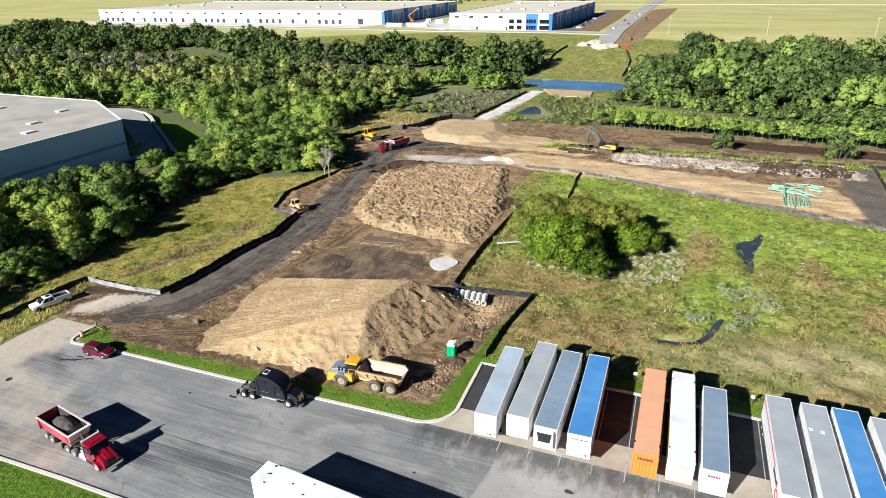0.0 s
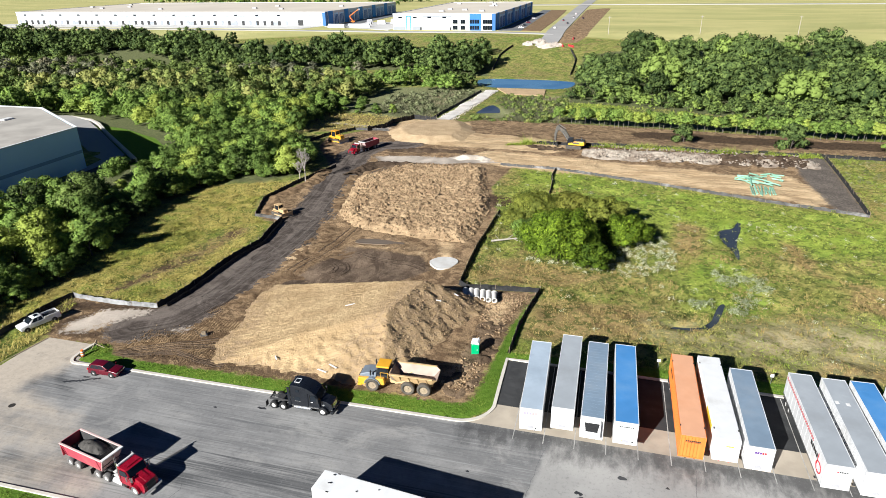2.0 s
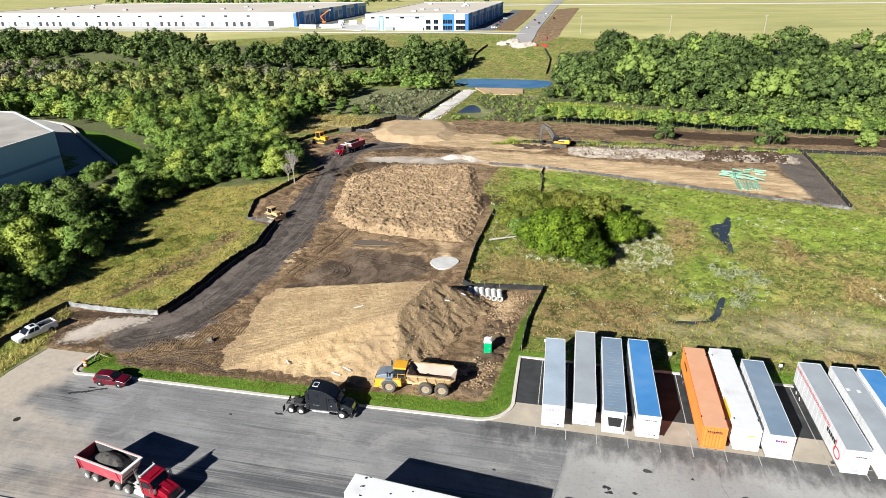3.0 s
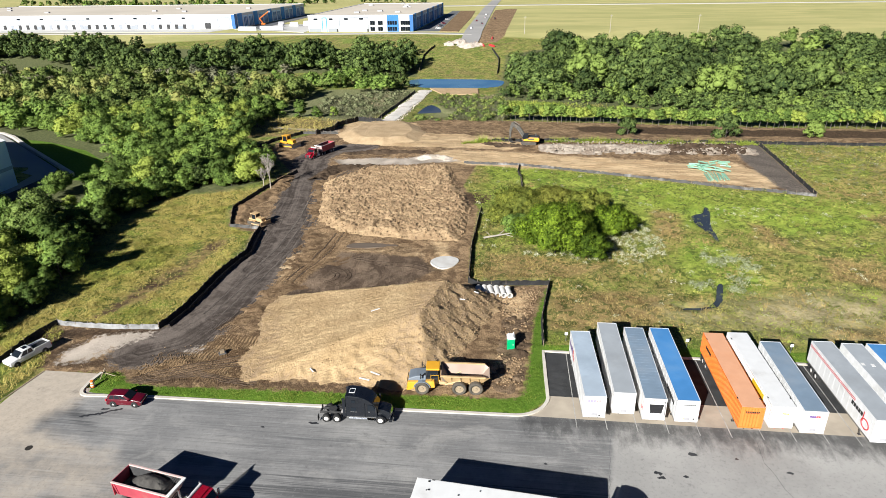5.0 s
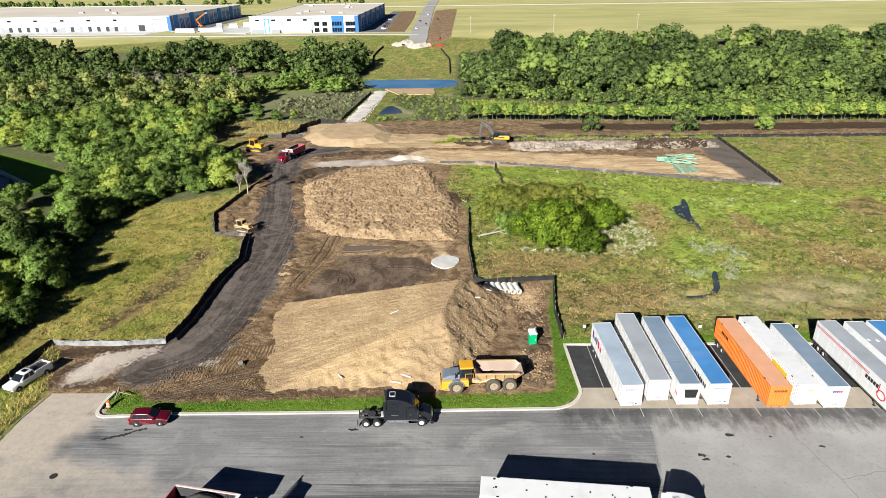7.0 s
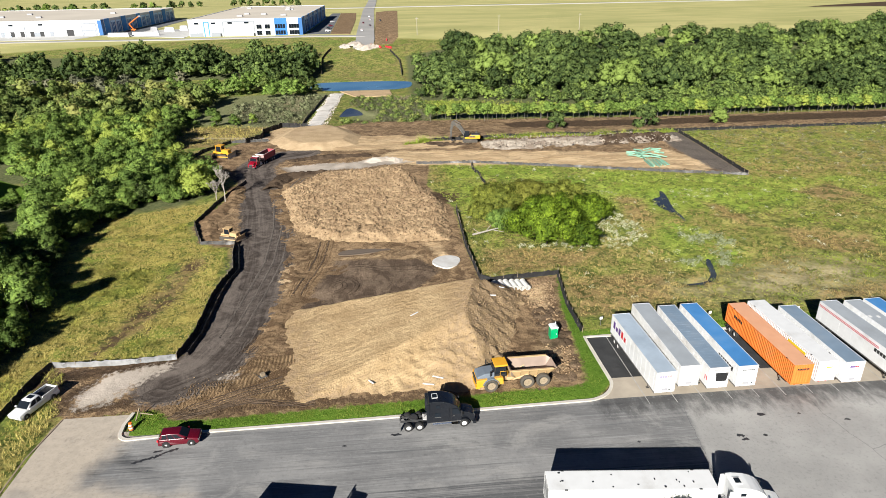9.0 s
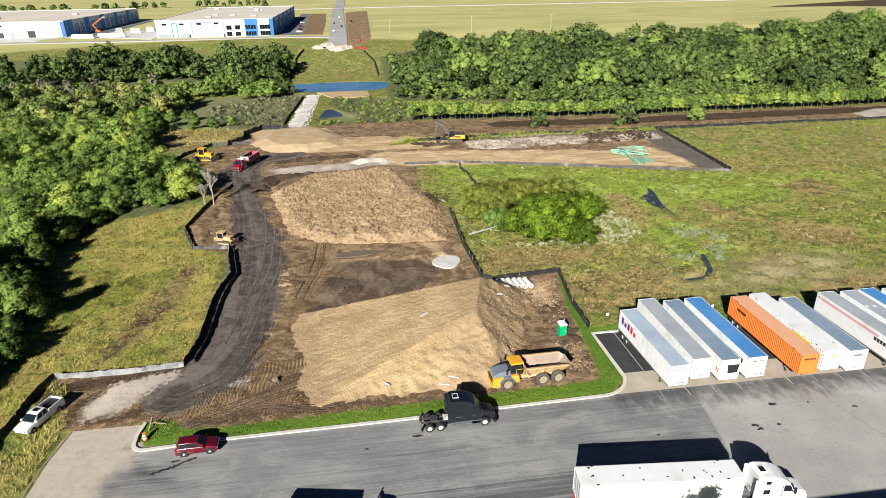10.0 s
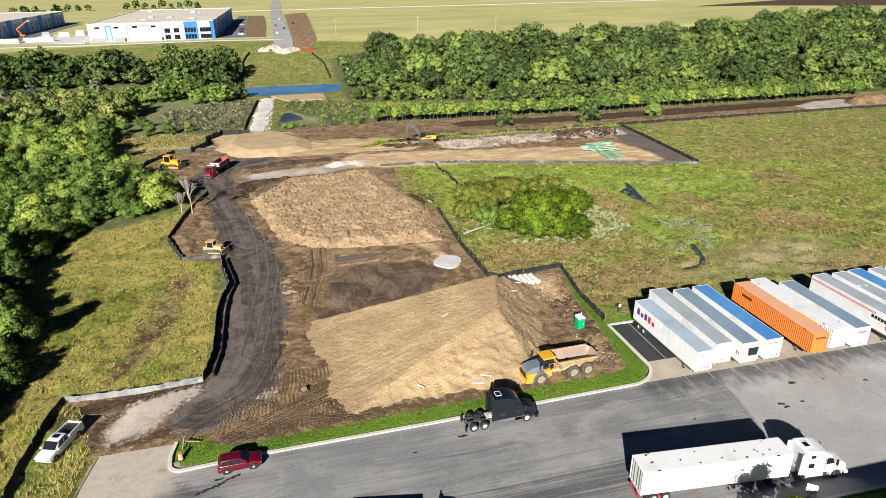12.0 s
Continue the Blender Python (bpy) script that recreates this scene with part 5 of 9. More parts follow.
def woods(name, spots, seed, tall, wide, count, leaf, mat, label, low=0.2, spread=0.3, kinds=4, tone=(0.05, 0.85), cores=7, lobes=16, full=False):
    r = np.random.RandomState(seed)
    temps = [crown(seed + i, dome_lobes(seed + i, tall, wide, lobes) if full else lobes_for(seed + i, tall, wide, low, lobes), count, leaf, cores=cores) for i in range(kinds)]
    V, F, N, tint, base = [], [], [], [], 0
    for x, y in spots[glade(spots[:, 0], spots[:, 1]) < 0]:
        a, s = r.rand() * 6.28, 1 - spread + 2 * spread * r.rand()
        q, f, nv = temps[r.randint(kinds)]
        F.append(f + base)
        base += len(q)
        V.append(turned(q, a) * [s, s, s * (0.85 + 0.3 * r.rand())] + [x, y, land(x, y)])
        N.append(turned(nv, a))
        tint.append(np.full(len(q), tone[0] + (tone[1] - tone[0]) * r.rand()))
    return tagged(new(name, mesh_of(name, np.concatenate(V), np.concatenate(F), mat, normals=np.concatenate(N), tint=np.concatenate(tint))), label, "woods", kind="stuff")


rest = spots[near[215:]]
woods("woods", rest[rest[:, 1] < 225], 61, 9.0, 4.8, 480, 0.43, "leaves_mass", "dense bright green deciduous woods", spread=0.42, kinds=6)
woods("woods_back", rest[rest[:, 1] >= 225], 64, 9.0, 4.8, 380, 0.47, "thicket_mass", "dense muted green woods towards the river", spread=0.42, kinds=6, tone=(0.0, 1.0))
# across the river
R_WOOD = [(-34, 318), (-31, 416), (-10, 426), (60, 434), (200, 452), (430, 490), (430, 262), (150, 268), (90, 292), (20, 302)]
spots_r = scatter(8, R_WOOD, 9.8)
spots_r = spots_r[(spots_r[:, 1] < 335) | (np.arange(len(spots_r)) % 5 < 3)]
woods("woods_far", spots_r[np.arange(len(spots_r)) % 3 > 0], 71, 11.0, 7.0, 430, 0.50, "oak_leaves_mass", "tall dark green woods beyond the site", spread=0.5, kinds=6, tone=(0.0, 0.9), cores=9)
woods("woods_giants", scatter(18, R_WOOD, 22.0, 1.2), 171, 14.5, 10.5, 1400, 0.46, "oak_leaves_mass", "broad old trees standing above the far woods", spread=0.35, kinds=4, tone=(0.0, 0.85), cores=30, lobes=40, full=True)
woods("undergrowth", scatter(9, [(-38, 297), (-10, 292), (25, 276), (60, 262), (90, 250), (200, 240), (420, 238), (420, 262), (150, 272), (90, 294), (-38, 318)], 5.2), 75, 5.5, 3.2, 155, 0.42, "oak_leaves_mass", "green shrubs along the edge of the woods", low=0.05, cores=4, tone=(0.2, 0.95))
L_WOOD = [(-90, 372), (-104, 432), (-240, 436), (-640, 478), (-640, 385), (-200, 374)]
woods("woods_river", scatter(10, L_WOOD, 9.0), 81, 12.5, 6.8, 280, 0.69, "oak_leaves_mass", "dark green woods along the river", spread=0.35, tone=(0.0, 0.45), cores=16, lobes=24, full=True)
woods("riverside_thicket", scatter(12, [(-88, 338), (-92, 322), (-134, 322), (-300, 345), (-640, 355), (-640, 372), (-200, 362), (-130, 350)], 6.4), 85, 7.5, 4.2, 260, 0.5, "thicket_mass", "green thicket along the river bank", low=0.05, spread=0.4, tone=(0.0, 0.6), cores=5)
woods("willows", scatter(19, [(-96, 326), (-98, 313), (-116, 316), (-131, 325), (-160, 328), (-170, 344), (-130, 352), (-97, 340)], 8.5), 187, 9.5, 5.4, 800, 0.33, "leaves_mass", "rounded willows between reed bed and river", spread=0.25, kinds=4, tone=(0.15, 0.6), cores=20, lobes=24, full=True)
for x, y, q in ((-136, 259, 0.95), (-128, 250, 0.8), (-118, 243.5, 0.72), (-111.5, 245, 0.62), (-105, 248, 0.5), (-131, 241, 0.7), (-127.5, 222, 0.75), (-126, 204, 0.7), (-124, 262, 0.7)):
    plant(rnd.choice(ROUND), x, y, q, rnd.random() * 6.28, "round bright green tree beside the reed bed", "trees beside the reed bed", tall=rnd.uniform(0.8, 1.0))
woods("thicket_left", scatter(13, [(-300, 185), (-300, 345), (-640, 360), (-640, 300)], 9), 88, 8.0, 4.8, 240, 0.62, "thicket_mass", "mixed thicket of green and yellowing trees", low=0.1, spread=0.42, tone=(0.0, 1.0), cores=4)

tufts_far = scatter(15, [(-128, 345), (-165, 320), (-330, 300), (-560, 330), (-560, 400), (-195, 378), (-130, 372)], 3.2, 2.0)
woods("grey_thicket", scatter(14, [(-150, 335), (-300, 340), (-560, 372), (-560, 330), (-300, 290), (-190, 300)], 8.5), 89, 9.0, 4.4, 260, 0.55, "grey_leaves_mass", "greyish thinning trees in the thicket", low=0.1)
# thin-stemmed tree line along the dirt road
SLIM = [tree_kind(91 + i, 7.4, 2.7, 0.40, 900, 0.22, "leaves", "slim_bark", 0.09) for i in range(4)]
for i in range(120):
    x = -34 + i * 1.84 + rnd.uniform(-0.6, 0.6)
    y = 241.5 - 0.10 * max(0, min(x + 34, 90)) + rnd.uniform(-0.8, 4.5)
    plant(rnd.choice(SLIM), x, y, rnd.uniform(0.85, 1.1), rnd.random() * 6.28, "slim tree with bare lower stem and pale bark", "tree line along the dirt road")
BUSH = [tree_kind(101 + i, 4.6, 3.0, 0.05, 1800, 0.22, "oak_leaves", r0=0.12) for i in range(2)]
for x, y, s in ((9.1, 213.6, 1.3), (40.7, 211.0, 1.75), (69.8, 214.2, 1.25)):
    plant(BUSH[0], x, y, s, x, "round green shrub beside the dirt road", "shrubs by the dirt road", "shrub")
# the copse in the meadow
COPSE = [(-20.6, 106.8, 11.6, 7.9, 1, "bush_leaves", 0.5), (-9.0, 118.2, 6.4, 5.4, 1, "bush_leaves", 0.35), (-13.4, 124.0, 8.0, 5.4, 1, "olive_leaves", 0.6), (-27.6, 126.0, 7.0, 6.2, 0, "olive_leaves", 0.5), (-20.6, 128, 7.0, 5.6, 0, "olive_leaves", 0.75), (-31.6, 121.5, 4.2, 3.6, 0, "olive_leaves", 0.4), (-28.0, 116.0, 4.6, 3.8, 0, "leaves", 0.3), (-14.4, 104.0, 6.2, 3.9, 1, "bush_leaves", 0.1)]
for i, (x, y, tall, wide, big, leaf, tone) in enumerate(COPSE):
    V, F, N = crown(120 + i, dome_lobes(120 + i, tall, wide), int(230 * wide * wide), 0.17, cores=35, dome=0.62)
    kind = mesh_of("crown", V, F, leaf + "_mass", normals=N, tint=np.full(len(V), tone)), trunk_mesh(120 + i, tall, 0.2, "bark", low=0.06)
    plant(kind, x, y, 1.0, i * 1.3, "dense round green tree in the meadow copse" if big else "low spreading olive-green bush in the meadow copse", "copse in the meadow", "tree" if big else "shrub")


# ---------- swards ----------

def tufts(name, spots, seed, mat, tall, wide, blades, label, shift=0.0):
    r = np.random.RandomState(seed)
    n_ = len(spots)
    base = np.stack([spots[:, 0], spots[:, 1], np.array([land(x, y) for x, y in spots])], -1)
    grown = 0.25 + 1.3 * value_noise(spots[:, 0], spots[:, 1], 2.4, seed + 3) ** 2 + 1.2 * value_noise(spots[:, 0], spots[:, 1], 1.1, seed + 4) ** 2.5
    V, N = [], []
    slope = tilt(spots[:, 0], spots[:, 1])
    for k in range(blades):
        a = r.rand(n_) * 6.28
        h = tall * (0.5 + r.rand(n_)) * grown
        lean = np.stack([np.cos(a), np.sin(a)], -1) * (h * (0.5 + 1.1 * r.rand(n_)))[:, None]
        side = np.stack([-np.sin(a), np.cos(a), 0 * a], -1) * wide * (0.10 + 0.16 * r.rand(n_))[:, None]
        off = np.concatenate([r.normal(size=(n_, 2)) * wide * 0.6, np.zeros((n_, 1))], 1)
        tip = base + off + np.concatenate([lean, h[:, None]], 1)
        V.append(np.stack([base + off + side, base + off - side, tip], 1))
        N.append(unit(np.concatenate([r.normal(size=(n_, 2)) * 0.25 - np.stack([np.cos(a), np.sin(a)], -1) * 0.6 + slope * 1.1, 0.8 * np.ones((n_, 1))], 1)))
    V = np.concatenate(V).reshape(-1, 3)
    N = np.repeat(np.concatenate(N), 3, 0)
    sx, sy = spots[:, 0], spots[:, 1]
    mood = 0.5 + 3.4 * (0.45 * value_noise(sx, sy, 19.0, seed) + 0.35 * value_noise(sx, sy, 6.0, seed + 1) + 0.2 * value_noise(sx, sy, 1.8, seed + 2) - 0.5) + shift
    for p in DRY:
        mood = mood + 0.85 * np.clip(reach(p, sx, sy) / 4 + 0.6, 0, 1)
    for p in LUSH:
        mood = mood - 0.6 * np.clip(reach(p, sx, sy) / 5 + 0.5, 0, 1)
    mood = mood + 0.38 * np.clip(reach(STRAW, sx, sy) / 14 + 0.4, 0, 1)
    for p in LIME:
        mood = mood - 0.6 * np.clip(reach(p, sx, sy) / 3 + 0.5, 0, 1)
    # low values paint the dark gaps between clumps as shade
    clump_shade = np.clip(0.46 + 3.9 * (0.6 * value_noise(sx, sy, 1.5, seed + 5) + 0.4 * value_noise(sx, sy, 0.6, seed + 6) - 0.5), 0, 1)
    t, clump_shade = np.repeat(np.tile(mood, blades), 3), np.repeat(np.tile(clump_shade, blades), 3)
    return tagged(new(name, mesh_of(name, V, np.arange(len(V)).reshape(-1, 3), mat, normals=N, tint=t, clump_shade=clump_shade)), label, "grass", kind="stuff")


MEADOW = [(-39.5, 166), (-41, 148), (-36.4, 130), (-35.6, 92), (-21.5, 93), (-22.8, 75.5), (75, 76), (112, 130), (150, 197.8), (97, 198.6), (48, 198), (44.5, 145), (28, 149), (0, 159), (-27, 167)]
sp = scatter(31, MEADOW, 0.62, 2.2)
wet = np.maximum.reduce([reach(PONDS[k], sp[:, 0], sp[:, 1]) for k in ("field", "ditch")])
sp = sp[(wet < -0.3) & ((reach(BARE, sp[:, 0], sp[:, 1]) + 5 * (value_noise(sp[:, 0], sp[:, 1], 2.0, 30) - 0.5) < 0) | (np.arange(len(sp)) % 5 < 2))]
sp = sp[(reach(DRY[1], sp[:, 0], sp[:, 1]) < 2 * (value_noise(sp[:, 0], sp[:, 1], 1.5, 28) - 0.5)) | (np.arange(len(sp)) % 5 == 0)]  # a rusty bare patch
sp = sp[np.maximum(strip(RUTS[0], 0.9, sp[:, 0], sp[:, 1]), strip(RUTS[1], 0.9, sp[:, 0], sp[:, 1])) < 0.35 * value_noise(sp[:, 0], sp[:, 1], 2.5, 29)]  # pressed wheel tracks
tufts("meadow_grass", sp, 32, "grass_blades", 0.24, 0.24, 7, "tall uneven meadow grass, green to straw-coloured", 0.12)
sp = scatter(33, [(-100.6, 54), (-99.6, 71.6), (-82.2, 71.6), (-82.6, 90), (-84.4, 111), (-91, 114), (-96.5, 125), (-94, 140), (-103, 138), (-114, 132), (-117, 112), (-112, 90), (-105, 74), (-112, 56)], 0.36, 2.2)
sp = sp[(reach(DRY[-1], sp[:, 0], sp[:, 1]) + 4 * (value_noise(sp[:, 0], sp[:, 1], 1.6, 35) - 0.5) < 0) | (np.arange(len(sp)) % 6 == 0)]
tufts("golden_grass", sp, 34, "gold_blades", 0.24, 0.15, 9, "golden green uncut grass beside the haul road", 0.30)
tufts("lawn_grass", scatter(35, [(-83.6, 55.6), (-83.8, 59.2), (-81, 59.4), (-79, 57.1), (-74, 56.9), (-50, 57.9), (-27.4, 58.8), (-26.4, 62), (-25.1, 79.7), (-24.2, 90), (-23.8, 90), (-24.4, 71), (-24.3, 60), (-27.8, 56.2), (-82.6, 54.9)], 0.30), 36, "lawn_blades", 0.10, 0.22, 5, "bright green mown verge")
tufts("stall_lawn", scatter(37, [(-23.2, 70.7), (60, 70.9), (60, 75), (-23.2, 75)], 0.35), 38, "lawn_blades", 0.14, 0.25, 3, "bright green mown strip behind the trailers")
tufts("near_lawn", scatter(39, [(-93, 28.6), (-10, 28.6), (-10, 33.1), (-93, 32.4)], 0.4), 40, "lawn_blades", 0.14, 0.25, 3, "bright green mown verge by the lot")
sp = scatter(71, MEADOW, 2.3, 2.2)
woods("pale_weeds", scatter(77, STRAW, 2.6, 2.4), 78, 0.7, 0.8, 34, 0.08, "grey_leaves_mass", "pale dry weeds in the upper meadow", low=0.0, spread=0.6, kinds=4, tone=(0.4, 1.0), cores=0)
woods("weed_clumps", sp[np.maximum.reduce([reach(p, sp[:, 0], sp[:, 1]) for p in DRY]) < -1], 72, 0.62, 0.75, 34, 0.075, "weeds_mass", "scattered clumps of tall weeds in the meadow", low=0.0, spread=0.6, kinds=6, tone=(0.1, 0.9), cores=0)
woods("goldenrod", scatter(73, [(6, 120), (70, 128), (75, 80), (20, 78), (-2, 100)], 4.2, 2.6), 74, 0.8, 0.8, 36, 0.06, "weeds_mass", "yellow flowering weeds in the meadow", low=0.2, spread=0.5, cores=0)
woods("white_flowers", scatter(41, [(-8.6, 119), (-1.5, 123.4), (1.5, 115), (1.1, 108.2), (-4.8, 102.7), (-14, 103.5), (-27, 104.6), (-26, 106.2), (-12, 106)], 1.0, 1.8), 42, 0.55, 0.6, 46, 0.075, "flower_heads", "patch of pale flowering weeds beside the copse", low=0.1, spread=0.5, kinds=3, tone=(0.3, 0.9), cores=0)
tufts("drive_grass", scatter(43, [(-98.6, 56), (-98.8, 69.5), (-96.5, 69), (-93.4, 60), (-93.8, 40), (-99, 40)], 0.5), 44, "gold_blades", 0.30, 0.17, 9, "green and straw grass beside the drive")
tufts("glade_grass", tufts_far[glade(tufts_far[:, 0], tufts_far[:, 1]) > -0.1], 49, "reed_blades", 0.9, 0.9, 4, "straw-coloured grass in a clearing of the woods")
tufts("reed_bed", scatter(45, rounded([(-81, 318), (-85, 280), (-84, 242), (-102, 242), (-114, 254), (-124, 288), (-112, 310), (-92, 320)]), 0.9, 2.4), 46, "reed_blades", 0.8, 0.42, 4, "grey-green reed bed in the marsh")
tufts("marsh_reeds", scatter(47, [(-69, 288), (-68, 305), (-42, 308), (-34, 296), (-30, 262), (-34, 241), (-70, 241), (-70, 246), (-56, 248), (-54, 262), (-61, 270), (-65, 280)], 1.0), 48, "reed_blades", 0.9, 0.5, 4, "green and brown reeds beside the causeway")
woods("pale_weeds", np.concatenate([scatter(51, [(16.6, 136.8), (25.4, 135.1), (30, 134), (22.8, 129.4), (15.8, 130.1)], 1.6, 2.0), scatter(53, MEADOW, 6.5, 3.0)]), 52, 0.5, 0.6, 34, 0.07, "flower_heads", "pale flowering weeds dotted over the meadow", low=0.1, spread=0.5, kinds=3, tone=(0.3, 0.9), cores=0)
for i, (x, y, q) in enumerate([(11.0, 106.5, 2.4), (8.2, 104.8, 1.7), (14.5, 102.8, 2.2), (11.0, 97.8, 1.9), (3.3, 94.6, 1.6), (9.5, 92.5, 1.5)]):
    woods("grey_weeds", [x, y] + np.random.RandomState(i).normal(size=(14, 2)) * q * 0.6, 160 + i, 0.8, 0.9, 60, 0.09, "weed_grey", "low grey-green weeds along the wet ditch", low=0.05, kinds=2, tone=(0.45, 0.75), cores=0)
tufts("straw_grass", scatter(55, [(-133, 242), (-123, 199), (-112, 206), (-101, 212), (-98, 238), (-110, 246)], 1.0, 2.2), 56, "gold_blades", 0.5, 0.4, 4, "straw-coloured grass between woods and reed bed")
tufts("strip_grass", scatter(68, STRIP, 1.4, 2.2), 69, "grass_blades", 0.55, 0.5, 5, "pale green grass strip behind the tree line")
tufts("fence_grass", scatter(57, [(-37, 198), (-8, 200.6), (47, 200.5), (97, 200.3), (150, 199.4), (150, 200.6), (97, 201.6), (47, 202.4), (-8, 203), (-37, 200)], 0.8, 2.0), 58, "grass_blades", 0.6, 0.4, 5, "green weeds along the far silt fence")
tufts("bank_grass", np.concatenate([scatter(65, [(-46.5, 193.2), (-31, 198.2), (-31, 200.8), (-46, 196.2)], 0.6, 2.0), scatter(66, [(-21, 197.2), (10, 197.6), (46.4, 197.0), (46.8, 199.6), (-8, 199.8), (-21, 199.2)], 0.6, 2.0)]), 67, "grass_blades", 1.0, 0.4, 8, "green grass strip above the dug bank", -0.9)
woods("reed_clumps", scatter(59, [(-82, 314), (-86, 280), (-86, 246), (-101, 245), (-112, 256), (-122, 287), (-111, 308), (-92, 318)], 4.2, 2.0), 190, 1.5, 1.9, 60, 0.22, "sage_mass", "grey-green bushes among the reeds", low=0.05, spread=0.5, cores=2)
woods("marsh_bushes", scatter(61, [(-69, 288), (-68, 305), (-42, 308), (-34, 296), (-30, 262), (-34, 241), (-70, 241), (-70, 246), (-56, 248), (-54, 262), (-61, 270), (-65, 280)], 3.4, 2.0), 192, 1.3, 1.5, 60, 0.20, "thicket_mass", "low green bushes in the marsh", low=0.05, spread=0.5, cores=2)


# ---------- buildings ----------


# warehouse beside the woods
wh = thing("warehouse", "large warehouse with a tan flat roof and pale walls tinted skylight blue", "building")
OUT = [(-160.5, 60), (-160.5, 139.2), (-194.5, 160.3), (-300, 160.3), (-300, 60)]
part("wall", slab(OUT, -1.5, 10.9), "side_wall", wh)
part("roof", slab([(-161.2, 61), (-161.2, 138.9), (-194.8, 159.7), (-299, 159.7), (-299, 61)], 10.9, 11.02), "roof_tan", wh)
cop = OUT + [OUT[0]]
part("coping", sweep(cop, 0.5, 10.85, 11.15), "wall_white", wh)
part("band", boxed(-160.48, -160.42, 60, 139, 3.6, 4.5), "side_band", wh, "darker grey-blue band along the wall")
for x, y in ((-172, 118), (-182, 127), (-190, 143), (-205, 120), (-215, 140), (-178, 104)):
    part("skylight", boxed(x - 1.0, x + 1.0, y - 1.6, y + 1.6, 11.0, 11.45, 0.06), "warm_white", wh)
tagged(new("road_yard", finish("yard", slab([(-152, 134), (-146, 120), (-157, 118), (-163, 148), (-168, 150), (-204, 177.5), (-236, 198), (-226, 200), (-211, 194), (-190, 178), (-160, 154)], -1.9, -0.95), "road_grey")), "grey asphalt truck yard behind the warehouse", "road", kind="structure")
tagged(new("road_side", finish("yard", slab([(-156.5, 60), (-151.5, 60), (-151.5, 150), (-156.5, 146)], -1.2, -0.42), "stall_asphalt")), "dark access road along the warehouse", "road", kind="structure")
tagged(new("retaining_wall", finish("wall", sweep([(-151.5, 148.8), (-160.4, 155.9), (-189.8, 179.3), (-203, 190.5), (-212, 196.2), (-226, 200.6)], 1.0, -0.8, 1.1, lift=height), "curb_concrete")), "pale retaining wall round the yard", "wall", kind="structure")


def frame_of(bm, x0, x1, y0, z0, z1, w, out):
    """A thin raised outline on a wall that faces -y."""
    box(bm, x0, x0 + w, y0 - out, y0, z0, z1), box(bm, x1 - w, x1, y0 - out, y0, z0, z1)
    return box(bm, x0 + w, x1 - w, y0 - out, y0, z1 - w, z1)


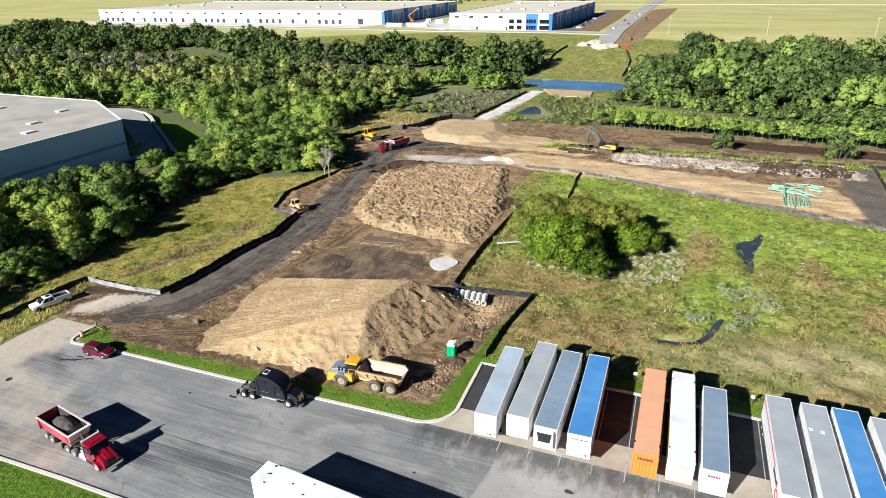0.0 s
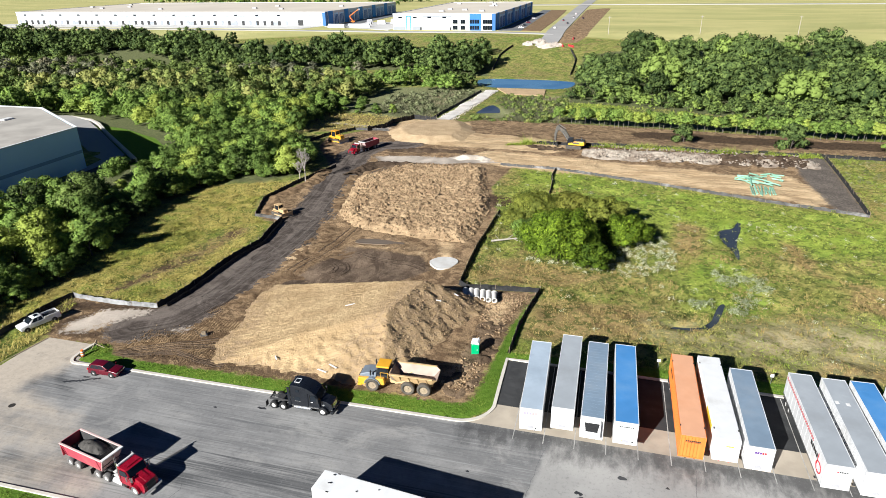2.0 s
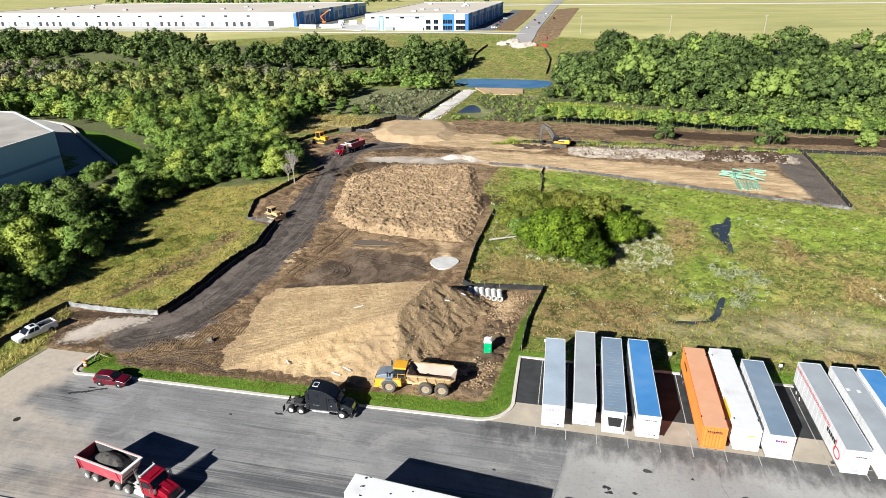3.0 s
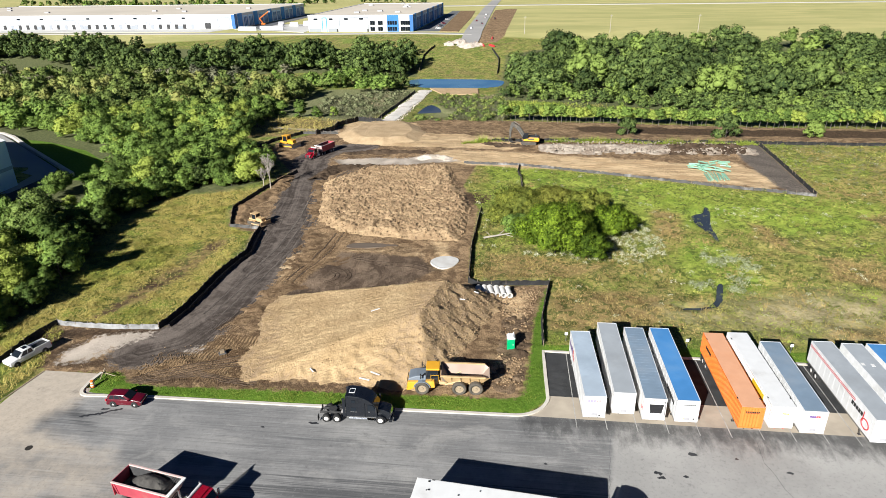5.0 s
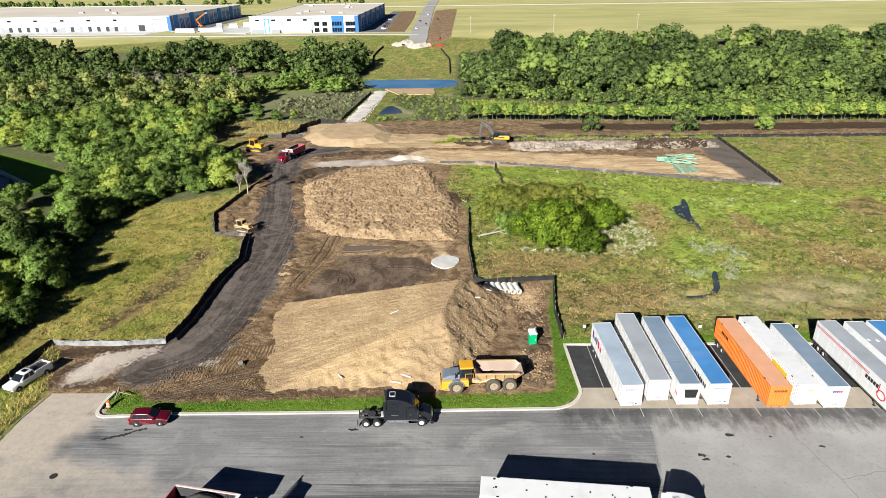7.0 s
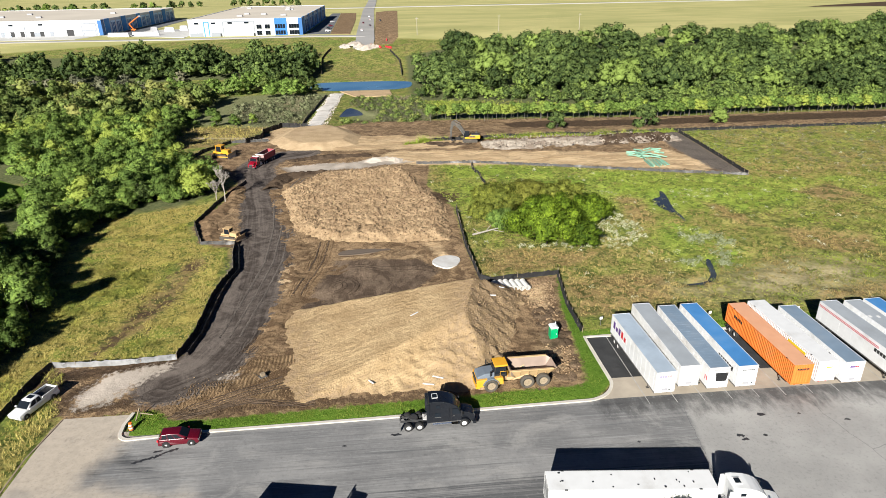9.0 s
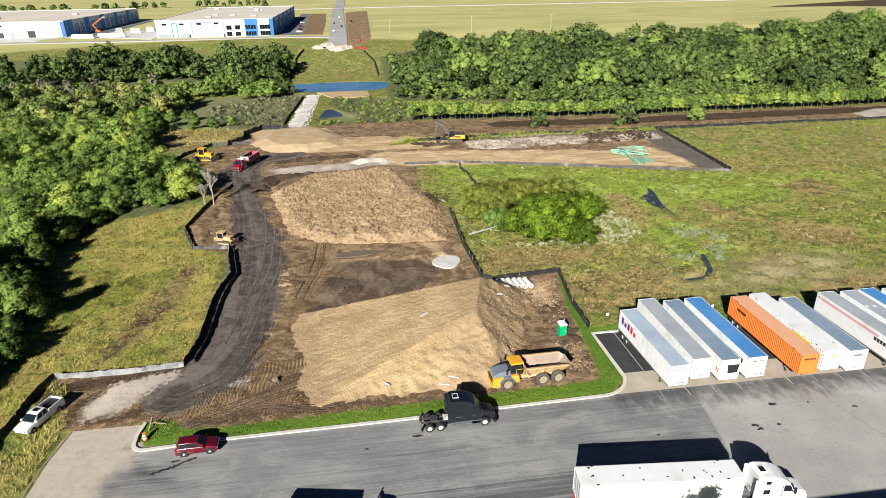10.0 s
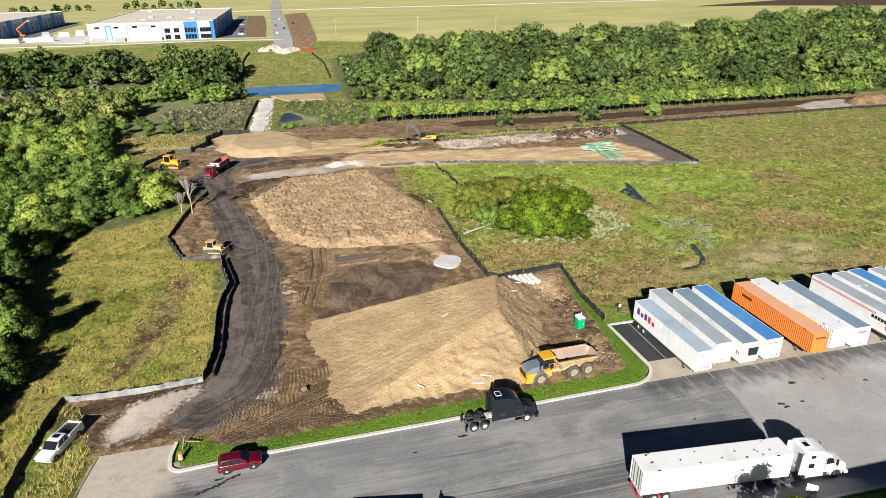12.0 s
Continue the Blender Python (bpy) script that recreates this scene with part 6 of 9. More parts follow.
def far_hall(name, x0, x1, y0, y1, z0, z1, label, bays, docks):
    h = thing(name, label, "building")
    part("wall", slab([(x0, y0), (x1, y0), (x1 + 2, y1), (x0, y1)], z0 - 3, z1), "wall_white", h)
    part("roof", slab([(x0 + 1, y0 + 1), (x1 - 1, y0 + 1), (x1 + 1, y1 - 1), (x0 + 1, y1 - 1)], z1, z1 + 0.15), "roof_cream", h, "cream flat roof")
    part("parapet", sweep([(x0, y0), (x1, y0), (x1 + 2, y1), (x0, y1), (x0, y0)], 0.8, z1 - 0.1, z1 + 0.5), "wall_white", h)
    r = random.Random(int(-x0))
    for i in range(9):
        ux, uy = r.uniform(x0 + 12, x1 - 12), r.uniform(y0 + 15, y1 - 15)
        part("roof_unit", boxed(ux - 2.2, ux + 2.2, uy - 1.4, uy + 1.4, z1 + 0.15, z1 + 1.5, 0.1), "grey_mark", h, "grey roof unit")
    end = x1 - 36
    w = (end - x0) / bays
    for i in range(bays):
        a = x0 + i * w
        if docks:
            if i % 3 != 1:
                part("wall_outline", frame_of(bmesh.new(), a + 1, a + w - 1, y0, z0 - 1, z1 - 3.4, 0.7, 0.12), "wall_grey", h, "grey outline of a wall panel")
            for k in range(3):
                x = a + w * (k + 0.5) / 3
                part("dock_door", boxed(x - 1.5, x + 1.5, y0 - 0.25, y0 - 0.05, z0 + 0.4, z0 + 4.6, 0.05), "black_plastic" if (i + k) % 3 else "wall_grey", h, "dark open dock door" if (i + k) % 3 else "grey closed dock door")
            part("plinth", boxed(a + w * 0.1, a + w * 0.5, y0 - 0.15, y0 - 0.01, z0 - 2, z0 + 3.6), "wall_grey" if i % 2 else "side_wall", h, "pale grey lower wall")
        else:
            if i == 1:
                part("wall_outline", frame_of(bmesh.new(), a + 0.4, a + w - 0.4, y0, z0 - 1, z1 - 1.2, 0.8, 0.12), "wall_grey", h, "grey outline of a wall panel")
            elif i == 0:
                part("wall_outline", frame_of(bmesh.new(), a + w * 0.45, a + w * 0.62, y0, z0 - 1, z1 - 1.2, 0.8, 0.12), "wall_blue", h, "blue-grey outline of a wall panel")
            for k in ((0.02, 0.42), (0.66, 0.98)) if i != 1 else ():
                part("plinth", boxed(a + w * k[0], a + w * k[1], y0 - 0.15, y0 - 0.01, z0 - 2, z0 + 2.8), "wall_grey", h, "grey lower wall")
            part("door", boxed(a + w * 0.93, a + w * 0.93 + 1.3, y0 - 0.25, y0 - 0.02, z0 - 0.4, z0 + 2.2), "black_plastic", h, "dark door")
        for k in (0.25, 0.75) if not docks else (0.5,):
            part("window", boxed(a + w * k - 1.7, a + w * k + 1.7, y0 - 0.2, y0 - 0.02, z1 - 3.2, z1 - 1.9, 0.03), "glass", h, "small dark high window")
    if docks:
        part("wall_outline", frame_of(bmesh.new(), x1 - 16, x1 - 4, y0, z0 - 1, z1 - 2.0, 0.7, 0.12), "wall_grey", h, "grey outline of a wall panel")
        part("wall_outline", frame_of(bmesh.new(), x1 - 15, x1 - 5, y0, z0 - 1, z0 + 5.0, 0.7, 0.12), "wall_grey", h, "grey outline of a wall panel")
        part("dock_door", boxed(x1 - 28, x1 - 22.5, y0 - 0.25, y0 - 0.05, z0 - 0.4, z0 + 5.6, 0.05), "black_plastic", h, "large dark open drive-in door")
    # glazed office corner
    else:
        part("window_bay", boxed(x1 - 21, x1 - 11.6, y0 - 0.45, y0 - 0.02, z0 - 0.4, z1 + 0.3, 0.05), "bay_blue", h, "blue office bay")
    part("corner_panel", boxed(x1 - 2.6, x1 + 0.5, y0 - 0.3, y0 + 5, z0 - 0.4, z1 + 0.3, 0.05), "corner_blue", h, "dark blue corner panel")
    for row in range(0 if docks else 2):
        z = z0 + 0.6 + row * 4.7
        for x, n_ in ((x1 - 35, 2), (x1 - 28.5, 2), (x1 - 20.6, 4), (x1 - 9.9, 4)):
            for k in range(n_):
                part("window", boxed(x + k * 2.0, x + k * 2.0 + 1.7, y0 - 0.6, y0 - 0.05, z, z + 3.0, 0.03), "glass", h, "dark office window")
    k = int((y1 - y0) / 12)
    for i in range(k):
        y = y0 + 7 + i * (y1 - y0 - 10) / k
        xr = x1 + 2 * (y - y0) / (y1 - y0)
        blue = i % 6 in (0, 3)
        part("side_panel", boxed(xr - 0.2, xr + 0.45, y, y + 9.5, z0 - 0.5, z1 + (0.6 if blue else -1.6)), "wall_blue" if blue else "side_wall", h, "blue wall panel" if blue else "pale wall panel tinted skylight blue")
        for q in range(0 if blue else 3):
            part("window", boxed(xr + 0.3, xr + 0.6, y + 0.9 + q * 3.0, y + 2.5 + q * 3.0, z0 + 1.0, z1 - 3.0), "corner_blue", h, "tall dark blue window")
    return h


far_hall("far_warehouse", -203, -116, 525, 724, 5, 17.4, "white far warehouse with a cream roof and blue office corner", 2, False)
far_hall("far_warehouse", -640, -282, 560, 750, 4.5, 16.8, "long white far warehouse with dock doors and blue corner", 14, True)
tagged(new("road_dock", finish("road", slab([(-650, 530), (-290, 526), (-282, 559.7), (-650, 559.7)], 3.6, 5.22), "court_white")), "white concrete dock apron of the long warehouse", "road", kind="structure")
tagged(new("road_front", finish("road", sweep(dense([(-660, 521), (-290, 516), (-205, 512), (-110, 514), (-66, 508)], 30), 8, -0.6, 0.45, lift=height), "road_grey")), "grey service road before the far warehouses", "road", kind="structure")
tagged(new("road_side_far", finish("road", slab([(-277, 556), (-258, 552), (-262, 745), (-278, 748)], 4.6, 5.26), "park_asphalt")), "dark asphalt strip beside the long warehouse", "road", kind="structure")
# walls and stacks standing in the court
for i, (x, y, lx, lz) in enumerate(((-262, 540, 17, 3.2), (-243, 546, 21, 3.0), (-236, 584, 8, 3.5), (-226, 592, 7, 4.0), (-246, 578, 5, 2.5), (-254, 600, 6, 3.0), (-231, 610, 5, 3.0))):
    st = thing("site_block", "white stacked wall panels in the far court", "panel stack", "panel stacks", at=pose(x, y, 5.2, 0, 0, -6 + 7 * (i % 3)))
    for k in range(3):
        part("wall_panel", boxed(-lx / 2 + k * 0.3, lx / 2 - k * 0.2, -1.2, 1.2, k * lz / 3, (k + 0.92) * lz / 3, 0.04), "wall_white" if i < 4 else "grey_mark", st)
lift = thing("boom_lift", "orange boom lift raised beside the long warehouse", "boom lift", at=pose(-270, 596, 5.2, 0, 0, 30))
part("base", boxed(-1.8, 1.8, -1.2, 1.2, 0.4, 1.8, 0.2), "orange_plastic", lift)
part("boom", rod(rod(bmesh.new(), (0, 0, 1.6), (-3, 0, 6), 0.5), (-3, 0, 6), (6, 0, 12), 0.45), "orange_plastic", lift)
part("basket", boxed(5.6, 7.4, -1, 1, 11.2, 12.6, 0.1), "grey_mark", lift)
for x in (-1.3, 1.3):
    part("axle", rod(bmesh.new(), (x, -1.3, 0.5), (x, 1.3, 0.5), 0.5, seg=12), "rubber", lift)
tagged(new("road_spoil", finish("road", slab([(-94, 524), (-78.5, 521), (-79, 600), (-80.5, 700), (-84, 800), (-102, 800)], 4.4, 5.25), "brown_earth")), "rough brown soil strip between car park and far road", "ground", kind="structure")
tagged(new("road_far", finish("road", sweep(dense([(-67, 458), (-66, 490), (-67, 565), (-68.5, 680), (-70.5, 850), (-69.5, 1100), (-71, 1300)], 20), 14, -0.5, 0.5, lift=height), "road_grey")), "pale far road under construction", "road", kind="structure")
tagged(new("road_cross", finish("road", sweep(dense([(-260, 905), (-4, 917), (490, 917), (1400, 930)], 40), 9, -0.5, 0.9, lift=height), "road_grey")), "pale far country road", "road", kind="structure")
tagged(new("road_court", finish("road", slab([(-280, 552), (-206, 520), (-206, 600), (-278, 610)], 4.6, 5.2), "court_white")), "white unpaved court between the far warehouses", "road", kind="structure")
tagged(new("road_park", finish("road", slab([(-113, 524), (-94.4, 524), (-102.4, 800), (-112, 800)], 4.6, 5.2), "park_asphalt")), "dark car park beside the far warehouse", "road", kind="structure")
tagged(new("sand_bank", finish("bank", slab([(-75.5, 328), (-50, 327.6), (-48.7, 311), (-67, 310.5)], -9, -6.75), "sand_earth")), "tan sand platform by the river", "ground", kind="structure")


# ---------- silt fences ----------
POST = finish("post", boxed(-0.03, 0.03, -0.03, 0.03, -0.3, 1.05), "stake_wood")


def silt_fence(path, mat, label, tall=0.85, gap=2.4, posts=True):
    f = thing("silt_fence", label, "fence", "silt fences round the site")
    P = dense(path, gap)
    Q = dense(P, 0.6)
    r = random.Random(len(P))
    bm = bmesh.new()
    rows = []
    for i, (x, y) in enumerate(Q):
        a, c = Q[max(i - 1, 0)], Q[min(i + 1, len(Q) - 1)]
        d = Vector((c[0] - a[0], c[1] - a[1])).normalized()
        nx, ny = -d.y, d.x
        w, z = r.uniform(-0.22, 0.22), land(x, y)
        top = tall * r.uniform(0.72, 1.0)
        rows.append([bm.verts.new(v) for v in ((x + nx * 0.25, y + ny * 0.25, z - 0.1), (x + nx * w + nx * 0.02, y + ny * w + ny * 0.02, z + top * 0.45), (x + nx * 0.02, y + ny * 0.02, z + top),
                                               (x - nx * 0.02, y - ny * 0.02, z + top), (x + nx * w - nx * 0.02, y + ny * w - ny * 0.02, z + top * 0.45), (x - nx * 0.25, y - ny * 0.25, z - 0.1))])
    for s, t in zip(rows, rows[1:]):
        for i in range(5):
            bm.faces.new((s[i], s[i + 1], t[i + 1], t[i]))
    part("fabric", bm, mat, f)
    if posts:
        for x, y in P:
            p = part("post", POST, None, f)
            p.matrix_basis = pose(x, y, land(x, y), r.uniform(-6, 6), r.uniform(-6, 6), r.uniform(0, 90)) @ Matrix.Diagonal((1, 1, tall / 0.85, 1))
    return f


BLACK = "black woven silt fence on wooden stakes"
silt_fence([(-99.6, 44), (-99.9, 52), (-100.1, 58.3), (-99.8, 62.2), (-99.5, 67), (-98.8, 70.7)], "fabric_black", BLACK + " beside the drive", 1.0)
silt_fence([(-98.8, 70.7), (-95.6, 70.5), (-89.4, 70.3), (-82.2, 70.9)], "fabric_white", "sunlit grey-white silt fence on stakes", 0.85)
silt_fence([(-82.2, 70.9), (-81.4, 77.3), (-81.9, 89.8), (-81.6, 95), (-80.6, 100), (-82.4, 108), (-83.2, 114)], "fabric_black", BLACK + " along the haul road", 1.1)
silt_fence([(-80.9, 71.6), (-80.3, 77.6), (-80.6, 89.4), (-80.4, 95), (-79.6, 100.2), (-81.2, 108), (-82.2, 112.6)], "fabric_black", "slumped fold of black silt fabric along the haul road", 0.75, 2.4, False)
silt_fence([(-90.3, 114.6), (-83.2, 114)], "fabric_grey", "short grey silt fence across the bank", 0.8)
silt_fence([(-90.3, 114.6), (-94.5, 126), (-93.0, 140), (-89.5, 157)], "fabric_black", BLACK + " along the woods", 1.0)
silt_fence([(-36.4, 130), (-36.9, 107), (-36.2, 91.6), (-34.7, 90.5), (-22.2, 92.1)], "fabric_black", BLACK + " along the meadow", 1.0)
silt_fence([(-22.2, 92.1), (-23.3, 84), (-23.8, 79.7), (-23.9, 71.5)], "fabric_black", BLACK + " behind the verge", 1.0)
silt_fence([(-43.7, 169.5), (-27.4, 168.5), (-0.2, 159.9), (27.9, 150.2), (34.9, 148.5), (43.2, 145.9)], "fabric_grey", "greyish sagging silt fence along the pad", 0.8)
silt_fence([(43.2, 145.9), (45.3, 172), (47.2, 199.7)], "fabric_black", BLACK + " closing the pad", 1.1)
silt_fence([(-37, 197.5), (-8, 200), (47.2, 199.7), (97.4, 199.5), (150, 198.6), (230, 196)], "fabric_black", BLACK + " along the dirt road", 1.1, 3.0)
silt_fence([(-104, 160), (-112, 178), (-110, 192), (-104, 206)], "fabric_black", BLACK + " round the turning place", 1.2)
silt_fence([(-104, 206), (-92, 208)], "fabric_grey", "grey silt fence by the turning place", 1.0)
silt_fence([(-99, 205), (-95, 214), (-97, 226), (-92, 238), (-82, 236)], "fabric_black", "black silt fence folded over a sand bank", 2.0)
silt_fence([(-27.8, 168.0), (-28.2, 163), (-27.3, 155.9), (-26.9, 146)], "fabric_black", "short black silt fence in the meadow", 0.9)
silt_fence([(-84.6, 236), (-84.4, 262), (-83.6, 280), (-81.8, 318)], "fabric_black", "black silt fence along the causeway", 1.2, 4.0)
silt_fence([(-48, 446), (-42.5, 420), (-42, 398), (-42, 379)], "fabric_black", "black silt fence down the far bank", 1.6, 5.0)
silt_fence([(-89, 456), (-91.5, 440), (-93, 426), (-90, 388)], "fabric_black", "black silt fence beside the far slope", 1.6, 5.0)


# ---------- wheels ----------
def tyre_mesh(r, w, mat="rubber"):
    bm = bmesh.new()
    prof = [(r * 0.60, -w / 2), (r * 0.93, -w / 2), (r, -w * 0.36), (r, w * 0.36), (r * 0.93, w / 2), (r * 0.60, w / 2)]
    seg = 20
    rings = [[bm.verts.new((q * math.cos(6.2832 * i / seg), y, q * math.sin(6.2832 * i / seg))) for q, y in prof] for i in range(seg)]
    for i in range(seg):
        a, c = rings[i], rings[(i + 1) % seg]
        for k in range(len(prof)):
            bm.faces.new((a[k], a[(k + 1) % len(prof)], c[(k + 1) % len(prof)], c[k]))
    return finish("tyre", bm, mat, True)


def rim_mesh(r, w, mat):
    bm = bmesh.new()
    rod(bm, (0, -w * 0.36, 0), (0, w * 0.36, 0), r * 0.61, seg=18)
    rod(bm, (0, -w * 0.47, 0), (0, w * 0.47, 0), r * 0.27, r * 0.22, seg=12)
    for i in range(8):
        a = 6.2832 * i / 8
        rod(bm, (r * 0.42 * math.cos(a), -w * 0.42, r * 0.42 * math.sin(a)), (r * 0.42 * math.cos(a), w * 0.42, r * 0.42 * math.sin(a)), r * 0.045, seg=6)
    return finish("rim", bm, mat)


WHEELS = {}


def wheel(parent, x, y, r=0.5, w=0.3, rim="hub_white", tyre="rubber", along_y=False):
    """A wheel (tyre with its rim) with its axle across the vehicle."""
    tyre = "pale_rubber" if rim == "dust_white" else tyre
    key = (r, w, rim, tyre)
    if key not in WHEELS:
        WHEELS[key] = (tyre_mesh(r, w, tyre), rim_mesh(r, w, rim))
    t = part("wheel", WHEELS[key][0], None, parent)
    t.matrix_basis = pose(x, y, r, 0, 0, 90 if along_y else 0)
    part("rim", WHEELS[key][1], None, t)
    return t


# ---------- trailers ----------
def mark(parent, mat, x0, x1, y0, y1, z0, z1, label=""):
    return part("mark", boxed(x0, x1, y0, y1, z0, z1), mat, parent, label)


def corrugate(bm, along, lo, hi, z0, z1, at, out):
    """A corrugated sheet along x or y with its waves pushed out."""
    pts, p = [], lo
    while p < hi - 0.3:
        pts += [(p, 0), (p + 0.11, 0), (p + 0.17, out), (p + 0.28, out)]
        p += 0.34
    pts.append((hi, 0))
    rows = []
    for q, o in pts:
        rows.append([bm.verts.new((q, at + o, z) if along == "x" else (at + o, q, z)) for z in (z0, z1)])
    for a, c in zip(rows, rows[1:]):
        bm.faces.new((a[0], c[0], c[1], a[1]))


def running_gear(t, length, rail="frame_steel", rims="hub_white"):
    part("chassis", box(box(bmesh.new(), -0.55, -0.40, 0.3, length - 0.2, 0.85, 1.15), 0.40, 0.55, 0.3, length - 0.2, 0.85, 1.15), rail, t)
    part("bogie", box(box(bmesh.new(), -0.6, 0.6, length - 3.6, length - 0.7, 0.62, 0.9), -1.1, 1.1, length - 2.6, length - 1.9, 0.42, 0.58), rail, t)
    for y in (length - 2.85, length - 1.55):
        for x in (-1.02, 1.02):
            wheel(t, x, y, 0.5, 0.52, rims, along_y=True)
    for x in (-0.85, 0.85):
        part("landing_leg", rod(box(bmesh.new(), x - 0.16, x + 0.16, 2.55, 2.85, 0.0, 0.06), (x, 2.7, 0.05), (x, 2.7, 1.1), 0.07), rail, t)
    part("bumper", box(box(box(bmesh.new(), -1.2, 1.2, length - 0.12, length - 0.02, 0.45, 0.57), -0.8, -0.7, length - 0.1, length - 0.03, 0.5, 1.1), 0.7, 0.8, length - 0.1, length - 0.03, 0.5, 1.1), rail, t)
    for x in (-1.02, 1.02):
        part("mudflap", boxed(x - 0.3, x + 0.3, length - 0.75, length - 0.72, 0.15, 0.85), "black_plastic", t)


def van_trailer(nx, ny, fx, length, roof, label, wall="white_paint", reefer=False, roof_edge="white_paint", top=4.1):
    t = thing("semi_trailer", label, "semi-trailer", "parked trailers", at=pose(nx, ny, 0, 0, 0, math.degrees(math.atan2(nx - fx, length))))
    part("body", boxed(-1.3, 1.3, 0, length, 1.12, top - 0.06, 0.05), wall, t)
    part("roof", boxed(-1.24, 1.24, 0.08, length - 0.08, top - 0.06, top, 0.02), roof, t)
    rim = bmesh.new()
    for x in (-1.3, 1.23):
        box(rim, x, x + 0.07, 0.02, length - 0.02, top - 0.10, top + 0.015)
    for y in (0.0, length - 0.10):
        box(rim, -1.3, 1.3, y, y + 0.10, top - 0.10, top + 0.016)
    part("roof_rail", rim, roof_edge, t)
    bows = bmesh.new()
    y = 0.7
    while y < length - 0.5:
        box(bows, -1.2, 1.2, y, y + 0.05, top - 0.005, top + (0.006 if reefer else 0.0012))
        y += 0.61 if reefer else 1.22
    tagged(part("roof_bow", bows, roof, t), kind="stuff")
    ribs = bmesh.new()
    y = 0.6
    while y < length:
        for x in (-1.312, 1.300):
            box(ribs, x, x + 0.012, y, y + 0.035, 1.25, top - 0.14)
        y += 1.22
    tagged(part("side_seam", ribs, wall, t), kind="stuff")
    part("bottom_rail", box(box(bmesh.new(), -1.315, -1.28, 0.02, length, 1.06, 1.24), 1.28, 1.315, 0.02, length, 1.06, 1.24), "steel", t)
    doors = bmesh.new()
    for x in (-1.2, 0.02):
        box(doors, x, x + 1.18, length, length + 0.03, 1.2, top - 0.2)
    part("rear_door", doors, wall, t)
    lamps = bmesh.new()
    for x in (-1.15, -0.2, 0, 0.2, 1.15):
        box(lamps, x - 0.05, x + 0.05, -0.02, 0, top - 0.2, top - 0.15)
    tagged(part("marker_lamp", lamps, "orange_plastic", t), kind="stuff")
    part("hose_panel", boxed(-0.35, 0.35, -0.03, 0.0, 1.4, 1.75, 0.01), "grey_mark", t)
    running_gear(t, length)
    if reefer:
        u = part("cooling_unit", boxed(-1.0, 1.0, -0.55, 0.0, 1.75, 3.95, 0.12), "warm_white", t, "white cooling unit on the nose")
        gr = bmesh.new()
        gv = [gr.verts.new(p) for p in ((-0.62, -0.60, 2.55), (0.62, -0.60, 2.55), (0.82, -0.60, 3.75), (-0.82, -0.60, 3.75))]
        bmesh.ops.extrude_face_region(gr, geom=[gr.faces.new(gv)])
        gr.verts.ensure_lookup_table()
        for v_ in gr.verts[4:]:
            v_.co.y += 0.06
        for k in range(6):
            box(gr, -0.7, 0.7, -0.63, -0.60, 2.66 + k * 0.19, 2.72 + k * 0.19)
        part("grille", gr, "black_plastic", u, "black slatted grille")
        part("panel", boxed(-0.85, 0.85, -0.60, -0.55, 1.85, 2.45, 0.02), "warm_white", u)
    return t


def container_trailer(nx, ny, fx, length, wall, roof, label, group="parked trailers", name="container_trailer"):
    t = thing(name, label, "container trailer", group, at=pose(nx, ny, 0, 0, 0, math.degrees(math.atan2(nx - fx, length))))
    z0, z1 = 1.2, 4.08
    bm = boxed(-1.24, 1.24, 0.06, length - 0.06, z0, z1 - 0.03)
    corrugate(bm, "y", 0.16, length - 0.16, z0 + 0.15, z1 - 0.12, -1.245, -0.045)
    corrugate(bm, "y", 0.16, length - 0.16, z0 + 0.15, z1 - 0.12, 1.245, 0.045)
    corrugate(bm, "x", -1.12, 1.12, z0 + 0.15, z1 - 0.12, 0.055, -0.045)
    part("body", bm, wall, t)
    part("roof", boxed(-1.24, 1.24, 0.05, length - 0.05, z1 - 0.03, z1 + 0.015, 0.01), roof, t)
    fr = bmesh.new()
    for y in (0.0, length - 0.14):
        for x in (-1.3, 1.16):
            box(fr, x, x + 0.14, y, y + 0.14, z0, z1, 0.01)
        for z in (z0, z1 - 0.12):
            box(fr, -1.16, 1.16, y, y + 0.13, z, z + 0.12)
    for x in (-1.3, 1.19):
        box(fr, x, x + 0.11, 0.14, length - 0.14, z0, z0 + 0.15)
        box(fr, x, x + 0.11, 0.14, length - 0.14, z1 - 0.10, z1)
    part("corner_frame", fr, wall, t)
    for x in (-1.24, 1.24):
        for y in (1.7, length - 1.7):
            part("lifting_point", boxed(x - 0.06, x + 0.06, y - 0.14, y + 0.14, z1 - 0.02, z1 + 0.035), "black_mark", t)
    bars = bmesh.new()
    for x in (-0.85, -0.35, 0.35, 0.85):
        rod(bars, (x, length + 0.02, z0 + 0.1), (x, length + 0.02, z1 - 0.1), 0.025, seg=6)
    tagged(part("lock_rod", bars, "steel", t), kind="stuff")
    running_gear(t, length, "red_mark" if wall != "orange_paint" else "frame_steel")
    return t


def side_blocks(t, mats, y0, size, gap, z0, z1, x=-1.318, talls=(1,)):
    """A row of plain coloured blocks in place of a name on the side."""
    y = y0
    for i, mt in enumerate(mats):
        mark(t, mt, x, x + 0.012, y - size, y, z0, z0 + (z1 - z0) * talls[i % len(talls)])
        y -= size + gap


def nose_blocks(t, mats, x0, size, gap, z0, z1, y=-0.008):
    x = x0
    for mt in mats:
        mark(t, mt, x, x + size, y, y + 0.014, z0, z1)
        x += size + gap


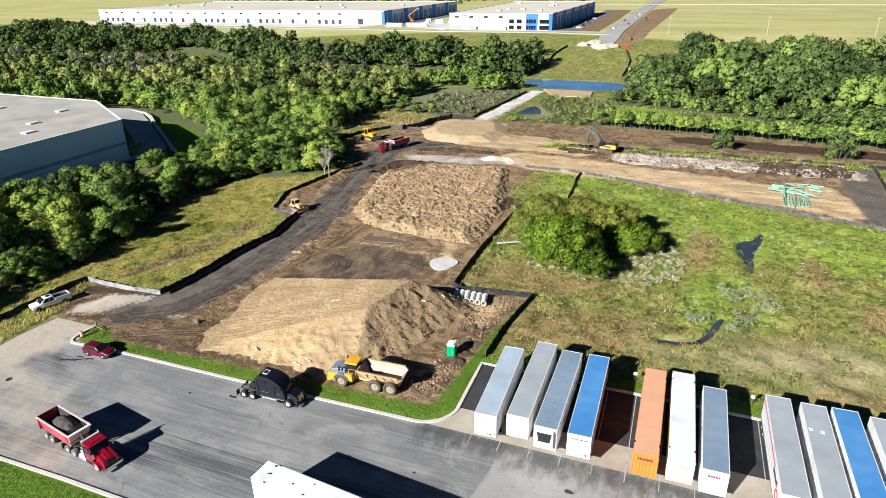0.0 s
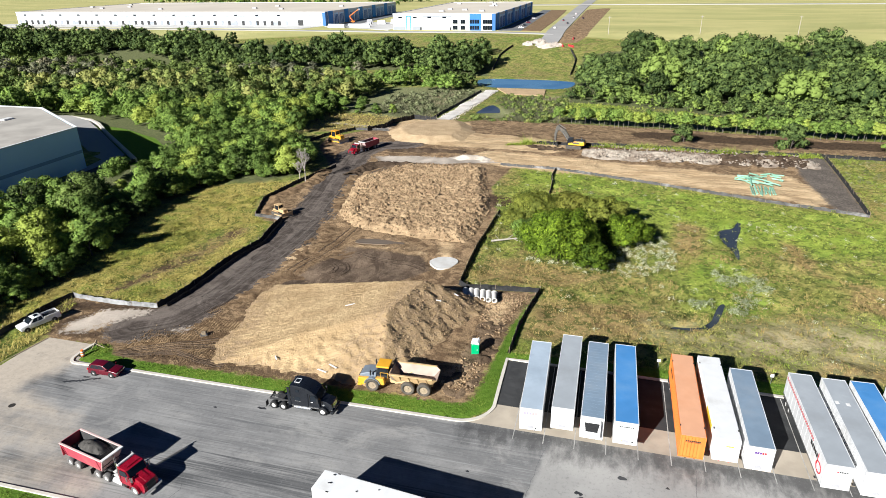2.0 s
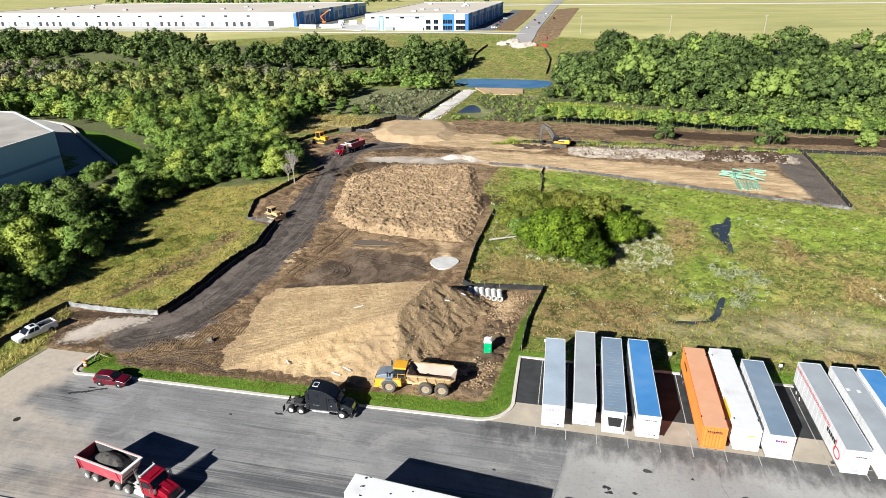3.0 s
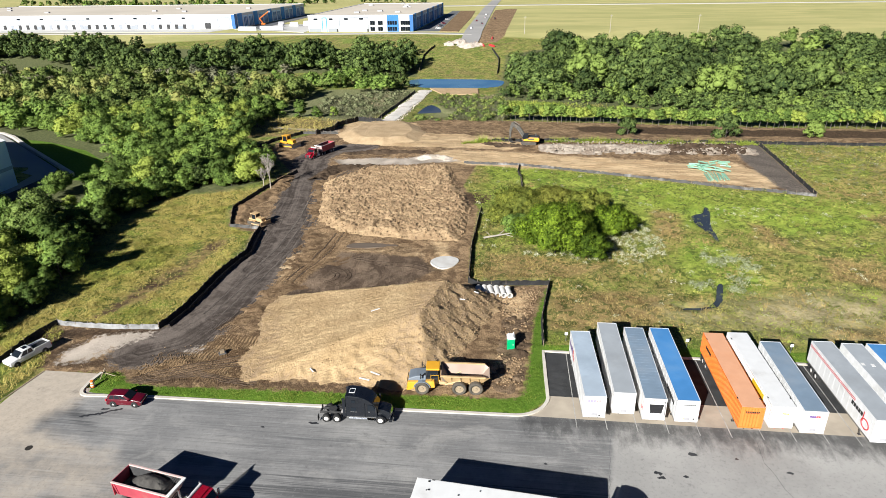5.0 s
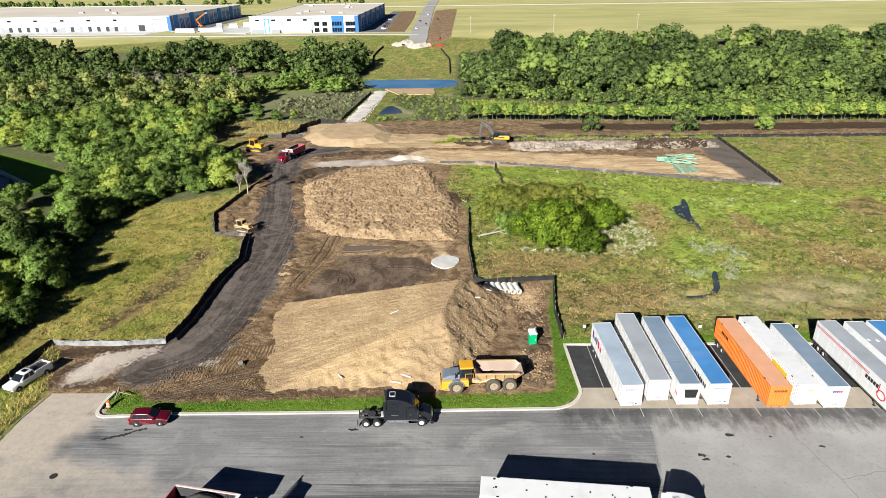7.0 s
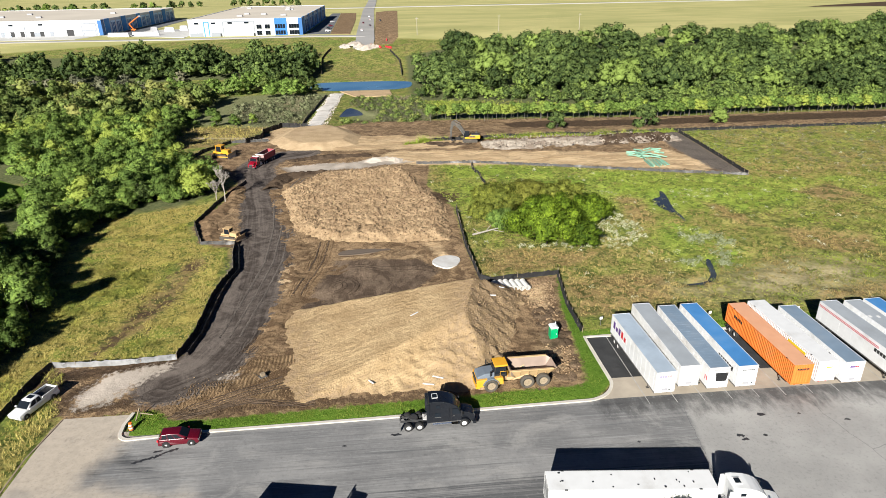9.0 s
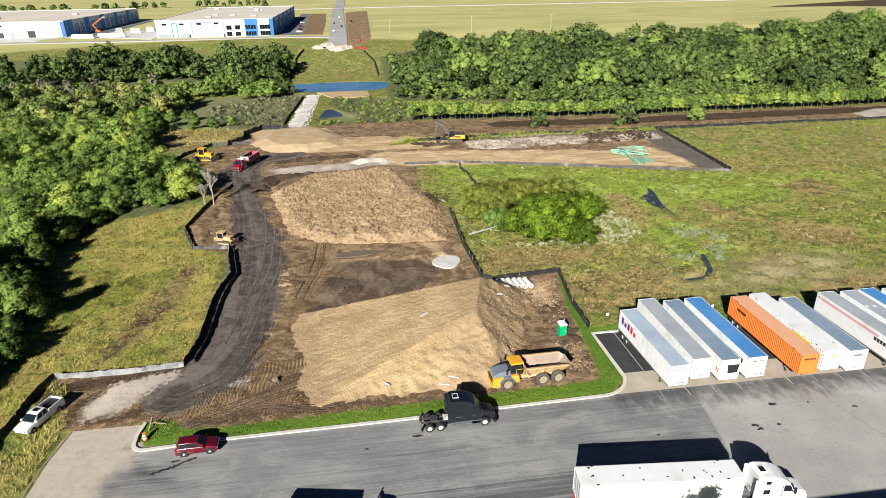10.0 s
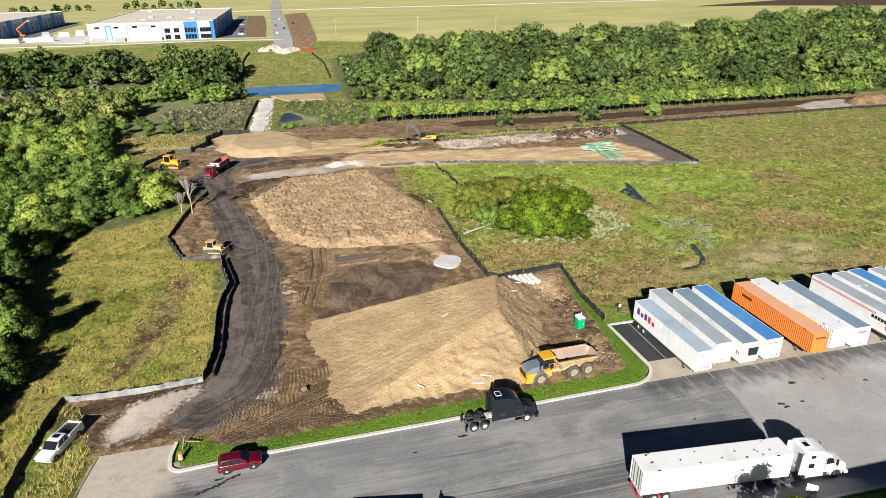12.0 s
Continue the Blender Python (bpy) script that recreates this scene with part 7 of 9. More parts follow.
t1 = van_trailer(-18.5, 54.9, -19.15, 14.6, "silver_roof", "white semi-trailer with an aluminium roof and purple and red marks")
side_blocks(t1, ["purple_mark"] * 3 + ["red_mark"] * 2, 13.7, 0.62, 0.30, 2.45, 3.5, talls=(1, 0.62, 0.95, 1, 0.62))
nose_blocks(t1, ["faded_purple"] * 3 + ["faded_mark"] * 2, -0.85, 0.27, 0.05, 3.28, 3.62)
nose_blocks(t1, ["grey_mark", "black_mark"], 0.15, 0.22, 0.12, 1.35, 1.55)
t2 = van_trailer(-15.0, 55.9, -15.25, 16.15, "grey_roof", "white semi-trailer with a dull grey roof", "warm_white")
nose_blocks(t2, ["grey_mark"] * 2, -0.9, 0.2, 0.9, 1.5, 1.7)
t3 = van_trailer(-11.65, 55.1, -11.75, 16.0, "dark_roof", "white refrigerated semi-trailer with a wavy blue-grey roof", "warm_white", True)
side_blocks(t3, ["red_mark", "red_mark"], 0.9, 0.16, 0.22, 2.1, 2.7)
t4 = van_trailer(-7.95, 55.1, -8.3, 16.2, "blue_roof", "white semi-trailer with a bright blue roof")
side_blocks(t4, ["black_mark"] * 7, 4.6, 0.36, 0.16, 2.6, 3.2)
nose_blocks(t4, ["black_mark"] * 7, -0.75, 0.19, 0.045, 3.45, 3.58)
mark(t4, "black_mark", -0.75, 0.9, -0.014, 0.0, 3.34, 3.37)
nose_blocks(t4, ["yellow_mark", "grey_mark", "black_mark"], -0.4, 0.2, 0.35, 1.45, 1.68)
t5 = container_trailer(-1.05, 54.6, -1.25, 16.1, "orange_paint", "orange_roof", "orange corrugated freight container on a chassis")
nose_blocks(t5, ["black_mark"] * 8, -0.75, 0.15, 0.045, 3.35, 3.52, -0.012)
mark(t5, "black_mark", -0.75, 0.85, -0.004, 0.008, 3.25, 3.29)
side_blocks(t5, ["black_mark"] * 5, 14.0, 0.34, 0.1, 2.9, 3.3, -1.31)
t6 = container_trailer(2.45, 55.0, 2.0, 16.1, "white_paint", "white_paint", "white freight container on a red chassis with a yellow sticker")
mark(t6, "yellow_mark", -1.312, -1.298, 2.6, 6.2, 2.9, 3.7, "yellow sticker")
nose_blocks(t6, ["yellow_mark"], -0.1, 0.75, 0, 3.1, 3.25, -0.012)
t7 = van_trailer(5.65, 54.5, 5.55, 14.6, "dark_roof", "white semi-trailer with a blue-grey roof and purple and red marks")
nose_blocks(t7, ["purple_mark"] * 3 + ["red_mark"] * 2, -0.62, 0.2, 0.035, 3.25, 3.52)
t8 = van_trailer(12.7, 53.6, 12.35, 16.2, "grey_roof", "white semi-trailer with long red stripes and a red ring mark")
for z in (3.42, 3.62):
    mark(t8, "red_mark", -1.318, -1.306, 4.3, 16.0, z, z + 0.09, "long red stripe")
side_blocks(t8, ["black_mark"] * 5, 4.9, 0.42, 0.1, 2.75, 3.25)
ring = bmesh.new()
for i in range(16):
    a, c = 6.2832 * i / 16, 6.2832 * (i + 1) / 16
    rod(ring, (-1.312, 1.6 + 0.75 * math.cos(a), 2.3 + 0.55 * math.sin(a)), (-1.312, 1.6 + 0.75 * math.cos(c), 2.3 + 0.55 * math.sin(c)), 0.07, seg=5)
box(ring, -1.318, -1.306, 2.15, 2.32, 2.3, 3.55)
part("mark", ring, "red_mark", t8, "red ring mark")
nose_blocks(t8, ["red_mark"] + ["black_mark"] * 4, -0.2, 0.17, 0.04, 3.25, 3.42)
t9 = van_trailer(16.25, 53.4, 15.95, 16.2, "grey_roof", "white semi-trailer with a patched grey roof")
for x, y in ((0.2, 11.2), (-0.9, 11.4)):
    part("roof_patch", boxed(x - 0.2, x + 0.2, y - 0.25, y + 0.25, 4.1, 4.118), "warm_white", t9)
van_trailer(19.5, 53.6, 19.1, 16.2, "blue_roof", "white semi-trailer with a faded blue roof")
van_trailer(23.1, 53.2, 22.75, 16.2, "grey_roof", "white semi-trailer with a plain grey roof")
van_trailer(26.7, 53.4, 26.3, 16.2, "silver_roof", "white semi-trailer with an aluminium roof")


# ---------- vehicles: x ahead, y to the left, from the ground under the rear axle ----------
def tractor(at, paint, W, sleeper, label, drives=(0.0, 1.3), rims="hub_white", tall=3.9, group=""):
    """A road tractor with its steering axle W metres before its rear axle."""
    t = thing("truck_tractor", label, "truck", group, at=at)
    fr = bmesh.new()
    for y in (-0.42, 0.34):
        box(fr, -0.9, W + 0.6, y, y + 0.09, 0.72, 1.0)
    for x in (-0.9, 0.4, 1.9, 3.0):
        box(fr, x, x + 0.1, -0.4, 0.4, 0.75, 0.95)
    for x in drives:
        rod(fr, (x, -0.9, 0.5), (x, 0.9, 0.5), 0.10)
    part("frame", fr, "frame_steel", t)
    fw = bmesh.new()
    rod(fw, (sum(drives) / 2, 0, 1.02), (sum(drives) / 2, 0, 1.16), 0.5, seg=16)
    part("fifth_wheel", fw, "frame_steel", t)
    part("deck_plate", boxed(1.75, 2.6 if sleeper else 3.0, -0.5, 0.5, 1.0, 1.06), "dust_white" if paint != "white_paint" else "steel", t, "bare metal deck plate")
    for x in drives:
        for y in (-0.95, 0.95):
            wheel(t, x, y, 0.5, 0.56, rims)
    for y in (-1.02, 1.02):
        wheel(t, W, y, 0.52, 0.32, rims)
    back = W - 0.3
    cab0 = back - (1.45 if sleeper else 1.75)
    slp0 = cab0 - 2.35 if sleeper else cab0
    roof = tall if sleeper else 3.0
    hood = prism(bmesh.new(), [(back - 0.05, 0.75), (W + 1.25, 0.62), (W + 1.32, 1.1), (W + 1.15, 1.55), (W + 0.5, 1.82), (back - 0.05, 2.02)], -0.92, 0.92, 0.06, 0.14)
    part("hood", hood, paint, t, smooth=False)
    cab = prism(bmesh.new(), [(cab0, 0.9), (back, 0.9), (back, 2.0), (back - 0.52, 2.92), (cab0, 3.02)], -1.16, 1.16, 0.06, 0.08)
    body = part("cab", cab, paint, t)
    if sleeper:
        part("sleeper", prism(bmesh.new(), [(slp0, 0.95), (cab0 + 0.02, 0.95), (cab0 + 0.02, 2.95), (cab0 + 0.95, 2.93), (cab0 + 0.55, 3.28), (cab0 + 0.0, 3.58), (cab0 - 0.7, 3.80), (slp0 + 0.5, roof), (slp0, roof - 0.06)], -1.2, 1.2, 0.10, 0.07), paint, t)
        part("roof_vent", boxed(slp0 + 0.45, slp0 + 1.0, -0.35, 0.35, roof - 0.02, roof + 0.04, 0.01), "glass", t, "dark roof hatch")
        hatch = bmesh.new()
        for x_, y_, dx_, dy_ in ((0.38, -0.42, 0.69, 0.05), (0.38, 0.37, 0.69, 0.05), (0.38, -0.37, 0.05, 0.74), (1.02, -0.37, 0.05, 0.74)):
            box(hatch, slp0 + x_, slp0 + x_ + dx_, y_, y_ + dy_, roof - 0.02, roof + 0.05)
        part("hatch_rim", hatch, "white_paint", t, "white rim of the roof hatch")
        for y in (-1.19, 1.15):
            part("sleeper_window", boxed(slp0 + 0.65, slp0 + 1.3, y, y + 0.04, 1.75, 2.3, 0.01), "glass", t)
            part("sleeper_vent", boxed(slp0 + 0.75, slp0 + 1.25, y, y + 0.03, 3.0, 3.35, 0.01), "glass", t)
        for y in (-1.24, 1.12):
            part("side_fairing", boxed(slp0 - 0.35, slp0 + 0.02, y, y + 0.10, 1.0, roof - 0.3, 0.03), paint, t)
    else:
        part("sun_visor", boxed(back - 0.62, back - 0.30, -1.0, 1.0, 2.86, 2.92, 0.015), paint, t)
        part("roof_lamp", boxed(back - 0.75, back - 0.65, -0.8, 0.8, 3.0, 3.04, 0.02), paint, t)
        horn = bmesh.new()
        rod(horn, (cab0 + 0.02, -1.0, 3.06), (cab0 + 0.02, 1.0, 3.06), 0.15, seg=12)
        part("air_tank", horn, "warm_white", t, "pale rounded bar behind the cab roof")
        ridge = bmesh.new()
        prism(ridge, [(back, 1.9), (W + 1.1, 1.5), (W + 1.12, 1.58), (W + 0.5, 1.88), (back, 2.1)], -0.35, 0.35, 0.04)
        part("hood_ridge", ridge, paint, t)
        for y in (-0.8, 0.3):
            part("dust_deck", boxed(cab0 - 1.5, cab0 - 0.1, y, y + 0.5, 0.98, 1.06, 0.02), "hub_white", t, "dust-whitened deck")
    ws = bmesh.new()
    prism(ws, [(back + 0.015, 2.04), (back + 0.03, 2.06), (back - 0.45, 2.86), (back - 0.48, 2.84)], -0.98, 0.98)
    part("windshield", ws, "glass", t)
    for y in (-1.165, 1.125):
        part("side_window", prism(bmesh.new(), [(cab0 + 0.35, 2.0), (back - 0.12, 2.0), (back - 0.50, 2.72), (cab0 + 0.35, 2.74)], y, y + 0.04), "glass", t)
        part("door_seam", boxed(cab0 + 0.22, cab0 + 0.25, y, y + 0.045, 1.0, 2.8), "black_plastic", t)
        part("door_handle", boxed(cab0 + 0.35, cab0 + 0.6, y - 0.01, y + 0.05, 1.7, 1.76), "chrome", t)
    part("grille", prism(bmesh.new(), [(W + 1.27, 0.72), (W + 1.345, 0.75), (W + 1.34, 1.15), (W + 1.20, 1.5), (W + 1.14, 1.5)], -0.5, 0.5), "chrome" if sleeper else "black_plastic", t, "chrome grille" if sleeper else "dark grille")
    part("bumper", boxed(W + 1.05, W + 1.45, -1.18, 1.18, 0.38, 0.75, 0.06), paint if sleeper else "chrome", t)
    for y in (-0.86, 0.62):
        part("headlight", boxed(W + 1.02, W + 1.26, y, y + 0.24, 0.85, 1.12, 0.03), "chrome", t)
    for s in (-1, 1):
        fend = bmesh.new()
        pts = [(W + 0.72 * math.cos(radians(a)), 0.52 + 0.72 * math.sin(radians(a))) for a in range(0, 181, 20)]
        inner = [(W + 0.62 * math.cos(radians(a)), 0.52 + 0.62 * math.sin(radians(a))) for a in range(180, -1, -20)]
        prism(fend, pts + inner, s * 0.80, s * 1.2)
        part("fender", fend, paint, t)
        tank = bmesh.new()
        rod(tank, (slp0 + 0.35 if sleeper else cab0 - 1.2, s * 0.92, 0.68), (cab0 + 0.2, s * 0.92, 0.68), 0.31, seg=14)
        part("fuel_tank", tank, "hub_white" if not sleeper else "chrome" if paint == "black_paint" else paint, t)
        if paint == "black_paint":
            part("skirt_trim", boxed(slp0 + 0.1, back - 0.1, min(s * 1.17, s * 1.225), max(s * 1.17, s * 1.225), 0.94, 1.04, 0.015), "steel", t, "bright metal trim above the tank")
            part("window_rim", boxed(slp0 + 0.58, slp0 + 1.37, min(s * 1.17, s * 1.215), max(s * 1.17, s * 1.215), 1.69, 1.74, 0.01), "steel", t, "bright metal window rim")
        part("step", boxed(cab0 + 0.25, back - 0.1, min(s * 0.75, s * 1.14), max(s * 0.75, s * 1.14), 0.42, 0.5, 0.02), "chrome", t, "bright metal step")
        arm = bmesh.new()
        rod(arm, (back - 0.15, s * 1.1, 2.3), (back - 0.05, s * 1.38, 2.35), 0.03, seg=6)
        box(arm, back - 0.15, back + 0.02, s * 1.38 - 0.11, s * 1.38 + 0.11, 1.9, 2.6, 0.03)
        part("mirror", arm, "black_plastic" if sleeper else "chrome", t)
        flap = boxed(-1.0, -0.97, s * 0.95 - 0.3, s * 0.95 + 0.3, 0.15, 0.9)
        part("mudflap", flap, "black_plastic", t)
    if not sleeper:
        for s in (-1, 1):
            st = bmesh.new()
            rod(st, (cab0 - 0.15, s * 1.0, 0.8), (cab0 - 0.15, s * 1.0, 3.4), 0.085, seg=10)
            part("exhaust_stack", st, "chrome", t)
        ac = bmesh.new()
        rod(ac, (back + 0.1, -1.02, 1.6), (back + 0.1, -1.02, 2.25), 0.16, seg=12)
        part("air_filter", ac, "chrome", t)
    else:
        hose = bmesh.new()
        for y in (-0.2, 0.0, 0.2):
            rod(hose, (slp0 - 0.02, y, 1.8), (slp0 - 0.6, y, 1.15), 0.02, seg=5)
        part("air_hose", hose, "black_plastic", t)
    return t


def dump_trailer(at, length, side, label, load=True, rims="dust_white"):
    """An end-dump trailer: its rear axles lie at 0 and 1.3 m."""
    t = thing("dump_trailer", label, "dump trailer", at=at)
    x0, x1, top = -0.75, length, 3.0

    def wall(pts, y0, y1, nm, mat):
        return part(nm, prism(bmesh.new(), pts, y0, y1, 0.015), mat, t)
    wall([(x0, 1.15), (x1 - 0.9, 1.05), (x1 - 0.9, 1.15), (x0, 1.25)], -1.0, 1.0, "floor_plate", "bed_steel")
    for s in (-1, 1):
        bm = bmesh.new()
        for xa, xb in ((x0, x1),):
            vs = [(xa, s * 1.0, 1.15), (xb - 0.9, s * 1.0, 1.05), (xb, s * 1.28, top), (xa, s * 1.28, top)]
            vi = [(x, y - s * 0.07, z) for x, y, z in vs]
            a, c = [bm.verts.new(v) for v in vs], [bm.verts.new(v) for v in vi]
            bm.faces.new(a), bm.faces.new(c[::-1])
            for i in range(4):
                bm.faces.new((a[i], a[(i + 1) % 4], c[(i + 1) % 4], c[i]))
        part("side_wall", bm, side, t, "weathered side wall of the bed")
        part("top_rail", boxed(x0, x1, s * 1.28 - 0.10, s * 1.28 + 0.10, top - 0.10, top + 0.06, 0.03), "steel" if side != "faded_red" else "worn_pink", t)
        for i in range(2):
            x = x0 + 0.3 + i * (x1 - x0 - 1.3)
            part("side_post", rod(bmesh.new(), (x, s * 1.03, 1.2), (x, s * 1.30, top - 0.05), 0.05, seg=6), side, t)
    inner = bmesh.new()
    for s in (-1, 1):
        a = [inner.verts.new(p) for p in ((x0 + 0.05, s * 0.92, 1.27), (x1 - 0.95, s * 0.92, 1.17), (x1 - 0.08, s * 1.19, top - 0.08), (x0 + 0.05, s * 1.19, top - 0.08))]
        c = [inner.verts.new((q.co.x, q.co.y - s * 0.02, q.co.z)) for q in a]
        inner.faces.new(a), inner.faces.new(c[::-1])
        for i in range(4):
            inner.faces.new((a[i], a[(i + 1) % 4], c[(i + 1) % 4], c[i]))
    part("bed_liner", inner, "frame_steel", t, "dark worn inside of the bed")
    fw = bmesh.new()
    v = [(x1 - 0.95, -1.0, 1.05), (x1 - 0.95, 1.0, 1.05), (x1, 1.28, top), (x1, -1.28, top)]
    a, c = [fw.verts.new(p) for p in v], [fw.verts.new((p[0] + 0.07, p[1], p[2])) for p in v]
    fw.faces.new(a), fw.faces.new(c[::-1])
    for i in range(4):
        fw.faces.new((a[i], a[(i + 1) % 4], c[(i + 1) % 4], c[i]))
    part("front_wall", fw, "worn_pink" if side == "faded_red" else side, t)
    part("front_rail", boxed(x1 - 0.16, x1 + 0.22, -1.3, 1.3, top - 0.02, top + 0.10, 0.03), "warm_white" if side == "faded_red" else side, t)
    for k in range(3):
        part("tarp_bow", boxed(x1 - 0.75 - k * 0.28, x1 - 0.68 - k * 0.28, -1.24, 1.24, top - 0.16, top - 0.10, 0.02), "frame_steel", t)
    part("tailgate", boxed(x0 - 0.06, x0 + 0.02, -1.28, 1.28, 1.2, top, 0.02), side, t)
    ch = bmesh.new()
    for y in (-0.45, 0.38):
        box(ch, -0.6, x1 - 0.2, y, y + 0.08, 0.8, 1.05)
    rod(ch, (0, -0.9, 0.5), (0, 0.9, 0.5), 0.1), rod(ch, (1.3, -0.9, 0.5), (1.3, 0.9, 0.5), 0.1)
    part("chassis", ch, "frame_steel", t)
    hoist = bmesh.new()
    rod(hoist, (x1 + 0.25, 0, 1.2), (x1 + 0.15, 0, 2.8), 0.13, seg=10)
    part("hoist", hoist, "chrome", t)
    for x in (0.0, 1.3):
        for y in (-0.95, 0.95):
            wheel(t, x, y, 0.5, 0.56, rims)
    if load:
        X, Y = np.meshgrid(np.linspace(x0 + 0.1, x1 - 0.4, 40), np.linspace(-1.08, 1.08, 20))
        d = np.hypot((X - 2.9) / 2.5, Y / 1.35)
        Z = 1.8 + 1.6 * np.clip(1 - d ** 2 * 0.85, 0, 1) ** 0.8 + (value_noise(X, Y, 0.3, 3) - 0.5) * 0.16
        part("load", mesh_of("load", np.stack([X, Y, Z], -1).reshape(-1, 3), grid_faces(40, 20), "asphalt_load", False, rough=0 * X - 3), None, t, "dark heap of crushed asphalt")
    return t


red_at = pose(-67.2, 38.7, 0, 0, 0, -10.6)
dump_trailer(red_at, 6.1, "faded_red", "weathered red and white dump trailer loaded with asphalt")
tractor(red_at @ pose(4.55, 0, 0), "red_paint", 5.75, False, "bright red day-cab truck pulling a dump trailer", (0.0, 1.35), "dust_white")
tractor(pose(-50.4, 53.45, 0, 0, 0, 1.6), "black_paint", 6.6, True, "glossy black sleeper truck without a trailer", rims="hub_white")
wt = container_trailer(0, 0, 0, 16.15, "warm_white", "white_paint", "white corrugated container on a red chassis behind a truck", "")
wt.matrix_basis = pose(-21.3, 37.45, 0, 0, 0, 84.8)
rg = random.Random(4)
for i in range(16):
    y_ = 3.5 + i * 0.55 + rg.uniform(-0.2, 0.2)
    mark(wt, "black_mark", 1.302, 1.313, y_, y_ + rg.uniform(0.15, 0.5), 1.28, 1.28 + rg.uniform(0.06, 0.16))
for i in range(14):
    x_, y_ = rg.uniform(-1.1, 1.1), rg.uniform(0.6, 15.4)
    mark(wt, "black_mark", x_, x_ + rg.uniform(0.08, 0.2), y_, y_ + rg.uniform(0.08, 0.22), 4.14, 4.165)
for i in range(7):
    mark(wt, "grey_mark", 1.302, 1.312, 4.3 + i * 0.42, 4.6 + i * 0.42, 2.75, 3.15)
for i in range(10):
    mark(wt, "grey_mark", 1.302, 1.312, 3.9 + i * 0.42, 4.2 + i * 0.42, 2.1, 2.5)
tractor(pose(-37.6, 38.95, 0, 0, 0, -5.2) @ pose(15.3, 0, 0), "white_paint", 6.7, True, "clean white sleeper truck pulling a container", rims="chrome")
far_at = pose(-87.0, 181.6, height(-88, 180), 0, 0, -109.5)
dump_trailer(far_at, 6.1, "faded_red", "far red and white dump trailer", False)
tractor(far_at @ pose(4.55, 0, 0), "red_paint", 5.75, False, "far red day-cab truck with a dump trailer", (0.0, 1.35))


def car(at, paint, wb, label, side, cabin, seats, kind, bed=None):
    """A car from its side outline; cabin is the glazed upper outline."""
    c = thing(kind, label, "car" if bed is None else "pickup truck", at=at)
    w = 0.92 if bed is None else 0.98
    part("body", prism(bmesh.new(), side, -w, w, 0.13, 0.08), paint, c, smooth=True)
    part("roof", prism(bmesh.new(), [(x, z) for x, z in cabin], -w * 0.90, w * 0.90, 0.10, 0.22), paint, c, smooth=True)
    xs = [p[0] for p in cabin]
    z0, z1 = min(p[1] for p in cabin), max(p[1] for p in cabin)
    lo_b, hi_f = cabin[0][0], cabin[1][0]
    top_f, top_b = cabin[2][0], cabin[-1][0]
    part("windshield", prism(bmesh.new(), [(hi_f + 0.02, z0 + 0.06), (hi_f + 0.05, z0 + 0.06), (top_f + 0.07, z1 - 0.10), (top_f + 0.03, z1 - 0.10)], -w * 0.76, w * 0.76), "glass", c)
    part("rear_window", prism(bmesh.new(), [(lo_b - 0.05, z0 + 0.10), (lo_b - 0.02, z0 + 0.10), (top_b - 0.03, z1 - 0.10), (top_b - 0.07, z1 - 0.10)], -w * 0.72, w * 0.72), "glass", c)
    for s in (-1, 1):
        for a, e in seats:
            fa, fe = (a - lo_b) / (hi_f - lo_b), (e - lo_b) / (hi_f - lo_b)
            ta, te = top_b + (top_f - top_b) * fa, top_b + (top_f - top_b) * fe
            bm = bmesh.new()
            f0, f1 = 0.06 / (z1 - z0), 1 - 0.13 / (z1 - z0)
            q0, q1 = w * 0.912 * (1 - 0.22 * f0), w * 0.912 * (1 - 0.22 * f1)
            low_z, high_z = z0 + 0.06, z1 - 0.13
            outer = [bm.verts.new(p) for p in ((a, s * q0, low_z), (e, s * q0, low_z), (te, s * q1, high_z), (ta, s * q1, high_z))]
            inner = [bm.verts.new((v.co.x, v.co.y - s * 0.08, v.co.z)) for v in outer]
            bm.faces.new(outer), bm.faces.new(inner[::-1])
            for k in range(4):
                bm.faces.new((outer[k], outer[(k + 1) % 4], inner[(k + 1) % 4], inner[k]))
            part("side_window", bm, "glass", c)
        part("mirror", boxed(hi_f - 0.25, hi_f - 0.05, min(s * w, s * (w + 0.2)), max(s * w, s * (w + 0.2)), z0 - 0.02, z0 + 0.16, 0.03), paint, c)
        part("headlight", boxed(side[3][0] - 0.28, side[3][0] - 0.02, s * w * 0.75 - 0.18, s * w * 0.75 + 0.14, 0.68, 0.84, 0.03), "chrome", c)
        part("tail_light", boxed(side[0][0] - 0.02, side[0][0] + 0.12, s * w * 0.82 - 0.12, s * w * 0.82 + 0.1, 0.8, 1.05, 0.02), "red_mark", c)
        for x in (0.0, wb):
            wheel(c, x, s * (w - 0.09), 0.37 if bed is None else 0.41, 0.26, "hub_white")
            arch = bmesh.new()
            rod(arch, (x, s * (w - 0.3), 0.38), (x, s * (w + 0.004), 0.38), 0.45, seg=20)
            part("wheel_arch", arch, "black_plastic", c)
    part("bumper", boxed(side[2][0] - 0.1, side[2][0] + 0.03, -w * 0.9, w * 0.9, 0.32, 0.55, 0.05), "black_plastic" if bed is None else "chrome", c)
    part("grille", boxed(side[2][0] - 0.05, side[2][0] + 0.035, -0.45, 0.45, 0.6, 0.78, 0.02), "black_plastic", c)
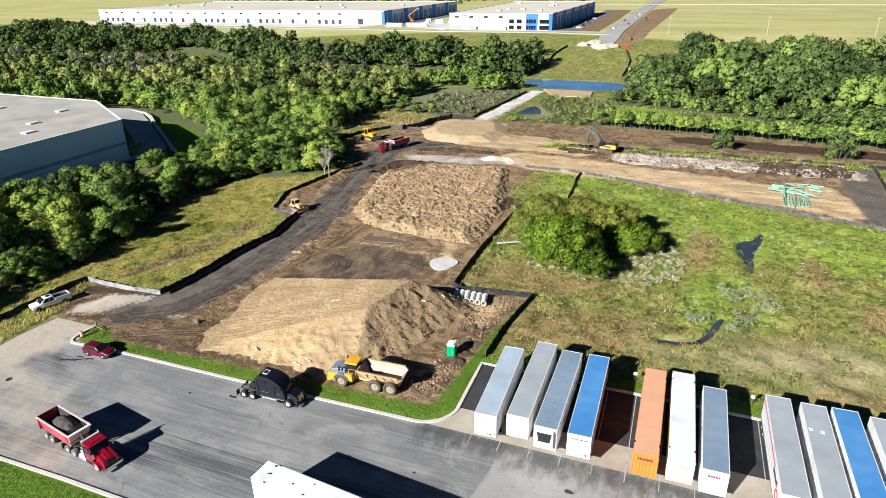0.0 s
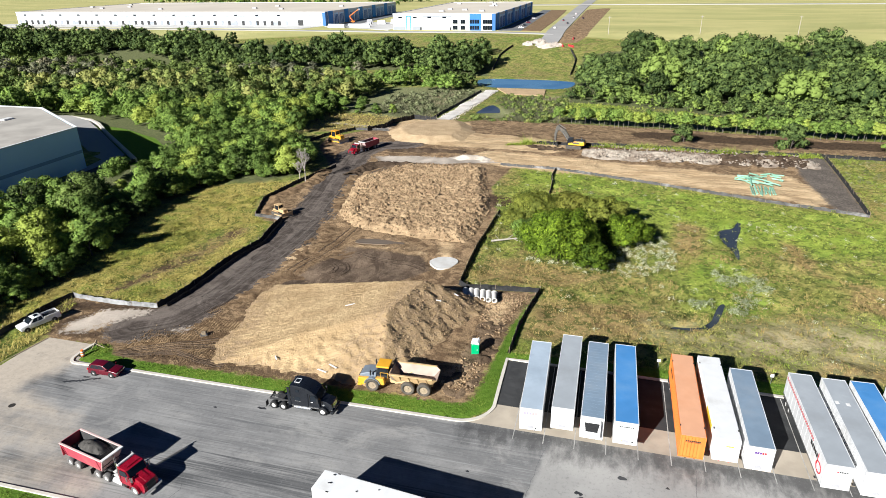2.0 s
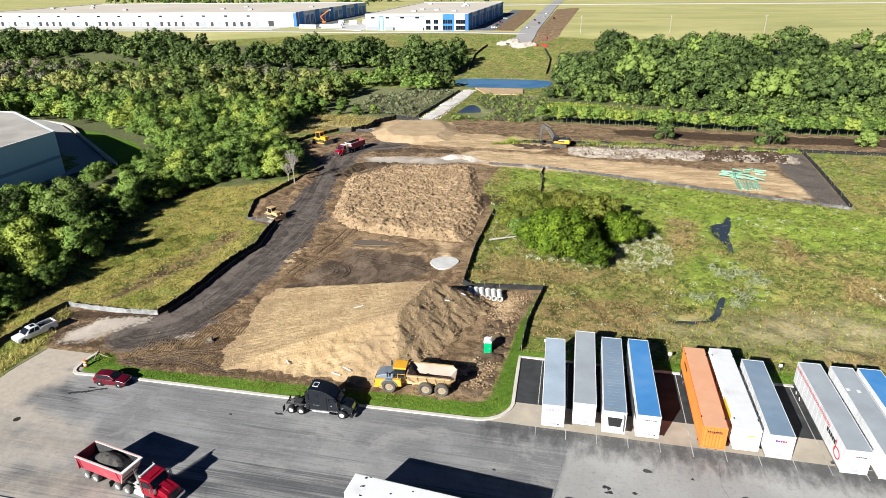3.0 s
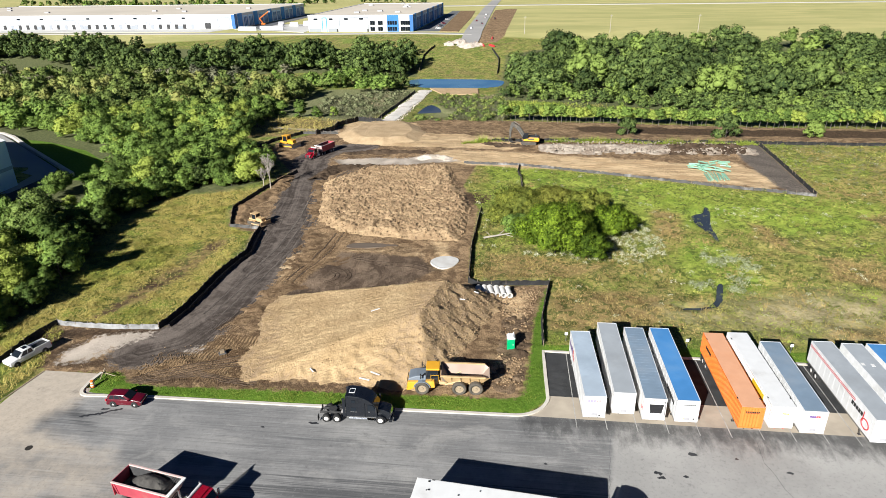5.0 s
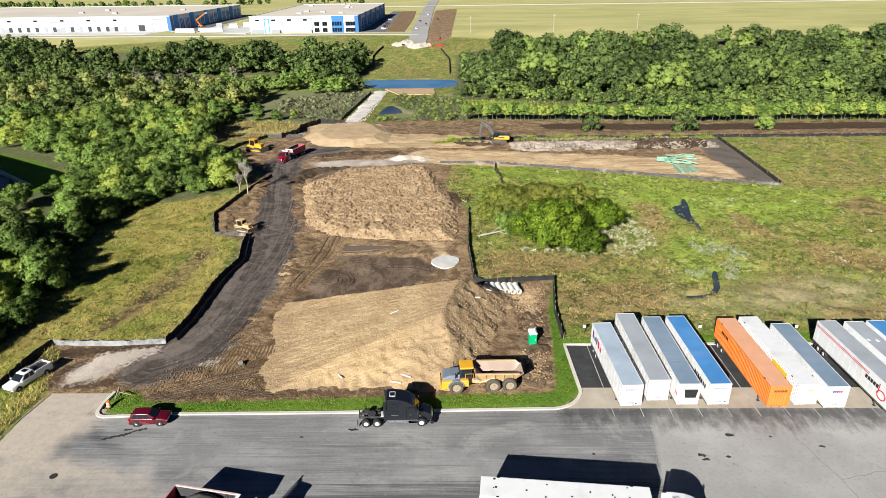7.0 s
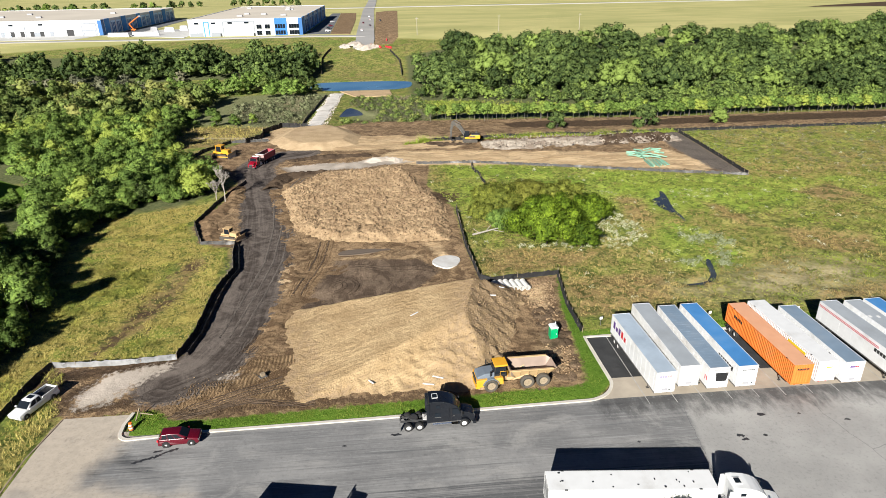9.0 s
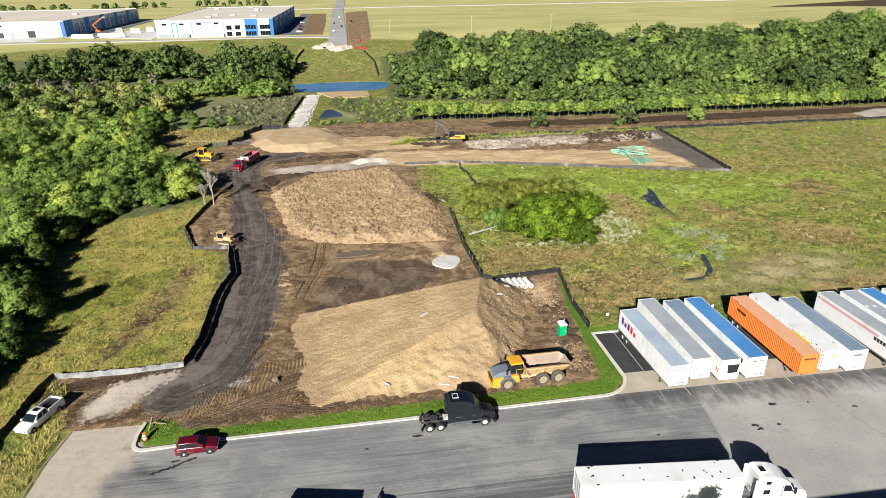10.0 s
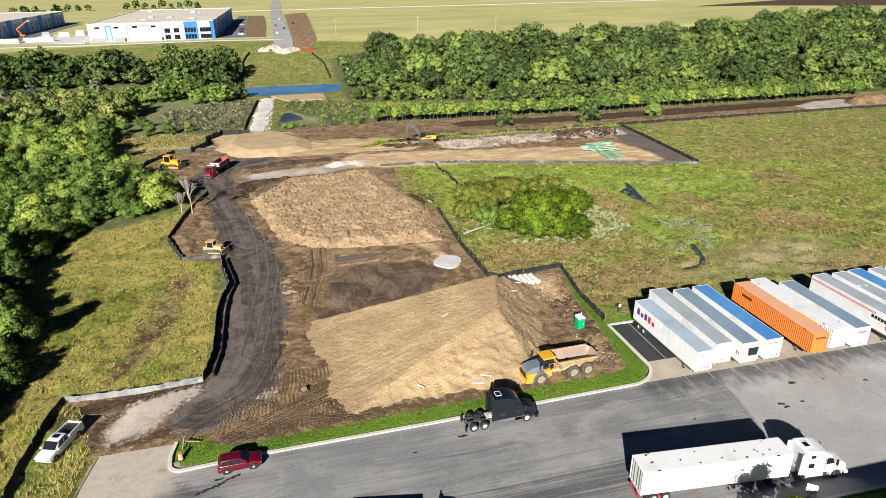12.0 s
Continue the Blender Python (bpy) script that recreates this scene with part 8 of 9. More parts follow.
    if bed:
        b0, b1 = bed
        bm = bmesh.new()
        box(bm, b0 + 0.08, b1 - 0.08, -w * 0.80, w * 0.80, 1.165, 1.185)
        part("bed_liner", bm, "black_plastic", c, "open black cargo bed")
        rail = bmesh.new()
        for s in (-1, 1):
            box(rail, b0, b1, min(s * w * 0.82, s * w * 0.92), max(s * w * 0.82, s * w * 0.92), 1.1, 1.46, 0.02)
        box(rail, b0, b0 + 0.08, -w * 0.9, w * 0.9, 1.1, 1.44, 0.02)
        part("bed_rail", rail, paint, c)
        part("sunroof", boxed(top_b + 0.35, top_b + 0.95, -0.4, 0.4, z1 - 0.01, z1 + 0.012), "glass", c)
    return c


SUV_SIDE = [(-0.92, 0.45), (-0.85, 0.26), (3.55, 0.26), (3.72, 0.62), (3.62, 0.92), (2.55, 1.08), (-0.75, 1.12)]
SUV_CAB = [(-0.78, 1.06), (2.35, 1.06), (1.55, 1.64), (0.6, 1.70), (-0.45, 1.66)]
car(pose(-78.05, 53.35, 0, 0, 0, 2.5), "dark_red", 2.78, "dark red sport utility car parked at the curb", SUV_SIDE, SUV_CAB, [(-0.45, 0.2), (0.3, 1.05), (1.15, 1.85)], "suv")
PICK_SIDE = [(-1.15, 0.62), (-1.05, 0.40), (4.75, 0.36), (4.92, 0.72), (4.84, 1.05), (3.7, 1.16), (-1.1, 1.16)]
PICK_CAB = [(1.25, 1.12), (3.55, 1.12), (2.85, 1.80), (2.2, 1.86), (1.45, 1.82)]
car(pose(-96.0, 63.3, 0.12, 0, 0, -110.2), "white_paint", 4.0, "white extended-cab pickup parked on the grass", PICK_SIDE, PICK_CAB, [(1.5, 2.2), (2.3, 3.2)], "pickup", (-1.05, 1.3))


def hauler(at):
    """Articulated dump truck: rear axles at 0 and 2.1 m, front axle at 6.85 m."""
    h = thing("articulated_dump_truck", "dusty yellow articulated dump truck with an empty steel bed", "dump truck", at=at)
    bed, lining = bmesh.new(), bmesh.new()

    def plate(bm, pts, thick):
        a, c = [bm.verts.new(p) for p in pts], [bm.verts.new((p[0] + thick[0], p[1] + thick[1], p[2] + thick[2])) for p in pts]
        bm.faces.new(a), bm.faces.new(c[::-1])
        for i in range(len(a)):
            bm.faces.new((a[i], a[(i + 1) % len(a)], c[(i + 1) % len(a)], c[i]))
    for s in (-1, 1):
        sidep = [(-1.75, s * 1.2, 2.45), (-0.9, s * 0.82, 1.5), (3.4, s * 0.82, 1.3), (4.25, s * 1.2, 1.95), (4.45, s * 1.56, 2.95), (-1.2, s * 1.56, 2.75)]
        plate(bed, [sidep[0], sidep[1], sidep[5]], (0, -s * 0.08, 0))
        plate(bed, [sidep[1], sidep[2], sidep[4], sidep[5]], (0, -s * 0.08, 0))
        plate(bed, [sidep[2], sidep[3], sidep[4]], (0, -s * 0.08, 0))
        ins = [(x, y - s * 0.10, z) for x, y, z in sidep]
        plate(lining, [ins[0], ins[1], ins[5]], (0, -s * 0.02, 0))
        plate(lining, [ins[1], ins[2], ins[4], ins[5]], (0, -s * 0.02, 0))
        plate(lining, [ins[2], ins[3], ins[4]], (0, -s * 0.02, 0))
    for bm, up in ((bed, 0.0), (lining, 0.09)):
        plate(bm, [(-1.75, -1.2, 2.45 + up), (-1.75, 1.2, 2.45 + up), (-0.9, 0.82, 1.5 + up), (-0.9, -0.82, 1.5 + up)], (0, 0, 0.07))
        plate(bm, [(-0.9, -0.82, 1.5 + up), (-0.9, 0.82, 1.5 + up), (3.4, 0.82, 1.3 + up), (3.4, -0.82, 1.3 + up)], (0, 0, 0.07))
        plate(bm, [(3.4, -0.82, 1.3 + up), (3.4, 0.82, 1.3 + up), (4.25 - up, 1.2, 1.95), (4.45 - up, 1.56, 2.95), (4.45 - up, -1.56, 2.95), (4.25 - up, -1.2, 1.95)], (0.07, 0, 0))
    body = part("dump_bed", bed, "dusty_yellow", h, "dusty tan dump bed")
    part("bed_lining", lining, "bed_steel", body, "worn bare steel lining")
    rim = bmesh.new()
    for s in (-1, 1):
        lo, hi = sorted((s * 1.40, s * 1.64))
        prism(rim, [(-1.2, 2.68), (4.45, 2.88), (4.45, 3.0), (-1.2, 2.80)], lo, hi)
    part("bed_rim", rim, "dusty_yellow", body)
    for i in range(4):
        for s in (-1, 1):
            part("bed_rib", rod(bmesh.new(), (-0.4 + i * 1.15, s * 0.86, 1.55), (-0.3 + i * 1.15, s * 1.58, 2.75), 0.07, seg=6), "dusty_yellow", body)
    ch = bmesh.new()
    box(ch, -1.0, 4.6, -0.45, 0.45, 0.85, 1.3, 0.05)
    box(ch, 4.6, 5.3, -0.3, 0.3, 0.8, 1.4, 0.05)
    for x in (0.0, 2.1, 6.85):
        rod(ch, (x, -1.1, 0.9), (x, 1.1, 0.9), 0.18)
    part("chassis", ch, "dusty_yellow", h)
    for s in (-1, 1):
        ram = bmesh.new()
        rod(ram, (3.9, s * 0.75, 1.1), (1.9, s * 1.05, 1.9), 0.11)
        part("lift_ram", ram, "dusty_yellow", h)
    part("front_body", prism(bmesh.new(), [(5.2, 1.0), (8.6, 0.75), (8.75, 1.15), (8.7, 1.85), (5.3, 1.95)], -1.35, 1.35, 0.08), "machine_yellow", h)
    part("hood", prism(bmesh.new(), [(6.35, 1.9), (8.68, 1.85), (8.5, 2.2), (7.6, 2.48), (6.35, 2.55)], -1.05, 1.05, 0.12, 0.12), "hood_grey", h, "dark grey sloping hood")
    part("grille", boxed(8.66, 8.80, -0.85, 0.85, 1.1, 1.8, 0.04), "black_plastic", h)
    part("bumper", boxed(8.3, 8.85, -1.4, 1.4, 0.65, 0.95, 0.06), "machine_yellow", h)
    cabm = part("cab", prism(bmesh.new(), [(4.75, 1.75), (6.35, 1.75), (6.45, 2.35), (6.15, 3.35), (4.85, 3.35)], -0.85, 0.85, 0.06, 0.06), "black_plastic", h, "dark glazed cab")
    part("cab_roof", boxed(4.6, 6.35, -0.95, 0.95, 3.33, 3.58, 0.10), "machine_yellow", cabm, "yellow cab roof")
    for s in (-1, 1):
        lo, hi = sorted((s * 0.83, s * 0.875))
        part("side_window", prism(bmesh.new(), [(4.95, 2.2), (6.3, 2.2), (6.1, 3.22), (4.98, 3.22)], lo, hi), "glass", cabm)
    part("windshield", prism(bmesh.new(), [(6.44, 2.4), (6.48, 2.4), (6.2, 3.28), (6.16, 3.28)], -0.72, 0.72), "glass", cabm)
    for s in (-1, 1):
        fend = bmesh.new()
        pts = [(6.85 + 1.12 * math.cos(radians(a)), 0.9 + 1.12 * math.sin(radians(a))) for a in range(10, 171, 20)]
        inn = [(6.85 + 1.0 * math.cos(radians(a)), 0.9 + 1.0 * math.sin(radians(a))) for a in range(170, 9, -20)]
        lo, hi = sorted((s * 1.0, s * 1.5))
        prism(fend, pts + inn, lo, hi)
        part("fender", fend, "hood_grey", h)
        mir = bmesh.new()
        rod(mir, (6.5, s * 0.85, 2.7), (7.0, s * 1.35, 2.8), 0.035, seg=6)
        box(mir, 6.92, 7.05, s * 1.35 - 0.14, s * 1.35 + 0.14, 2.4, 3.05, 0.03)
        part("mirror", mir, "black_plastic", h)
        rail = bmesh.new()
        rod(rail, (4.7, s * 1.25, 1.95), (4.7, s * 1.25, 2.85), 0.03, seg=6)
        rod(rail, (4.7, s * 1.25, 2.85), (5.7, s * 1.25, 2.85), 0.03, seg=6)
        rod(rail, (5.7, s * 1.25, 2.85), (5.7, s * 1.25, 1.95), 0.03, seg=6)
        part("hand_rail", rail, "machine_yellow", h)
        part("headlight", boxed(8.72, 8.82, s * 1.1 - 0.15, s * 1.1 + 0.15, 1.3, 1.5, 0.02), "chrome", h)
    bar = bmesh.new()
    rod(bar, (4.9, -0.7, 3.55), (4.9, -0.7, 4.0), 0.03, seg=6)
    rod(bar, (4.9, -0.7, 4.0), (5.6, -0.9, 4.0), 0.03, seg=6)
    part("aerial_bar", bar, "black_plastic", h)
    for x in (0.0, 2.1, 6.85):
        for y in (-1.2, 1.2):
            wheel(h, x, y, 0.92, 0.68, "hub_yellow", "dusty_rubber")
    return h


hauler(pose(-32.85, 60.5, 0.12, 0, 0, 184.2))


def tracks_pair(t, x0, x1, gauge, w, hgt, mat="dusty_rubber"):
    for s in (-1, 1):
        bm = bmesh.new()
        r = hgt / 2
        pts = [(x0 + r + r * math.cos(radians(a)), r + r * math.sin(radians(a))) for a in range(90, 271, 30)]
        pts += [(x1 - r + r * math.cos(radians(a)), r + r * math.sin(radians(a))) for a in range(-90, 91, 30)]
        lo, hi = sorted((s * gauge, s * (gauge + w)))
        prism(bm, pts, lo, hi)
        k = int((x1 - x0) / 0.2)
        for i in range(k):
            box(bm, x0 + 0.15 + i * (x1 - x0 - 0.3) / k, x0 + 0.2 + i * (x1 - x0 - 0.3) / k, lo, hi, hgt - 0.01, hgt + 0.05)
        part("track", bm, mat, t)


def dozer(at, paint, label, blade_mat, ripper=False):
    d = thing("bulldozer", label, "bulldozer", at=at)
    tracks_pair(d, -2.0, 2.0, 0.75, 0.6, 1.05)
    part("hull", prism(bmesh.new(), [(-1.9, 0.55), (2.0, 0.55), (2.2, 1.2), (2.15, 1.95), (0.5, 2.05), (0.4, 1.5), (-1.9, 1.6)], -0.72, 0.72, 0.06), paint, d)
    part("fender", box(box(bmesh.new(), -1.7, 0.6, -1.3, -0.7, 1.15, 1.3, 0.03), -1.7, 0.6, 0.7, 1.3, 1.15, 1.3, 0.03), paint, d)
    cabm = part("cab", prism(bmesh.new(), [(-1.1, 1.5), (0.45, 1.5), (0.4, 2.9), (-1.0, 2.9)], -0.7, 0.7, 0.05, 0.05), "glass", d, "dark glazed cab")
    part("cab_roof", boxed(-1.2, 0.55, -0.85, 0.85, 2.88, 3.05, 0.06), paint, cabm)
    for x in (-1.05, 0.38):
        for s in (-1, 1):
            part("cab_post", boxed(x, x + 0.1, s * 0.72 - 0.05, s * 0.72 + 0.05, 1.5, 2.9), paint, cabm)
    st = bmesh.new()
    rod(st, (1.3, 0.25, 1.9), (1.3, 0.25, 2.6), 0.07)
    part("exhaust_stack", st, "black_plastic", d)
    bl = bmesh.new()
    pts = [(2.75, 0.1), (2.62, 0.35), (2.58, 0.7), (2.68, 1.1), (2.82, 1.3), (2.9, 1.3), (2.74, 1.05), (2.66, 0.7), (2.70, 0.38), (2.82, 0.1)]
    prism(bl, pts, -1.75, 1.75)
    part("blade", bl, blade_mat, d, "worn curved blade")
    arms = bmesh.new()
    for s in (-1, 1):
        box(arms, -0.6, 2.65, s * 1.42 - 0.1, s * 1.42 + 0.1, 0.35, 0.6, 0.03)
        rod(arms, (1.7, s * 0.5, 1.5), (2.65, s * 0.5, 0.9), 0.08)
    part("push_arm", arms, paint, d)
    return d


dozer(pose(-84.6, 116.0, height(-84.6, 116.0) + 0.45, 0, 0, -22) @ Matrix.Diagonal((0.9, 0.9, 0.82, 1)), "dusty_yellow", "dust-coated tan bulldozer on the soil bank", "dusty_yellow")
dozer(pose(-102.2, 185.6, height(-102, 185) + 0.1, 0, 0, -20) @ Matrix.Diagonal((1.25, 1.25, 1.25, 1)), "machine_yellow", "yellow bulldozer at the far turning place", "steel")


plain("boom_grey", (0.085, 0.08, 0.07), 0.75, vary=0.3, dirt=(0.20, 0.16, 0.11))


def excavator(at):
    e = thing("excavator", "yellow tracked excavator with a folded dark boom", "excavator", at=at)
    tracks_pair(e, -2.2, 2.2, 0.85, 0.65, 0.95)
    part("car_body", boxed(-1.2, 1.2, -0.9, 0.9, 0.5, 1.05, 0.05), "frame_steel", e)
    up = part("house", prism(bmesh.new(), [(-2.9, 1.1), (1.5, 1.1), (1.5, 1.7), (-0.4, 2.15), (-2.7, 2.2), (-2.95, 1.9)], -1.4, 1.4, 0.10), "machine_yellow", e, "yellow engine house")
    part("engine_deck", box(boxed(-2.7, -0.3, -1.15, 1.15, 2.14, 2.36, 0.06), -1.9, -1.6, -0.9, -0.6, 2.3, 2.9), "frame_steel", e, "black engine deck with an exhaust")
    part("side_panel", box(boxed(-1.5, 0.2, -1.43, -1.38, 1.5, 1.95), -1.5, 0.2, 1.38, 1.43, 1.5, 1.95), "boom_grey", e, "dark grey side panels")
    cabm = part("cab", prism(bmesh.new(), [(0.2, 1.6), (1.75, 1.6), (1.85, 2.3), (1.45, 3.1), (0.25, 3.1)], 0.45, 1.4, 0.05), "glass", e, "dark glazed cab")
    part("cab_roof", boxed(0.15, 1.5, 0.42, 1.43, 3.08, 3.2, 0.04), "black_plastic", cabm)
    bm = bmesh.new()
    prism(bm, [(1.2, 1.6), (1.6, 1.4), (3.3, 3.8), (5.1, 5.2), (4.9, 6.0), (2.75, 4.9), (0.85, 2.2)], -0.32, 0.32, 0.04)
    part("boom", bm, "boom_grey", e, "dark grey boom")
    st = bmesh.new()
    prism(st, [(4.7, 6.2), (5.4, 5.9), (5.9, 3.6), (5.7, 1.8), (5.3, 1.8), (5.2, 3.6), (4.35, 5.75)], -0.26, 0.26, 0.03)
    part("stick", st, "boom_grey", e)
    bk = bmesh.new()
    prism(bk, [(5.3, 1.9), (5.95, 1.6), (6.0, 0.7), (5.3, 0.3), (4.7, 0.55), (4.7, 0.65), (5.3, 0.45), (5.85, 0.8), (5.8, 1.5), (5.3, 1.75)], -0.6, 0.6)
    part("bucket", bk, "boom_grey", e)
    for p, q, r in (((1.6, 0.35, 1.7), (3.4, 0.35, 4.1), 0.1), ((1.6, -0.35, 1.7), (3.4, -0.35, 4.1), 0.1), ((2.8, 0, 5.3), (4.6, 0, 6.3), 0.10), ((5.6, 0, 5.0), (5.8, 0, 2.2), 0.08)):
        part("ram", rod(bmesh.new(), p, q, r), "steel", e)
    return e


excavator(pose(-24.8, 194.6, height(-24.4, 194) + 0.15, 0, 0, 172) @ Matrix.Diagonal((1.12, 1.12, 1.12, 1)))

# ---------- small things on the site ----------
pt = thing("portable_toilet", "green portable toilet with a white roof", "portable toilet", at=pose(-28.55, 70.6, land(-28.55, 70.6) + 0.02, 0, 0, 4))
part("base", boxed(-0.58, 0.58, -0.6, 0.6, 0, 0.14, 0.02), "black_plastic", pt)
part("wall", boxed(-0.54, 0.54, -0.54, 0.54, 0.12, 2.05, 0.03), "green_plastic", pt)
dr = part("door", boxed(-0.40, 0.40, -0.575, -0.54, 0.2, 1.95, 0.015), "green_plastic", pt)
part("latch", boxed(0.26, 0.34, -0.60, -0.575, 1.0, 1.2), "white_paint", dr)
part("roof", prism(bmesh.new(), [(-0.6, 2.03), (0.6, 2.03), (0.6, 2.15), (0.35, 2.32), (-0.35, 2.32), (-0.6, 2.15)], -0.6, 0.6, 0.03), "white_paint", pt, "white translucent roof")
part("vent_pipe", rod(bmesh.new(), (0.4, 0.4, 2.1), (0.4, 0.4, 2.6), 0.05), "white_paint", pt)
for s in (-1, 1):
    part("vent_band", boxed(-0.45, 0.45, s * 0.545 - 0.006, s * 0.545 + 0.006, 1.82, 1.98), "white_paint", pt)


def pipe_mesh(r, ri, length):
    bm = bmesh.new()
    seg, prof = 20, [(r, 0), (r, length - 0.25), (r * 1.14, length - 0.2), (r * 1.14, length), (ri, length), (ri, 0)]
    rings = [[bm.verts.new((q * math.cos(6.2832 * i / seg), y, q * math.sin(6.2832 * i / seg))) for q, y in prof] for i in range(seg)]
    for i in range(seg):
        a, c = rings[i], rings[(i + 1) % seg]
        for k in range(len(prof)):
            bm.faces.new((a[k], a[(k + 1) % len(prof)], c[(k + 1) % len(prof)], c[k]))
    return finish("pipe", bm, "pipe_concrete", False)


PIPE = pipe_mesh(0.46, 0.33, 2.6)
for i in range(6):
    x = -33.9 + i * 1.0
    ob = new("concrete_pipe", PIPE)
    ob.matrix_basis = pose(x, 85.9 + 0.03 * i, land(x, 86.5) + 0.55, 1, 0, 10 + (i % 3))
    tagged(ob, "pale concrete drain pipe lying in a row", "concrete pipe", "row of concrete pipes")

GREEN = finish("pipe", rod(bmesh.new(), (0, -3, 0), (0, 3, 0), 0.16, seg=8), "pale_green")
GREEN_S = finish("pipe", rod(bmesh.new(), (0, -1.4, 0), (0, 1.4, 0), 0.2, seg=8), "pale_green")
for i in range(36):
    if i < 13:
        x, y, a, z = 21.4 + 0.42 * i + rnd.uniform(-0.15, 0.15), 160.2 - 0.05 * i + rnd.uniform(-1, 1), -4 + rnd.uniform(-7, 7), 0.2
    elif i < 25:
        x, y, a, z = 22.5 + rnd.uniform(-1.5, 4.5), 168.0 + rnd.uniform(-2.5, 4.0), rnd.choice((-4, 82, 100, 40)) + rnd.uniform(-12, 12), 0.25 + 0.06 * (i - 13)
    else:
        x, y, a, z = 24.5 + rnd.uniform(-4.5, 7), 172.0 + rnd.uniform(-2.5, 4), rnd.uniform(0, 180), 0.3
    ob = new("plastic_pipe", GREEN if i < 25 else GREEN_S)
    ob.matrix_basis = pose(x, y, land(x, y) + z, rnd.uniform(-2, 2), 0, a)
    tagged(ob, "pale green plastic sewer pipe stacked on the pad", "plastic pipe", "stack of green pipes")

# tall orange barrel and a broken stake frame on the island
bar = thing("traffic_barrel", "orange and white traffic barrel on the grass island", "traffic barrel", at=pose(-83.1, 55.95, 0.12))
part("base", rod(bmesh.new(), (0, 0, 0), (0, 0, 0.1), 0.36, seg=16), "black_plastic", bar)
for i, mt in enumerate(("orange_plastic", "white_paint", "orange_plastic", "white_paint", "orange_plastic")):
    part("band", rod(bmesh.new(), (0, 0, 0.1 + 0.18 * i), (0, 0, 0.28 + 0.18 * i), 0.29 - 0.018 * i, 0.275 - 0.018 * i, 16), mt, bar)
fr = thing("stake_frame", "broken pale wooden stakes on the grass island", "stakes", at=pose(-83.2, 57.6, 0.1))
for p, q in (((0, 0, 0), (0.3, 0.9, 1.1)), ((0.25, 0.8, 0.55), (1.9, 0.6, 0.3)), ((0.3, 0.9, 0), (0.3, 0.95, 1.2))):
    part("stake", rod(bmesh.new(), p, q, 0.06, seg=6), "stake_wood", fr)
pump = thing("plate_compactor", "small pale machine standing on graded soil", "machine", at=pose(-69.3, 65.0, land(-69.3, 65.0) + 0.05, 0, 0, 35))
part("base_plate", boxed(-0.5, 0.5, -0.35, 0.35, 0, 0.18, 0.04), "steel", pump)
part("engine", boxed(-0.3, 0.3, -0.25, 0.25, 0.18, 0.6, 0.05), "hub_yellow", pump)
part("handle", rod(rod(bmesh.new(), (-0.4, -0.25, 0.2), (-1.1, -0.25, 0.95), 0.03, seg=6), (-0.4, 0.25, 0.2), (-1.1, 0.25, 0.95), 0.03, seg=6), "frame_steel", pump)

for x, y in ((-20.6, 73.2), (-3.7, 73.0), (10.3, 72.9), (24.8, 73)):
    sg = thing("stall_sign", "small white sign on a post behind the stalls", "sign", "stall signs", at=pose(x, y, land(x, y), 0, 0, 5))
    part("post", boxed(-0.04, 0.04, -0.03, 0.03, -0.2, 1.5), "steel", sg)
    part("plate", boxed(-0.23, 0.23, -0.06, -0.03, 1.05, 1.5, 0.01), "white_paint", sg)
sg = thing("notice_sign", "white notice board with grey bars beside the lot", "sign", at=pose(-20.9, 33.7, 0.1, 0, 0, -38))
part("post", boxed(-0.05, 0.05, -0.04, 0.04, -0.2, 2.0), "steel", sg)
pl = part("plate", boxed(-0.5, 0.5, -0.07, -0.04, 1.0, 2.2, 0.01), "white_paint", sg)
for i in range(5):
    part("text_bar", boxed(-0.38, 0.38 - 0.1 * (i % 2), -0.078, -0.07, 1.2 + 0.18 * i, 1.26 + 0.18 * i), "grey_mark", pl)
mh = new("manhole_cover", finish("manhole_cover", rod(bmesh.new(), (-83.4, 44.4, -0.05), (-83.4, 44.4, 0.012), 0.42, seg=24), "manhole_iron"))
tagged(mh, "rusty iron manhole cover in the lot", "manhole cover")

# stains, cracks and patches on the lot
plain("wet_stain", (0.045, 0.046, 0.05), 0.35, vary=0.3, scale=2)
plain("crack_seal", (0.10, 0.10, 0.105), 0.7, vary=0.3, scale=2)


def stain(path, width, label):
    """A thin spill with an uneven rim."""
    r = random.Random(round(path[0][0] * 100))
    P = dense(path, 0.22)
    left, right = [], []
    for i, (x, y) in enumerate(P):
        a, c = P[max(i - 1, 0)], P[min(i + 1, len(P) - 1)]
        d = Vector((c[0] - a[0], c[1] - a[1])).normalized()
        w = width * (0.12 if i in (0, len(P) - 1) else r.uniform(0.2, 0.85))
        left.append((x - d.y * w, y + d.x * w))
        w = width * (0.12 if i in (0, len(P) - 1) else r.uniform(0.2, 0.85))
        right.append((x + d.y * w, y - d.x * w))
    ob = new("stain", finish("stain", slab(right + left[::-1], 0.001, 0.005), "wet_stain"))
    return tagged(ob, label, "stain", "stains on the lot", "structure")


